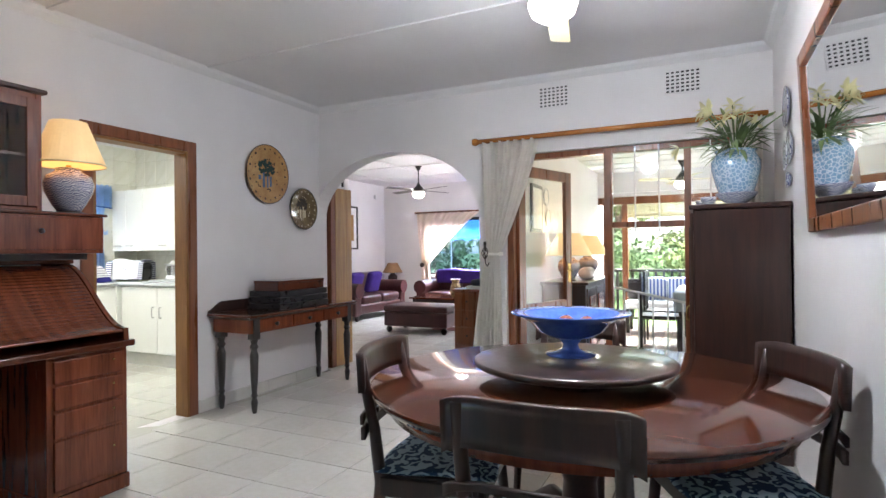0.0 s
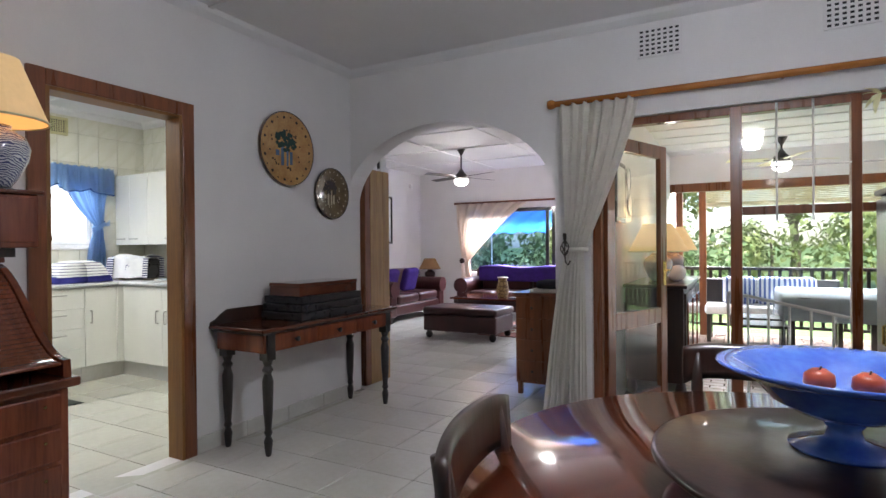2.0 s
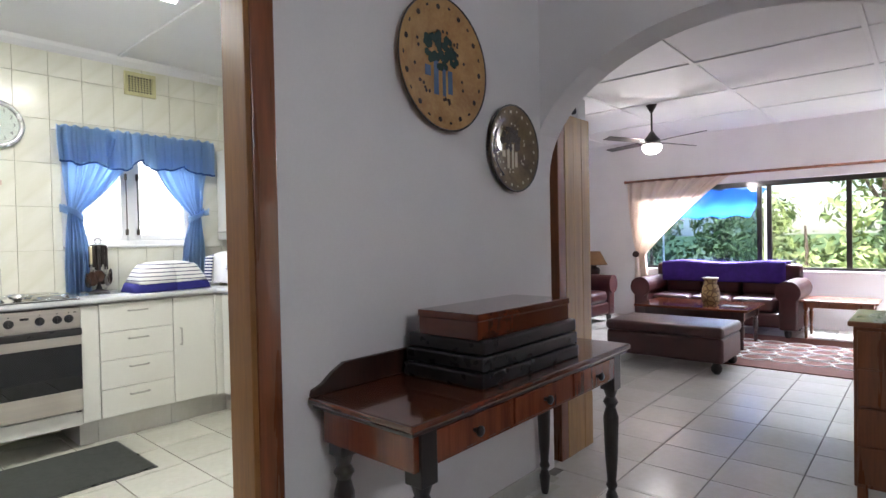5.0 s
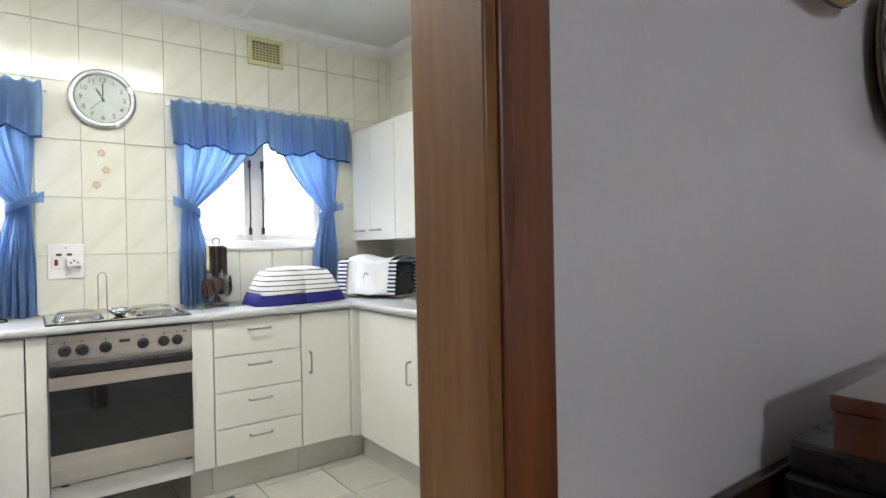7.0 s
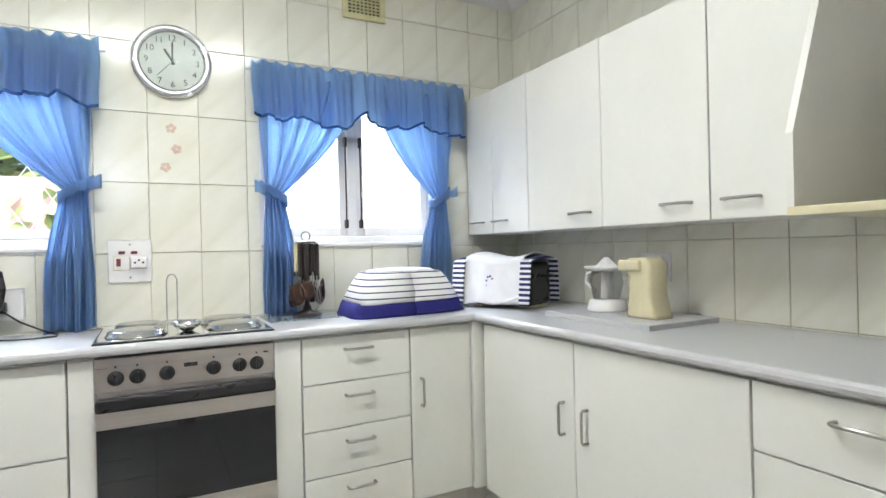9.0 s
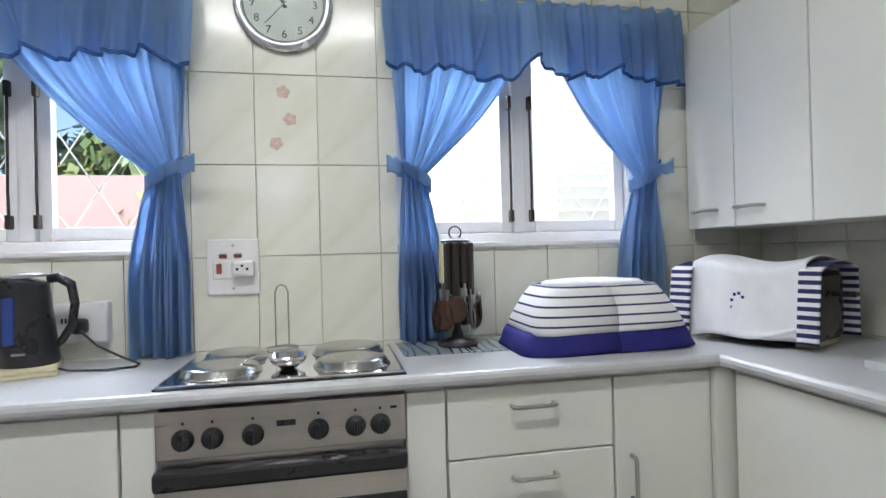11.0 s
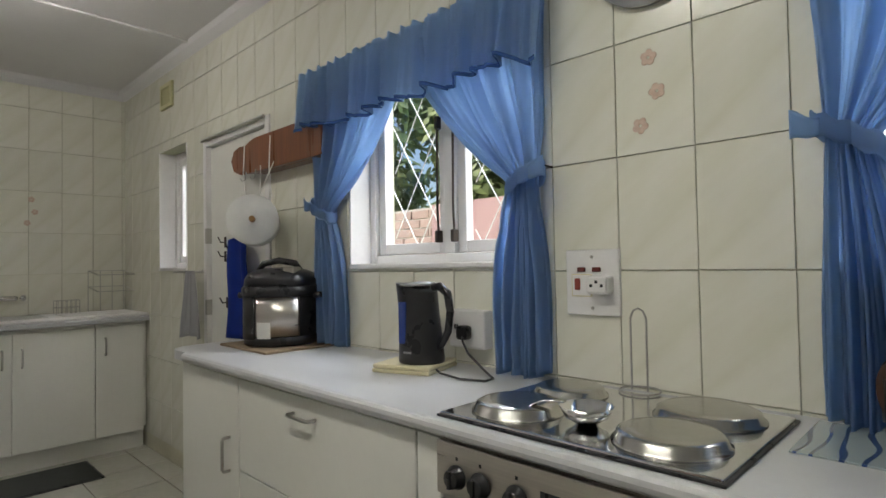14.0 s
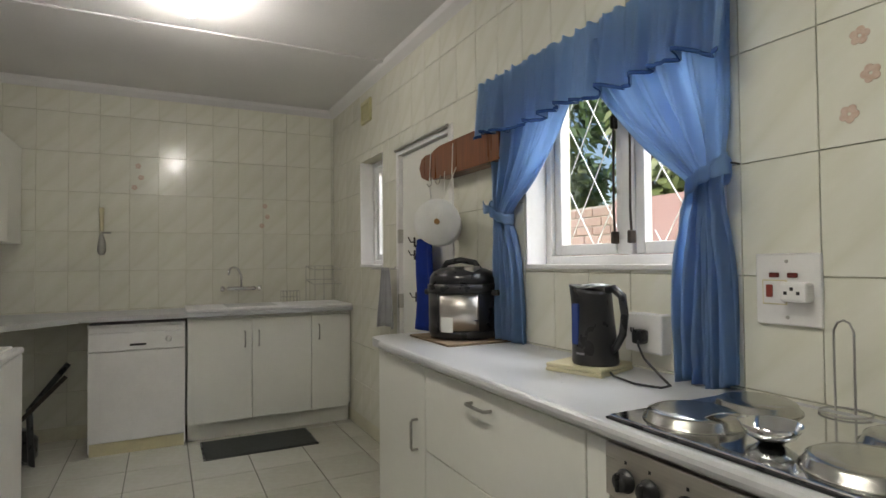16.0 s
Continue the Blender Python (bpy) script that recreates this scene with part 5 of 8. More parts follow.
def toaster():
    th = thing("covered_toaster", (-6.09, 4.56, CT), "toaster draped in a white and navy striped towel", "toaster", rz=24)
    th.matrix_world = th.matrix_world @ Matrix.Diagonal((0.8, 1.0, 1.08, 1))
    part("body", box(-0.22, 0.22, -0.1, 0.12, 0.012, 0.205, 0.03, None, 3), BLACK, th, "dark toaster body")
    for x in (-0.17, 0.17):
        part("foot", box(x - 0.03, x + 0.03, -0.08, 0.1, 0, 0.013, 0.003), CREAMPL, th)
    part("lever", box(0.22, 0.30, 0.0, 0.02, 0.135, 0.15, 0.005), BLACK, th, "black lever")

    def towel(u, v):
        x = -0.235 + 0.42 * u
        s = v
        if s < 0.42:
            y, z = -0.125 - 0.03 * (1 - s / 0.42), 0.02 + 0.20 * (s / 0.42)
        elif s < 0.72:
            y, z = -0.125 + 0.26 * (s - 0.42) / 0.3, 0.222 + 0.018 * math.sin(math.pi * (s - 0.42) / 0.3)
        else:
            y, z = 0.137, 0.222 - 0.2 * (s - 0.72) / 0.28
        return (x + 0.03 * (1 - s), y + 0.01 * math.sin(u * 8 + 3 * s), z + 0.012 * math.sin(u * 6 + 1) * (1 if s < 0.8 else 0.3) + (0.05 * (u - 0.3) if s < 0.05 else 0))

    part("towel", sheet(towel, 30, 36, 0.004), WHITECLOTH, th, "white cotton towel with a small blue print", True)
    for x0, wdt in ((-0.30, 0.09), (0.185, 0.07)):
        part("towel_end", sheet(lambda u, v, x0=x0, wdt=wdt: (x0 + wdt * u, *towel(0.5, v)[1:3]), 8, 36, 0.005), patterned("navy_stripe_%d" % round(x0 * 100), (0.74, 0.74, 0.74), (0.02, 0.022, 0.10), 14, "Z", 0.9, 0.5), th, "navy and white striped towel end", True)
    pr = bmesh.new()
    for k in range(9):
        a = radians(40 * k)
        box(-0.02 + 0.024 * math.cos(a) - 0.005, -0.02 + 0.024 * math.cos(a) + 0.005, -0.1475, -0.144, 0.115 + 0.03 * math.sin(a) - 0.004, 0.115 + 0.03 * math.sin(a) + 0.004, bm=pr)
    part("print", pr, NAVYCLOTH, th, "small faded blue print")


toaster()


def small_appliances():
    b = thing("stone_board", (-5.38, 4.62, CT + 0.0005), "grey stone board on the worktop", "board")
    part("board", box(-0.3, 0.26, -0.16, 0.2, 0, 0.02, 0.003), WORKTOP, b)
    j = thing("citrus_juicer", (-5.52, 4.66, CT + 0.0205), "white juicer with a clear jug and cone", "juicer")
    part("base", lathe([(0.075, 0), (0.08, 0.01), (0.07, 0.045), (0.06, 0.05), (0, 0.05)], 28), WHITE, j, "", True)
    part("jug", lathe([(0.055, 0.05), (0.068, 0.12), (0.06, 0.165), (0.058, 0.165), (0.065, 0.12), (0.052, 0.053)], 28), glass("clear_plastic", (0.9, 0.9, 0.9), 0.1), j, "clear jug", True)
    part("core", lathe([(0.025, 0.05), (0.02, 0.16), (0, 0.16)], 16), WHITE, j)
    part("dish", lathe([(0.05, 0.165), (0.088, 0.178), (0.09, 0.185), (0.05, 0.18), (0.03, 0.2), (0.01, 0.222), (0, 0.222)], 28), WHITE, j, "white reamer dish", True)
    part("handle", tube([(-0.06, 0, 0.16), (-0.11, 0, 0.15), (-0.12, 0, 0.11), (-0.07, 0, 0.08)], 0.009, 8), WHITE, j, "", True)
    o = thing("can_opener", (-5.27, 4.62, CT + 0.0205), "tall cream electric can opener", "can opener")
    part("body", prism([(-0.06, 0), (0.075, 0), (0.07, 0.02), (0.055, 0.1), (0.058, 0.2), (0.03, 0.225), (-0.05, 0.222), (-0.062, 0.19), (-0.045, 0.1)], (-0.05, 0.05), "y", 0.012), CREAMPL, o, "", True)
    part("lever", box(-0.085, 0.02, -0.065, -0.045, 0.175, 0.215, 0.008), CREAMPL, o)
    part("cutter", lathe([(0.014, 0), (0.014, 0.012), (0, 0.012)], 14, None, pose(-0.045, -0.05, 0.15, 90, 0, 0)), CHROME, o)
    s = thing("wall_socket", (-5.45, KN, 1.08), "white double wall socket above the worktop", "socket")
    part("plate", box(-0.075, 0.075, -0.012, 0, 0, 0.12, 0.004), WHITE, s)
    part("plug", box(-0.055, -0.01, -0.06, -0.012, 0.03, 0.08, 0.01), CREAMPL, s, "cream plug")
    c = thing("power_cord", (-5.55, 4.78, CT), "cream power cord on the worktop", "cord")
    part("cord", tube([(0.06, 0.04, 0.17), (0.03, 0.03, 0.08), (-0.06, 0.0, 0.005), (-0.15, -0.04, 0.004), (-0.22, 0.02, 0.004), (-0.15, 0.06, 0.004)], 0.003, 8), CREAMPL, c, "", True)
    cf = thing("corner_filler", (-5.945, 4.28, 0), "white laminate corner post between the base cabinets", "filler")
    part("post", box(-0.05, 0.0, -0.022, 0.05, 0.155, CT - 0.0373, 0.002), LAM, cf)
    part("plinth", box(-0.155, -0.09, -0.017, 0.15, 0, 0.154), FTILE, cf, "grey tiled plinth")
    part("plinth", box(-0.0895, 0.0145, 0.087, 0.15, 0, 0.154), FTILE, cf, "grey tiled plinth")
    g = thing("white_appliance", (-4.20, 4.62, CT), "white rounded kitchen appliance by the doorway", "appliance")
    part("body", lathe([(0.075, 0), (0.083, 0.015), (0.075, 0.08), (0.055, 0.15), (0.024, 0.19), (0, 0.192)], 28), WHITE, g, "", True)
    part("tray", lathe([(0.02, 0.0), (0.1, 0.002), (0.115, 0.02), (0.108, 0.018), (0.08, 0.01)], 28, None, pose(-0.12, -0.05, 0)), WHITE, g, "", True)


small_appliances()


def flower_print(m):
    th = thing("tile_flower", (0, 0, 0), "faded pink flowers printed on a wall tile", "tile print", "tile flowers")
    th.matrix_world = m
    ink = MATS.get("pink_print") or mat("pink_print", (0.66, 0.52, 0.43), 0.2, 0, (0.58, 0.42, 0.33), 60, 200)
    for n, (y, z) in enumerate(((0.0, 0.09), (0.02, 0.0), (-0.025, -0.08))):
        bm = bmesh.new()
        for k in range(5):
            a = radians(72 * k + 10 + 25 * n)
            lathe([(0.0095, 0), (0.0085, 0.0008), (0, 0.0008)], 10, bm, pose(0, y + 0.0125 * math.cos(a), z + 0.0125 * math.sin(a), 0, 90, 0))
        part("flower", bm, ink, th)


flower_print(pose(KW + 0.001, 3.075, 1.70))
flower_print(pose(-4.90, KS + 0.001, 1.98, 0, 0, 90))
flower_print(pose(-5.86, KS + 0.001, 1.70, 0, 0, 90))
br = thing("hanging_brush", (-4.66, KS, 1.35), "yellow handled brush hanging on a hook", "brush")
part("handle", tube([(0, 0.03, 0.38), (0, 0.03, 0.2)], [0.018, 0.013], 10), CREAMPL, br, "", True)
part("bristles", lathe([(0.015, 0), (0.03, 0.03), (0.025, 0.1), (0.012, 0.16), (0, 0.16)], 16, None, pose(0, 0.03, 0.02)), HANDLE, br, "", True)
part("hook", tube([(0, 0, 0.19), (-0.06, 0.04, 0.19)], 0.006, 8), HANDLE, br)


def tube_light():
    th = thing("tube_light", (-5.05, 3.05, KC), "white fluorescent tube fitting on the kitchen ceiling", "ceiling light")
    part("batten", box(-0.045, 0.045, -0.62, 0.62, -0.045, 0, 0.006), WHITE, th)
    part("tube", tube([(0, -0.59, -0.062), (0, 0.59, -0.062)], 0.014, 12), TUBE, th, "lit fluorescent tube", True)
    b = thing("ceiling_bulb", (-5.2, 0.70, KC), "small lit bulb in a white ceiling holder", "ceiling light")
    part("holder", lathe([(0.05, 0), (0.05, -0.015), (0.022, -0.02), (0.02, -0.05), (0, -0.05)][::-1], 20), WHITE, b)
    part("bulb", lathe([(0.0, -0.125), (0.025, -0.118), (0.034, -0.095), (0.026, -0.068), (0.014, -0.05)], 20), OPAL, b, "lit bulb", True)


tube_light()

# ---- dining room ----


def turned_leg(parent, x, y, h, r=0.035, material=None, square=0.16):
    """A square block above a turned shaft with rings and a small foot."""
    w = r * 0.95
    bm = box(x - w, x + w, y - w, y + w, h - square, h, 0.003)
    z = h - square
    prof = [(r * 0.42, 0.0), (r * 0.55, 0.02), (r * 0.75, 0.09), (r * 0.45, 0.12), (r * 0.72, 0.14), (r * 0.55, 0.16), (r * 0.78, z * 0.45), (r * 0.95, z * 0.78), (r * 0.6, z * 0.86), (r * 0.95, z * 0.9), (r * 0.6, z * 0.94), (r * 0.9, z)]
    lathe(prof, 18, bm, pose(x, y, 0))
    return part("leg", bm, material or ESPR, parent, "", False)


def console():
    th = thing("console_table", (-3.225, 4.05, 0), "mahogany side table with dark turned legs and three drawers", "table")
    x0, x1, y0, y1 = -0.236, 0.236, -0.72, 0.72
    part("tabletop", box(x0, x1, y0, y1, 0.755, 0.78, 0.008), MAHOG_H, th)
    part("edge_moulding", box(x0 + 0.012, x1 - 0.012, y0 + 0.012, y1 - 0.012, 0.742, 0.7548, 0.004), DARKW, th)
    back = [(y0 + 0.005, 0.781), (y0 + 0.01, 0.80), (y0 + 0.05, 0.815), (y0 + 0.09, 0.845), (y0 + 0.14, 0.87), (y1 - 0.14, 0.87), (y1 - 0.09, 0.845), (y1 - 0.05, 0.815), (y1 - 0.01, 0.80), (y1 - 0.005, 0.781)]
    part("back_gallery", prism(back, (x0 + 0.003, x0 + 0.022), "x", 0.003), DARKW, th)
    ap = part("apron", box(x0 + 0.03, x1 - 0.035, y0 + 0.04, y1 - 0.04, 0.63, 0.7415, 0.003), MAHOG, th)
    for k in range(3):
        a = y0 + 0.11 + k * 0.417
        d = part("drawer_front", box(x1 - 0.036, x1 - 0.026, a, a + 0.385, 0.642, 0.732, 0.003), MAHOG, th)
        part("knob", lathe([(0.006, 0), (0.007, 0.012), (0.016, 0.02), (0.017, 0.027), (0.01, 0.033), (0, 0.034)], 18, None, pose(x1 - 0.026, a + 0.19, 0.687, 0, 90, 0)), ESPR, d, "dark turned knob", True)
    for x in (x0 + 0.06, x1 - 0.06):
        for y in (y0 + 0.095, y1 - 0.095):
            turned_leg(th, x, y, 0.7418, 0.036)
    b = thing("leather_case", (-3.235, 4.055, 0.78), "stack of flat black cases on the side table", "case")
    for k in range(3):
        part("case", box(-0.185 + 0.004 * k, 0.185 - 0.006 * k, -0.33 + 0.01 * k, 0.33, 0.053 * k, 0.053 * k + 0.051, 0.008), BLACK, b)
    w = thing("wooden_box", (-3.21, 4.04, 0.9385), "flat reddish wooden box on black cases", "box")
    part("body", box(-0.135, 0.135, -0.305, 0.305, 0.0, 0.062, 0.003), MAHOG_H, w)
    part("lid", box(-0.138, 0.138, -0.308, 0.308, 0.0625, 0.088, 0.003), MAHOG_H, w)


console()


def wall_plate(at, r, ground, inks, label):
    th = thing("wall_plate", at, label, "plate", "plates on the wall")
    m = pose(0, 0, 0, 0, 90, 0)
    part("rim", lathe([(r * 0.6, 0.004), (r * 0.98, 0.028), (r, 0.034), (r * 0.97, 0.036), (r * 0.7, 0.02), (r * 0.62, 0.012), (0, 0.011)], 56, None, m), ground, th, "", True)
    ed = bmesh.new()
    tube(arc((0.036, 0, 0), r * 0.985, 0, 355, 60, "yz"), 0.004, 6, ed, True)
    part("rim_edge", ed, ESPR, th)
    rng = random.Random(int(r * 1000))
    dots = bmesh.new()
    n = 22
    for k in range(n):
        a = 2 * math.pi * k / n
        rr = r * (0.84 + 0.05 * (k % 2))
        lathe([(r * 0.045, 0), (r * 0.03, 0.0015), (0, 0.0015)], 7, dots, pose(0.0295, rr * math.cos(a), rr * math.sin(a), 0, 90, 0))
    tagged(part("rim_pattern", dots, inks[0], th), "", "", "", "stuff")
    pic = bmesh.new()
    for k in range(60):
        a, q = rng.uniform(0, 6.28), r * 0.36 * math.sqrt(rng.random())
        lathe([(r * 0.06, 0), (r * 0.04, 0.0012), (0, 0.0012)], 6, pic, pose(0.0125 + 0.0003 * k / 60, q * math.cos(a) * 1.1, r * 0.22 + q * math.sin(a) * 0.7, 0, 90, 0))
    part("painted_tree", pic, inks[1], th)
    tr = bmesh.new()
    for y, w, h0, h1 in ((-0.12, 0.05, -0.45, 0.1), (0.06, 0.035, -0.45, 0.12), (0.2, 0.05, -0.4, -0.05), (-0.3, 0.06, -0.2, -0.05)):
        box(0.0115, 0.0132, (y - w) * r, (y + w) * r, h0 * r, h1 * r, bm=tr)
    part("painted_trunks", tr, inks[2], th)
    sc = bmesh.new()
    for k in range(26):
        a, q = rng.uniform(0, 6.28), r * rng.uniform(0.45, 0.6)
        lathe([(r * 0.03, 0), (0, 0.0012)], 5, sc, pose(0.0128, q * math.cos(a), q * math.sin(a), 0, 90, 0))
    part("painted_flowers", sc, inks[0], th)


OCHRE = mat("ochre_glaze", (0.50, 0.30, 0.11), 0.15, 0, (0.36, 0.19, 0.07), 12, 60, 0, 0.5, None, 0, 0.5)
OLIVEG = mat("olive_glaze", (0.18, 0.13, 0.06), 0.15, 0, (0.09, 0.06, 0.03), 14, 60, 0, 0.5, None, 0, 0.5)
INKD = mat("dark_glaze", (0.05, 0.04, 0.03), 0.2)
INKG = mat("green_glaze", (0.03, 0.06, 0.05), 0.2)
INKB = mat("blue_glaze", (0.10, 0.16, 0.26), 0.2)
CREAMG = mat("cream_glaze", (0.55, 0.47, 0.32), 0.2)
wall_plate((DW, 4.01, 1.987), 0.272, OCHRE, (INKD, INKG, INKB), "large ochre painted ceramic plate with a tree scene")
wall_plate((DW, 4.505, 1.70), 0.206, OLIVEG, (CREAMG, INKD, CREAMG), "smaller brown painted ceramic plate with leaf rim")


def rolltop_desk():
    th = thing("rolltop_desk", (-3.05, 1.395, 0), "mahogany rolltop desk with closed tambour and drawers", "desk")
    y0, y1 = -0.74, 0.72
    xb, xf = -0.385, 0.385

    def curve(n, grow=0.0):
        pts = []
        for k in range(n + 1):
            s = k / n
            x = -0.16 + 0.53 * s
            z = 1.20 - 0.33 * (0.5 - 0.5 * math.cos(math.pi * min(1, s * 1.02))) - 0.02 * s
            pts.append((x + grow * 0.4, z + grow))
        return pts

    prof = [(xb, 0.80), (xb, 1.21), (-0.17, 1.21)] + curve(14, 0.012) + [(xf - 0.005, 0.80)]
    for ya, yb in ((y1 - 0.028, y1), (y0, y0 + 0.028)):
        part("side_panel", prism(prof, (ya, yb), "y", 0.003), MAHOG, th)
    tam = part("tambour", box(xb + 0.02, xb + 0.03, y0 + 0.03, y1 - 0.03, 0.82, 1.19), MAHOG, th, "ribbed tambour shutter")
    c = curve(30)
    for (xa, za), (xb2, zb) in zip(c, c[1:]):
        d = Vector((xb2 - xa, 0, zb - za))
        ang = math.degrees(math.atan2(-d.z, d.x))
        bm = box(-d.length / 2, d.length / 2, y0 + 0.029, y1 - 0.029, -0.008, 0.006, 0.005, None, 2)
        o = part("slat", bm, MAHOG, tam)
        o.matrix_basis = pose((xa + xb2) / 2, 0, (za + zb) / 2, 0, ang, 0)
    part("top_board", box(xb - 0.01, -0.13, y0 - 0.015, y1 + 0.015, 1.2105, 1.235, 0.006), MAHOG_H, th)
    part("writing_board", box(xb, xf + 0.02, y0 - 0.015, y1 + 0.02, 0.765, 0.80, 0.008), MAHOG_H, th)
    for ya, yb in ((y1 - 0.42, y1), (y0, y0 + 0.42)):
        ped = part("pedestal", box(xb + 0.01, xf - 0.02, ya + 0.005, yb - 0.005, 0.08, 0.764, 0.004), MAHOG, th)
        part("plinth", box(xb + 0.005, xf - 0.005, ya, yb, 0, 0.0795, 0.006), MAHOG, ped)
        zz = (0.10, 0.36, 0.495, 0.625, 0.75)
        for za, zb in zip(zz, zz[1:]):
            d = part("drawer_front", box(xf - 0.0205, xf - 0.006, ya + 0.035, yb - 0.035, za + 0.008, zb - 0.006, 0.006), MAHOG, ped)
            part("lock", lathe([(0.006, 0), (0.005, 0.004), (0, 0.004)], 10, None, pose(xf - 0.006, yb - 0.09, (za + zb) / 2 + 0.02, 0, 90, 0)), BRASS, d, "tiny brass lock")
    part("back_panel", box(xb, xb + 0.009, y0 + 0.43, y1 - 0.43, 0.1, 0.764), MAHOG, th)
    u = thing("drawer_box", (-3.15, 1.465, 1.2355), "long mahogany drawer box standing on the desk", "drawer box")
    part("body", box(-0.275, 0.275, -0.76, 0.645, 0.035, 0.235, 0.005), MAHOG, u)
    part("cornice", box(-0.285, 0.292, -0.77, 0.66, 0.2355, 0.252, 0.006), MAHOG_H, u)
    part("foot_rail", box(-0.24, 0.2, -0.7, 0.6, 0, 0.0348, 0.002), DARKW, u)
    for ya, yb in ((-0.72, -0.03), (-0.01, 0.63)):
        d = part("drawer_front", box(0.2755, 0.284, ya, yb, 0.055, 0.222, 0.004), MAHOG, u)
        part("knob", lathe([(0.006, 0), (0.007, 0.01), (0.014, 0.016), (0.013, 0.024), (0, 0.026)], 16, None, pose(0.284, (ya + yb) / 2, 0.15, 0, 90, 0)), DARKW, d, "", True)
    h = thing("glass_cabinet", (-3.235, 1.36, 1.4885), "mahogany display hutch with glass doors", "cabinet")
    fr = bmesh.new()
    box(-0.2, 0.2, -0.52, -0.49, 0, 0.635, 0.004, fr)
    box(-0.2, 0.2, 0.49, 0.52, 0, 0.635, 0.004, fr)
    box(-0.2, 0.2, -0.4895, 0.4895, 0, 0.03, 0.003, fr)
    box(-0.2, 0.2, -0.4895, 0.4895, 0.605, 0.635, 0.003, fr)
    box(-0.2, -0.19, -0.489, 0.489, 0.031, 0.604, 0, fr)
    part("carcass", fr, MAHOG, h)
    part("cornice", box(-0.22, 0.225, -0.54, 0.54, 0.6355, 0.66, 0.008), DARKW, h)
    part("shelf", box(-0.185, 0.17, -0.488, 0.488, 0.3, 0.315, 0.002), MAHOG, h)
    for a, b in ((-0.488, -0.002), (0.002, 0.488)):
        d = bmesh.new()
        for p0, p1, q0, q1 in ((a, a + 0.05, 0.032, 0.603), (b - 0.05, b, 0.032, 0.603), (a + 0.0505, b - 0.0505, 0.032, 0.085), (a + 0.0505, b - 0.0505, 0.55, 0.603)):
            box(0.201, 0.22, p0, p1, q0, q1, 0.003, d)
        dd = part("door", d, MAHOG, h)
        part("pane", box(0.208, 0.212, a + 0.045, b - 0.045, 0.08, 0.555), PANE, dd)
    s = thing("stool", (-2.69, 1.195, 0), "low stool with a blue padded seat", "stool")
    part("seat", lathe([(0.16, 0.43), (0.185, 0.44), (0.19, 0.465), (0.17, 0.485), (0, 0.49)], 28), APRONB, s, "blue padded seat", True)
    for k in range(4):
        a = radians(45 + 90 * k)
        part("leg", tube([(0.13 * math.cos(a), 0.13 * math.sin(a), 0.435), (0.18 * math.cos(a), 0.18 * math.sin(a), 0)], 0.013, 10), BLACK, s)


rolltop_desk()


def table_lamp(at, s, label, shade_mat, body_mat, wide=0.26):
    th = thing("table_lamp", at, label, "lamp", "table lamps")
    part("foot", lathe([(0.075 * s, 0), (0.08 * s, 0.012 * s), (0.065 * s, 0.02 * s), (0.06 * s, 0.022 * s)], 32), ESPR, th, "dark wooden foot", True)
    part("vase", lathe([(0.06 * s, 0.0225 * s), (0.085 * s, 0.06 * s), (0.12 * s, 0.13 * s), (0.128 * s, 0.18 * s), (0.112 * s, 0.225 * s), (0.07 * s, 0.25 * s), (0.06 * s, 0.262 * s), (0.066 * s, 0.27 * s), (0.04 * s, 0.275 * s)], 40), body_mat, th, "patterned porcelain vase body", True)
    part("stem", tube([(0, 0, 0.27 * s), (0, 0, 0.36 * s)], 0.013 * s, 12), BRASS, th)
    rb, rt, z0, z1 = wide * s, wide * 0.5 * s, 0.29 * s, 0.54 * s
    part("shade", lathe([(rb, z0), (rt, z1), (rt - 0.004, z1), (rb - 0.004, z0)], 48), shade_mat, th, "pleated fabric shade", False)
    part("shade_trim", tube(arc((0, 0, z0), rb, 0, 356, 60), 0.005 * s, 6, None, True), CREAMPL if shade_mat is not SHADE_OFF else ESPR, th)
    return th


table_lamp((-3.09, 2.05, 1.4885), 0.98, "lit table lamp with paisley porcelain base and cream shade", SHADE, PORC, 0.19)


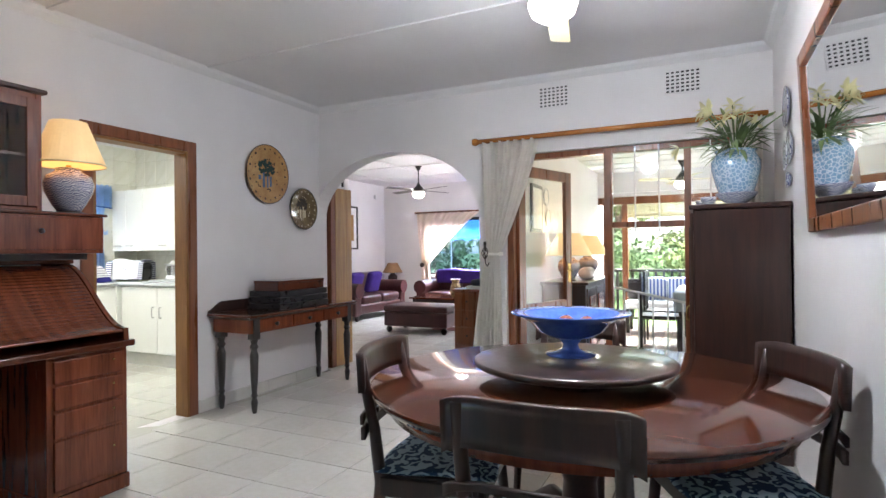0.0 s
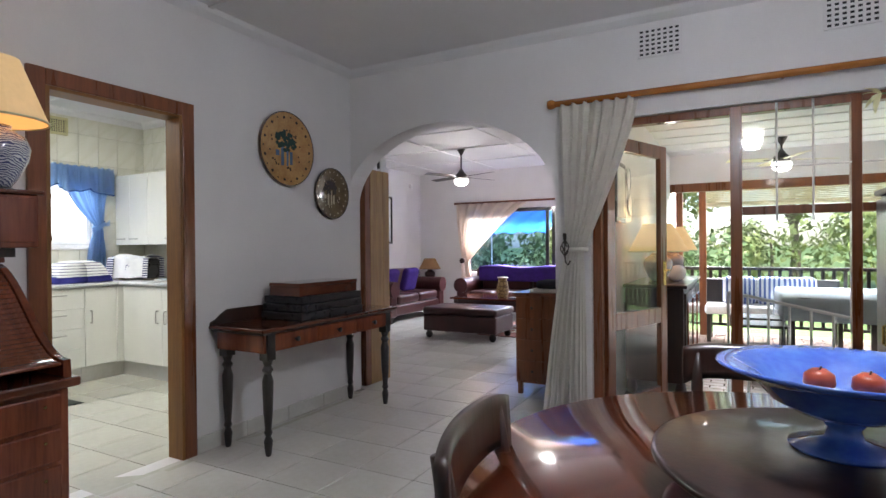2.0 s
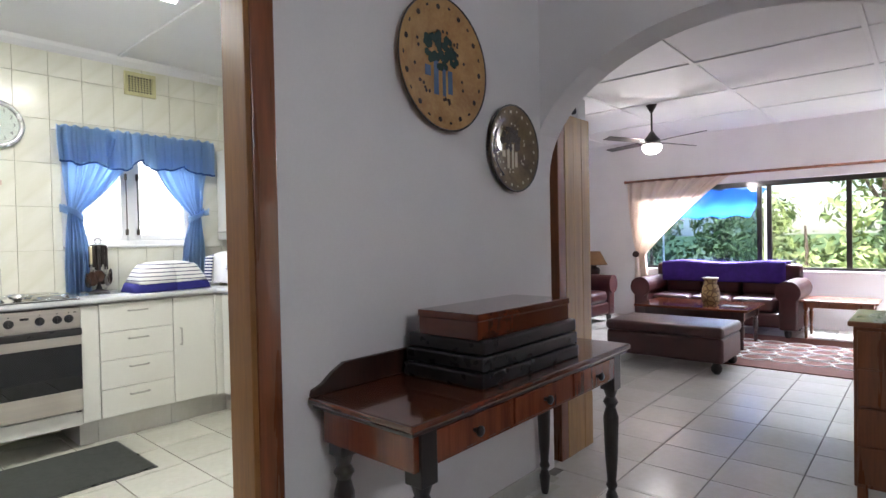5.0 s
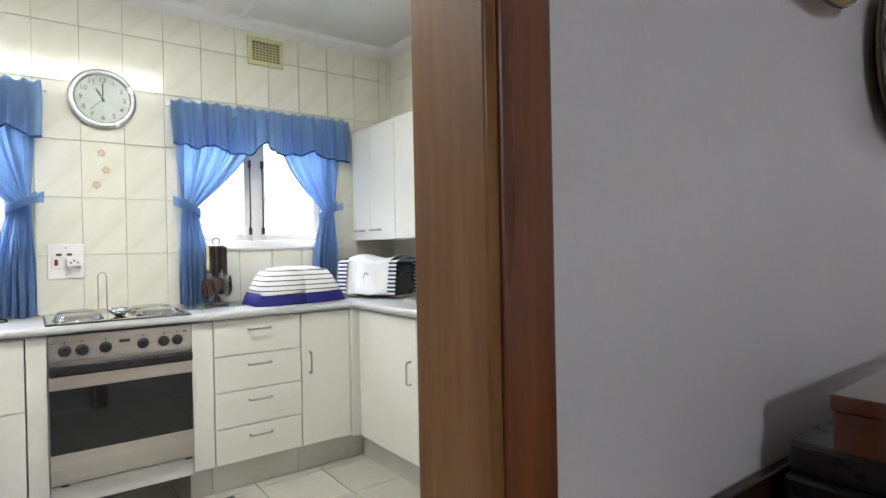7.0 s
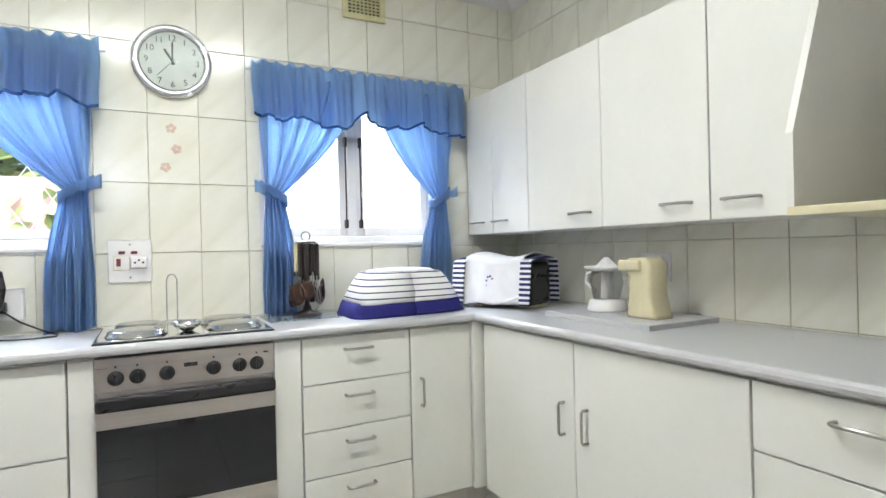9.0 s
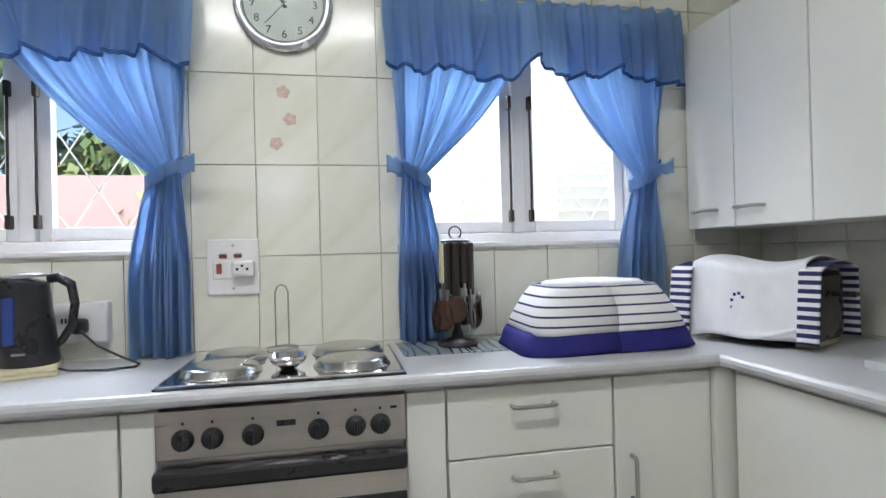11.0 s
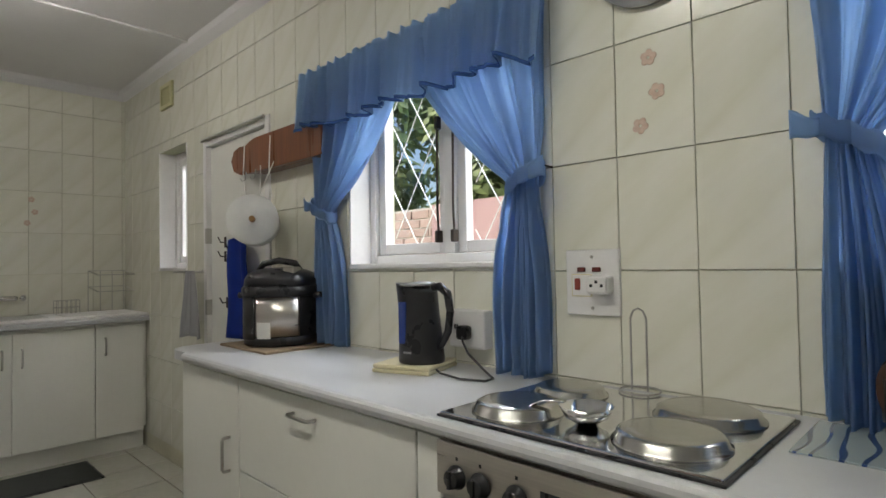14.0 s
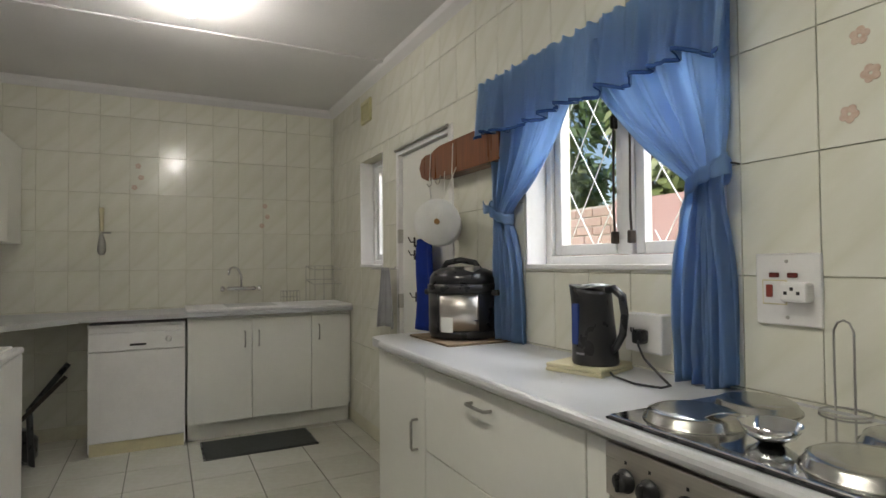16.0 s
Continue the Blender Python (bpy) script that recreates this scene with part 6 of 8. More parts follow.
def pedestal_table():
    th = thing("round_table", (-0.285, 2.36, 0), "round polished mahogany dining table on a pedestal", "table")
    R = 0.83
    part("tabletop", lathe([(R - 0.06, 0.705), (R - 0.02, 0.71), (R - 0.012, 0.722), (R, 0.728), (R + 0.004, 0.74), (R - 0.006, 0.75), (0, 0.75)], 96), MAHOG_H, th, "", True)
    part("rim_band", lathe([(R - 0.07, 0.655), (R - 0.065, 0.704), (R - 0.09, 0.704), (R - 0.09, 0.655)], 96), MAHOG, th, "", True)
    part("column", lathe([(0.12, 0.12), (0.13, 0.16), (0.075, 0.22), (0.065, 0.34), (0.11, 0.46), (0.12, 0.54), (0.07, 0.6), (0.16, 0.66), (0.2, 0.70)], 32), DARKW, th, "", True)
    for k in range(4):
        a = radians(45 + 90 * k)
        c, s = math.cos(a), math.sin(a)
        part("foot", tube([(0.08 * c, 0.08 * s, 0.16), (0.22 * c, 0.22 * s, 0.19), (0.36 * c, 0.36 * s, 0.11), (0.46 * c, 0.46 * s, 0.03)], [0.05, 0.045, 0.035, 0.03], 12), DARKW, th, "", True)
    z = thing("lazy_susan", (-0.30, 2.325, 0.75), "round dark wooden lazy susan on the table", "lazy susan")
    part("base", lathe([(0.14, 0), (0.14, 0.042), (0.12, 0.045)], 32), DARKW, z, "", True)
    part("tray", lathe([(0.3, 0.044), (0.37, 0.05), (0.385, 0.058), (0.394, 0.066), (0.392, 0.076), (0.38, 0.08), (0, 0.08)], 72), DARKW, z, "", True)
    b = thing("glass_bowl", (-0.325, 2.40, 0.83), "wide blue art glass bowl on a foot", "bowl")
    part("foot", lathe([(0.1, 0), (0.102, 0.006), (0.06, 0.014), (0.035, 0.026), (0.03, 0.045), (0.045, 0.062), (0.05, 0.066)], 40), BLUEGLASS, b, "", True)
    part("basin", lathe([(0.045, 0.0655), (0.09, 0.075), (0.135, 0.10), (0.165, 0.135), (0.2, 0.155), (0.238, 0.168), (0.242, 0.173), (0.236, 0.176), (0.2, 0.166), (0.16, 0.148), (0.12, 0.11), (0.07, 0.085), (0, 0.08)], 56), BLUEGLASS, b, "", True)
    rng = random.Random(4)
    for k in range(2):
        a = 0.9 + 1.1 * k
        f = thing("fruit", (-0.325 + 0.085 * math.cos(a), 2.40 + 0.085 * math.sin(a), 0.924), "small red ripe fruit in the blue bowl", "fruit", "fruit in the bowl")
        part("flesh", lathe([(0, 0), (0.02, 0.005), (0.032, 0.024), (0.03, 0.044), (0.014, 0.056), (0.006, 0.053), (0, 0.052)], 18), mat("fruit_red", (0.42, 0.07, 0.03), 0.3) if "fruit_red" not in MATS else MATS["fruit_red"], f, "", True)
        part("stalk", tube([(0, 0, 0.05), (0.004, 0, 0.062)], 0.002, 5), BARK, f)


pedestal_table()


def dining_chair():
    """A dark regency chair: sabre legs, curved top rail, batik cushion. Faces +y."""
    th = thing("dining_chair", (0, 0, 0), "dark stained dining chair with a blue batik cushion", "chair", "chairs round the table")
    fr = bmesh.new()
    for a, b, c, d in ((-0.22, 0.22, 0.17, 0.205), (-0.19, 0.19, -0.2, -0.17), (-0.225, -0.19, -0.19, 0.19), (0.19, 0.225, -0.19, 0.19)):
        box(a, b, c, d, 0.36, 0.43, 0.006, fr)
    part("seat_frame", fr, DARKW, th)
    part("seat", box(-0.2, 0.2, -0.18, 0.18, 0.415, 0.44, 0.008), DARKW, th)
    for s in (-1, 1):
        part("front_leg", tube([(s * 0.2, 0.18, 0.43), (s * 0.2, 0.2, 0.25), (s * 0.205, 0.215, 0.1), (s * 0.205, 0.235, 0)], [0.024, 0.021, 0.018, 0.016], 10), DARKW, th, "", True)
        part("back_leg", tube([(s * 0.2, -0.26, 0), (s * 0.2, -0.22, 0.15), (s * 0.2, -0.19, 0.4), (s * 0.2, -0.215, 0.6), (s * 0.2, -0.25, 0.76), (s * 0.2, -0.27, 0.88)], [0.018, 0.02, 0.024, 0.022, 0.02, 0.018], 10), DARKW, th, "", True)

    def rail(z0, z1, th_, sweep):
        return sheet(lambda u, v: ((u - 0.5) * 0.5, -0.262 - 0.0 - sweep * math.cos((u - 0.5) * math.pi) - 0.06 * (z0 + (z1 - z0) * v - 0.86), z0 + (z1 - z0) * v - 0.03 * (abs(u - 0.5) * 2) ** 6 * (1 if v < 0.5 else 0.6)), 24, 4, th_)

    part("top_rail", rail(0.77, 0.895, 0.024, 0.035), DARKW, th, "broad curved top rail", True)
    part("mid_rail", rail(0.60, 0.63, 0.018, 0.01), DARKW, th, "", True)
    sp = part("splat", rail(0.655, 0.675, 0.014, 0.012), DARKW, th, "", True)
    for x in (-0.1, 0.0, 0.1):
        part("bead", lathe([(0, -0.016), (0.012, -0.008), (0.012, 0.008), (0, 0.016)], 12, None, pose(x, -0.25, 0.642)), DARKW, sp)
    cu = thing("seat_cushion", (0, 0, 0), "thin blue and white batik seat cushion on a chair", "cushion", "seat cushions")

    def pad(sign):
        def fn(u, v):
            x, y = (u - 0.5) * 0.47, (v - 0.5) * 0.45 + 0.015
            e = (1 - abs(2 * u - 1) ** 4) * (1 - abs(2 * v - 1) ** 4)
            return (x + 0.008 * math.sin(v * 9), y + 0.008 * math.sin(u * 8), 0.458 + sign * 0.018 * max(e, 0) ** 0.5 + 0.006 * math.sin(5 * u + 3 * v))
        return fn

    bm = sheet(pad(1), 22, 22)
    sheet(lambda u, v: pad(-1)(1 - u, v), 22, 22, 0, bm)
    bmesh.ops.remove_doubles(bm, verts=bm.verts[:], dist=0.002)
    part("cover", bm, BATIK, cu, "", True)
    return th, cu


CH, CU = dining_chair()
spots = [pose(-0.20, 1.67, 0, 0, 0, 2), pose(-0.765, 2.11, 0, 0, 0, -81), pose(0.25, 2.36, 0, 0, 0, 116), pose(-0.47, 2.98, 0, 0, 0, 178)]
CH.matrix_world, CU.matrix_world = spots[0], spots[0]
for m in spots[1:]:
    copy_thing(CH, m)
    copy_thing(CU, m)


def tall_cabinet():
    th = thing("corner_cabinet", (0.365, 4.2, 0), "tall dark stained cabinet against the wall", "cabinet")
    part("body", box(-0.25, 0.262, -0.35, 0.35, 0.06, 1.50, 0.006), DARKW, th)
    part("plinth", box(-0.245, 0.262, -0.345, 0.345, 0, 0.0598, 0.004), DARKW, th)
    part("top", box(-0.275, 0.268, -0.37, 0.37, 1.5005, 1.53, 0.008), DARKW, th)
    for a, b in ((-0.345, -0.002), (0.002, 0.345)):
        d = part("door", box(-0.27, -0.2505, a, b, 0.08, 1.48, 0.004), DARKW, th)
        part("door_panel", box(-0.278, -0.2702, a + 0.06, b - 0.06, 0.16, 1.40, 0.006), DARKW, d)
        part("handle", tube([(-0.28, (a if a > 0 else b) + (0.03 if a > 0 else -0.03), 0.78), (-0.3, (a if a > 0 else b) + (0.03 if a > 0 else -0.03), 0.79), (-0.3, (a if a > 0 else b) + (0.03 if a > 0 else -0.03), 0.87), (-0.28, (a if a > 0 else b) + (0.03 if a > 0 else -0.03), 0.88)], 0.006, 8), BRASS, d)
    bw = thing("porcelain_bowl", (0.36, 4.05, 1.53), "low blue and white porcelain bowl on the cabinet", "bowl")
    part("bowl", lathe([(0.05, 0), (0.055, 0.012), (0.1, 0.045), (0.118, 0.072), (0.12, 0.078), (0.112, 0.076), (0.09, 0.05), (0, 0.03)], 36), PORC, bw, "", True)
    for x, y in ((0.2, 3.98), (0.17, 4.25)):
        c = thing("porcelain_cup", (x, y, 1.53), "small blue and white porcelain cup on the cabinet", "cup", "porcelain on the cabinet")
        part("cup", lathe([(0.025, 0), (0.028, 0.008), (0.045, 0.03), (0.048, 0.055), (0.043, 0.053), (0.02, 0.012), (0, 0.01)], 24), PORC, c, "", True)
    v = thing("flower_vase", (0.36, 4.08, 1.578), "crackled blue porcelain vase standing on the bowl", "vase")
    part("body", lathe([(0.085, 0), (0.09, 0.01), (0.115, 0.08), (0.142, 0.18), (0.143, 0.23), (0.12, 0.27), (0.112, 0.285), (0.122, 0.30), (0.116, 0.30), (0.1, 0.28), (0.1, 0.2)], 44), CRACKLE, v, "", True)
    fl = thing("lily_bouquet", (0.36, 4.08, 1.86), "bouquet of cream lilies with dark green leaves", "flowers")
    rng = random.Random(11)
    stems, leaves = bmesh.new(), bmesh.new()

    def blade(bm, base, d, length, width, bend):
        d = d.normalized()
        side = d.cross(Vector((0, 0, 1)))
        side = side.normalized() if side.length > 0.01 else Vector((1, 0, 0))
        up = side.cross(d)
        rows = []
        for k in range(6):
            s = k / 5
            p = base + d * length * s + up * (-bend * s * s * length)
            w = width * math.sin(math.pi * min(1, 0.12 + s * 0.88)) * 0.5
            rows.append((bm.verts.new(p - side * w), bm.verts.new(p + up * w * 0.25), bm.verts.new(p + side * w)))
        for a, b in zip(rows, rows[1:]):
            bm.faces.new((a[0], a[1], b[1], b[0]))
            bm.faces.new((a[1], a[2], b[2], b[1]))

    heads = []
    for k in range(15):
        a = rng.uniform(0, 6.28)
        tilt = rng.uniform(0.1, 0.85)
        L = rng.uniform(0.18, 0.34)
        end = Vector((math.cos(a) * math.sin(tilt) * L * 1.15, math.sin(a) * math.sin(tilt) * L * 1.15, math.cos(tilt) * L + 0.02))
        tube([(0, 0, -0.05), end * 0.5 + Vector((0, 0, 0.02)), end], 0.004, 6, stems)
        heads.append((end, a, tilt))
    heads.append((Vector((-0.33, -0.02, 0.06)), 3.2, 1.2))
    tube([(0, 0, -0.03), (-0.15, 0, 0.07), (-0.33, -0.02, 0.06)], 0.004, 6, stems)
    for k in range(90):
        a = rng.uniform(0, 6.28)
        d = Vector((math.cos(a), math.sin(a), rng.uniform(-0.25, 0.9)))
        blade(leaves, Vector((math.cos(a) * 0.05, math.sin(a) * 0.05, rng.uniform(0.0, 0.14))), d, rng.uniform(0.12, 0.24), rng.uniform(0.018, 0.032), rng.uniform(0.1, 0.5))
    part("stem_bundle", stems, LEAF, fl)
    part("leaves", leaves, LEAF, fl, "", True)
    for end, a, tilt in heads:
        out = Vector((math.cos(a) * math.sin(tilt + 0.4), math.sin(a) * math.sin(tilt + 0.4), math.cos(tilt + 0.4)))
        bud = rng.random() < 0.25
        bm = bmesh.new()
        if bud:
            tube([end, end + out * 0.03, end + out * 0.07], [0.006, 0.011, 0.004], 8, bm)
        else:
            q = out.to_track_quat("Z", "Y")
            for j in range(6):
                b = radians(60 * j + 13 * j % 7)
                d = q @ Vector((math.cos(b), math.sin(b), 0.75))
                blade(bm, end, d, rng.uniform(0.065, 0.085), 0.032, 0.55)
        part("bud" if bud else "lily", bm, LEAF_Y if bud else PETAL, fl, "", True)


tall_cabinet()


def wall_mirror():
    th = thing("wall_mirror", (DE, 2.05, 1.33), "large mirror in a mahogany frame on the wall", "mirror")
    y0, y1, z1, w = -0.95, 1.05, 0.80, 0.06
    for a, b, c, d in ((y0, y0 + w, 0, z1), (y1 - w, y1, 0, z1), (y0 + w + 0.0005, y1 - w - 0.0005, 0, w), (y0 + w + 0.0005, y1 - w - 0.0005, z1 - w, z1)):
        part("frame", box(-0.035, -0.002, a, b, c, d, 0.006), REDW, th)
    part("glass", box(-0.02, -0.012, y0 + w - 0.004, y1 - w + 0.004, w - 0.004, z1 - w + 0.004), MIRROR, th, "silvered mirror glass")
    th.matrix_world = pose(DE - 0.004, 2.05, 1.33, 0, -2.5, 0)
    for y, z, r in ((3.97, 2.10, 0.125), (3.86, 1.84, 0.10), (4.02, 1.82, 0.09), (3.92, 1.66, 0.05)):
        p = thing("wall_plate", (DE, y, z), "blue and white porcelain plate hung on the wall", "plate", "porcelain plates on the wall")
        part("plate", lathe([(r * 0.6, 0), (r, 0.02), (r * 0.98, 0.024), (r * 0.62, 0.008), (0, 0.007)], 36, None, pose(0, 0, 0, 0, -90, 0)), PORC, p, "", True)
        part("foot_ring", lathe([(r * 0.55, 0), (r * 0.55, 0.006), (r * 0.5, 0.006)], 24, None, pose(0, 0, 0, 0, -90, 0)), WHITE, p)


wall_mirror()


def ceiling_fan(at, drop, blades, blade_mat, body_mat, span, phase, label):
    th = thing("ceiling_fan", at, label, "ceiling fan", "ceiling fans")
    part("canopy", lathe([(0.012, -0.1), (0.03, -0.07), (0.06, -0.015), (0.06, 0)], 28), body_mat, th, "", True)
    part("rod", tube([(0, 0, -0.08), (0, 0, -drop + 0.13)], 0.011, 10), body_mat, th)
    part("motor", lathe([(0.075, -drop - 0.005), (0.095, -drop + 0.02), (0.09, -drop + 0.055), (0.05, -drop + 0.10), (0.018, -drop + 0.15)], 32), body_mat, th, "", True)
    for k in range(blades):
        a = phase + 360 * k / blades
        b = part("blade", None or box(0.16, span, -0.055, 0.055, -0.004, 0.004, 0.003), blade_mat, th, "")
        b.matrix_basis = pose(0, 0, -drop + 0.03, 0, 0, a) @ pose(0, 0, 0, 10, 0, 0)
        br = part("bracket", box(0.07, 0.2, -0.014, 0.014, -0.008, -0.004, 0.002), body_mat, b)
    part("light_bowl", lathe([(0.0, -drop - 0.11), (0.05, -drop - 0.104), (0.095, -drop - 0.075), (0.11, -drop - 0.03), (0.1, -drop - 0.008)], 36), OPAL, th, "lit opal glass bowl", True)


ceiling_fan((-0.42, 2.55, DC), 0.38, 3, CREAMPL, WHITE, 0.62, 100, "white ceiling fan with a lit opal glass bowl")


def plaster_vent(x0, x1, z0, z1):
    th = thing("wall_vent", ((x0 + x1) / 2, DN, z0), "white pierced plaster air vent in the wall", "vent", "plaster vents")
    w, h = x1 - x0, z1 - z0
    nx, nz = 7, 6
    for k in range(nx + 1):
        x = -w / 2 + w * k / nx
        part("upright_bar", box(x - 0.0075, x + 0.0075, -0.0105, 0, -0.007, h + 0.007), PAINT, th)
    for k in range(nz + 1):
        z = h * k / nz
        part("cross_bar", box(-w / 2 - 0.0075, w / 2 + 0.0075, -0.011, -0.0004, z - 0.0065, z + 0.0065), PAINT, th)
    # Flat black sheet: the shade inside the holes, put in as colour.
    part("backing", box(-w / 2, w / 2, -0.003, -0.0008, 0, h), BLACK, th, "flat black sheet for the shaded hollow")


plaster_vent(-1.10, -0.85, 2.485, 2.66)
plaster_vent(-0.09, 0.16, 2.475, 2.65)


def dining_curtain():
    rod = thing("curtain_rod", (-0.5, DN - 0.08, 2.235), "orange varnished wooden curtain pole with ball ends", "curtain rod")
    part("pole", tube([(-1.16, 0, 0), (1.1, 0, 0)], 0.021, 16), ORANGEW, rod, "", True)
    part("finial", lathe([(0.022, -0.03), (0.03, -0.015), (0.033, 0), (0.028, 0.02), (0, 0.03)], 20, None, pose(-1.17, 0, 0, 0, -90, 0)), ORANGEW, rod, "", True)
    for x in (-1.05, 0.2, 1.0):
        part("bracket", tube([(x, 0.08, 0.0), (x, 0.0, -0.012)], 0.012, 8), ORANGEW, rod)
    ph = 1.3

    def panel(u, v, x0=-1.62, x1=-1.09, xt=-1.52, zb=0.02, zt=2.22, ztie=1.22, side=-1, b0=-1.76, b1=-1.43):
        z = zt + (zb - zt) * v
        vt = (zt - ztie) / (zt - zb)
        if v <= vt:
            s = v / vt
            a = x0 + (xt - 0.05 - x0) * s ** 1.3
            b = x1 + (xt + 0.07 - x1) * s ** 1.25
        else:
            s = (v - vt) / (1 - vt)
            e = s ** 0.7
            a = xt - 0.05 + (b0 - xt + 0.05) * e
            b = xt + 0.07 + (b1 - xt - 0.07) * e
        x = a + (b - a) * u
        sq = 1 - 0.4 * math.exp(-((v - vt) / 0.08) ** 2)
        y = (0.026 * math.sin(u * 46 + ph) + 0.012 * math.sin(u * 83 + 2 * v)) * sq
        return (x, DN - 0.08 + y, z + 0.012 * math.sin(u * 30) * (1 if v > 0.98 else 0))

    th = thing("long_curtain", (0, 0, 0), "cream cotton floor length curtain tied to one side", "curtain")
    part("drape", sheet(panel, 96, 60, 0.002), SHEER, th, "", True)
    part("tieback_band", sheet(lambda u, v: (-1.515 + 0.095 * math.cos(radians(400 * u)), DN - 0.08 + 0.06 * math.sin(radians(400 * u)), 1.25 - 0.03 * v), 30, 2, 0.002), SHEER, th, "", True)
    hk = thing("curtain_holdback", (-1.56, DN - 0.15, 1.13), "black wrought iron curtain holdback with a twisted bulb", "holdback")
    bm = bmesh.new()
    for k in range(5):
        tube([(0.028 * math.sin(math.pi * s / 10) * math.cos(radians(72 * k + 12 * s)), 0.028 * math.sin(math.pi * s / 10) * math.sin(radians(72 * k + 12 * s)), 0.06 + 0.011 * s) for s in range(11)], 0.004, 6, bm)
    part("bulb", bm, IRON, hk)
    part("stem", tube([(0, 0, 0.2), (0, 0, 0.06), (0.005, 0, 0.02), (0.02, 0, 0), (0.035, 0.01, 0.03)], 0.005, 8), IRON, hk)
    part("tip", box(-0.012, 0.012, -0.006, 0.006, 0.17, 0.215, 0.004), IRON, hk)
    t2 = thing("long_curtain", (0, 0, 0), "cream cotton curtain hanging beside the cabinet", "curtain")
    part("drape", sheet(lambda u, v: (0.36 + 0.2 * u, DN - 0.075 + 0.022 * math.sin(u * 30) + 0.01 * math.sin(u * 57), 2.22 - 2.19 * v), 40, 20, 0.002), SHEER, t2, "", True)


dining_curtain()


def garden_doors():
    x0, x1, _, z1 = FRENCH
    d = tagged(new("door_3"), "red brown timber garden door frame with burglar bars", "door", "", "structure")
    ya, yb = DN + 0.05, DN + 0.13
    for a, b in ((x0, x0 + 0.06), (-0.575, -0.51), (0.035, 0.085), (x1 - 0.05, x1)):
        part("post", box(a, b, ya, yb, 0, z1, 0.004), REDW, d)
    part("head", box(x0 + 0.0605, -0.5755, ya, yb, z1 - 0.05, z1, 0.004), REDW, d)
    for a, b in ((-0.5095, 0.0345), (0.0855, x1 - 0.0505)):
        part("head", box(a, b, ya, yb, z1 - 0.05, z1, 0.004), REDW, d)
        part("transom", box(a, b, ya, yb, 1.44, 1.49, 0.004), REDW, d)
        part("sill", box(a, b, ya, yb, 0.0, 0.1, 0.004), REDW, d)
        p = part("pane", box(a + 0.002, b - 0.002, ya + 0.03, ya + 0.035, 0.101, 1.439), PANE, d)
        p.visible_shadow = False
        n = 3
        for k in range(1, n):
            x = a + (b - a) * k / n
            part("burglar_bar", tube([(x, ya - 0.012, 1.40), (x, ya - 0.012, z1 - 0.01)], 0.006, 8), WHITE, d, "white burglar bar")
        part("burglar_bar", tube([(a, ya - 0.012, 1.72), (b, ya - 0.012, 1.72)], 0.006, 8), WHITE, d, "white burglar bar")
        p = part("pane", box(a + 0.002, b - 0.002, ya + 0.03, ya + 0.035, 1.491, z1 - 0.051), PANE, d)
        p.visible_shadow = False
    leaf = thing("garden_door", (x0 + 0.065, DN + 0.14, 0.01), "open red brown timber door with glass panes", "door", rz=70)
    L = 0.86
    for a, b in ((0, 0.1), (L - 0.1, L)):
        part("stile", box(a, b, -0.02, 0.02, 0, 2.03, 0.004), REDW, leaf)
    for a, b in ((0, 0.14), (0.64, 0.76), (1.93, 2.03)):
        part("rail", box(0.1005, L - 0.1005, -0.0195, 0.0195, a, b, 0.004), REDW, leaf)
    for a, b in ((0.135, 0.645), (0.755, 1.935)):
        p = part("pane", box(0.095, L - 0.095, -0.003, 0.003, a, b), PANE, leaf)
    pl = part("lock_plate", box(L - 0.07, L - 0.03, -0.026, -0.0205, 0.93, 1.12, 0.003), BRASS, leaf, "brass lock plate")
    part("door_handle", tube([(L - 0.05, -0.025, 1.05), (L - 0.05, -0.06, 1.05), (L - 0.14, -0.065, 1.05)], 0.008, 8), BRASS, leaf, "brass lever handle", True)
    g = thing("metal_gate", (-0.24, DN + 0.5, 0), "low white metal gate on the veranda", "gate")
    part("top_bar", tube([(-0.36, 0, 0.93), (0.36, 0, 0.78)], 0.011, 8), WHITE, g)
    part("bottom_bar", tube([(-0.36, 0, 0.1), (0.36, 0, 0.1)], 0.011, 8), WHITE, g)
    for k in range(7):
        x = -0.36 + 0.12 * k
        part("bar", tube([(x, 0, 0.0 if k in (0, 6) else 0.1), (x, 0, 0.93 - 0.025 * k)], 0.008, 8), WHITE, g)
    floor_mat("door_mat", -1.355, -0.62, 4.52, 4.98, NAVY, "navy blue door mat at the garden door")


garden_doors()

# ---- living room ----


def pillar():
    th = thing("wooden_door_stack", (-3.555, 5.06, 0), "folded varnished wooden door leaves stacked beside the arch", "folding door")
    part("front_edge", box(-0.035, 0.034, 0.004, 0.085, 0, 1.98, 0.004), REDW, th, "dark red edge leaf")
    for k in range(3):
        part("leaf", box(-0.035, 0.035 - 0.001 * (k % 2), 0.086 + 0.101 * k, 0.186 + 0.101 * k, 0, 1.98, 0.002), GOLDW, th, "golden varnished leaf")
    s = thing("alarm_sensor", (-3.555, 5.38, 1.98), "small white box standing on the folded door", "sensor")
    part("body", box(-0.02, 0.025, -0.05, 0.05, 0, 0.13, 0.006), WHITE, s)
    part("lens", box(-0.015, 0.015, -0.0515, -0.0495, 0.03, 0.1, 0.0), BLACK, s)


pillar()


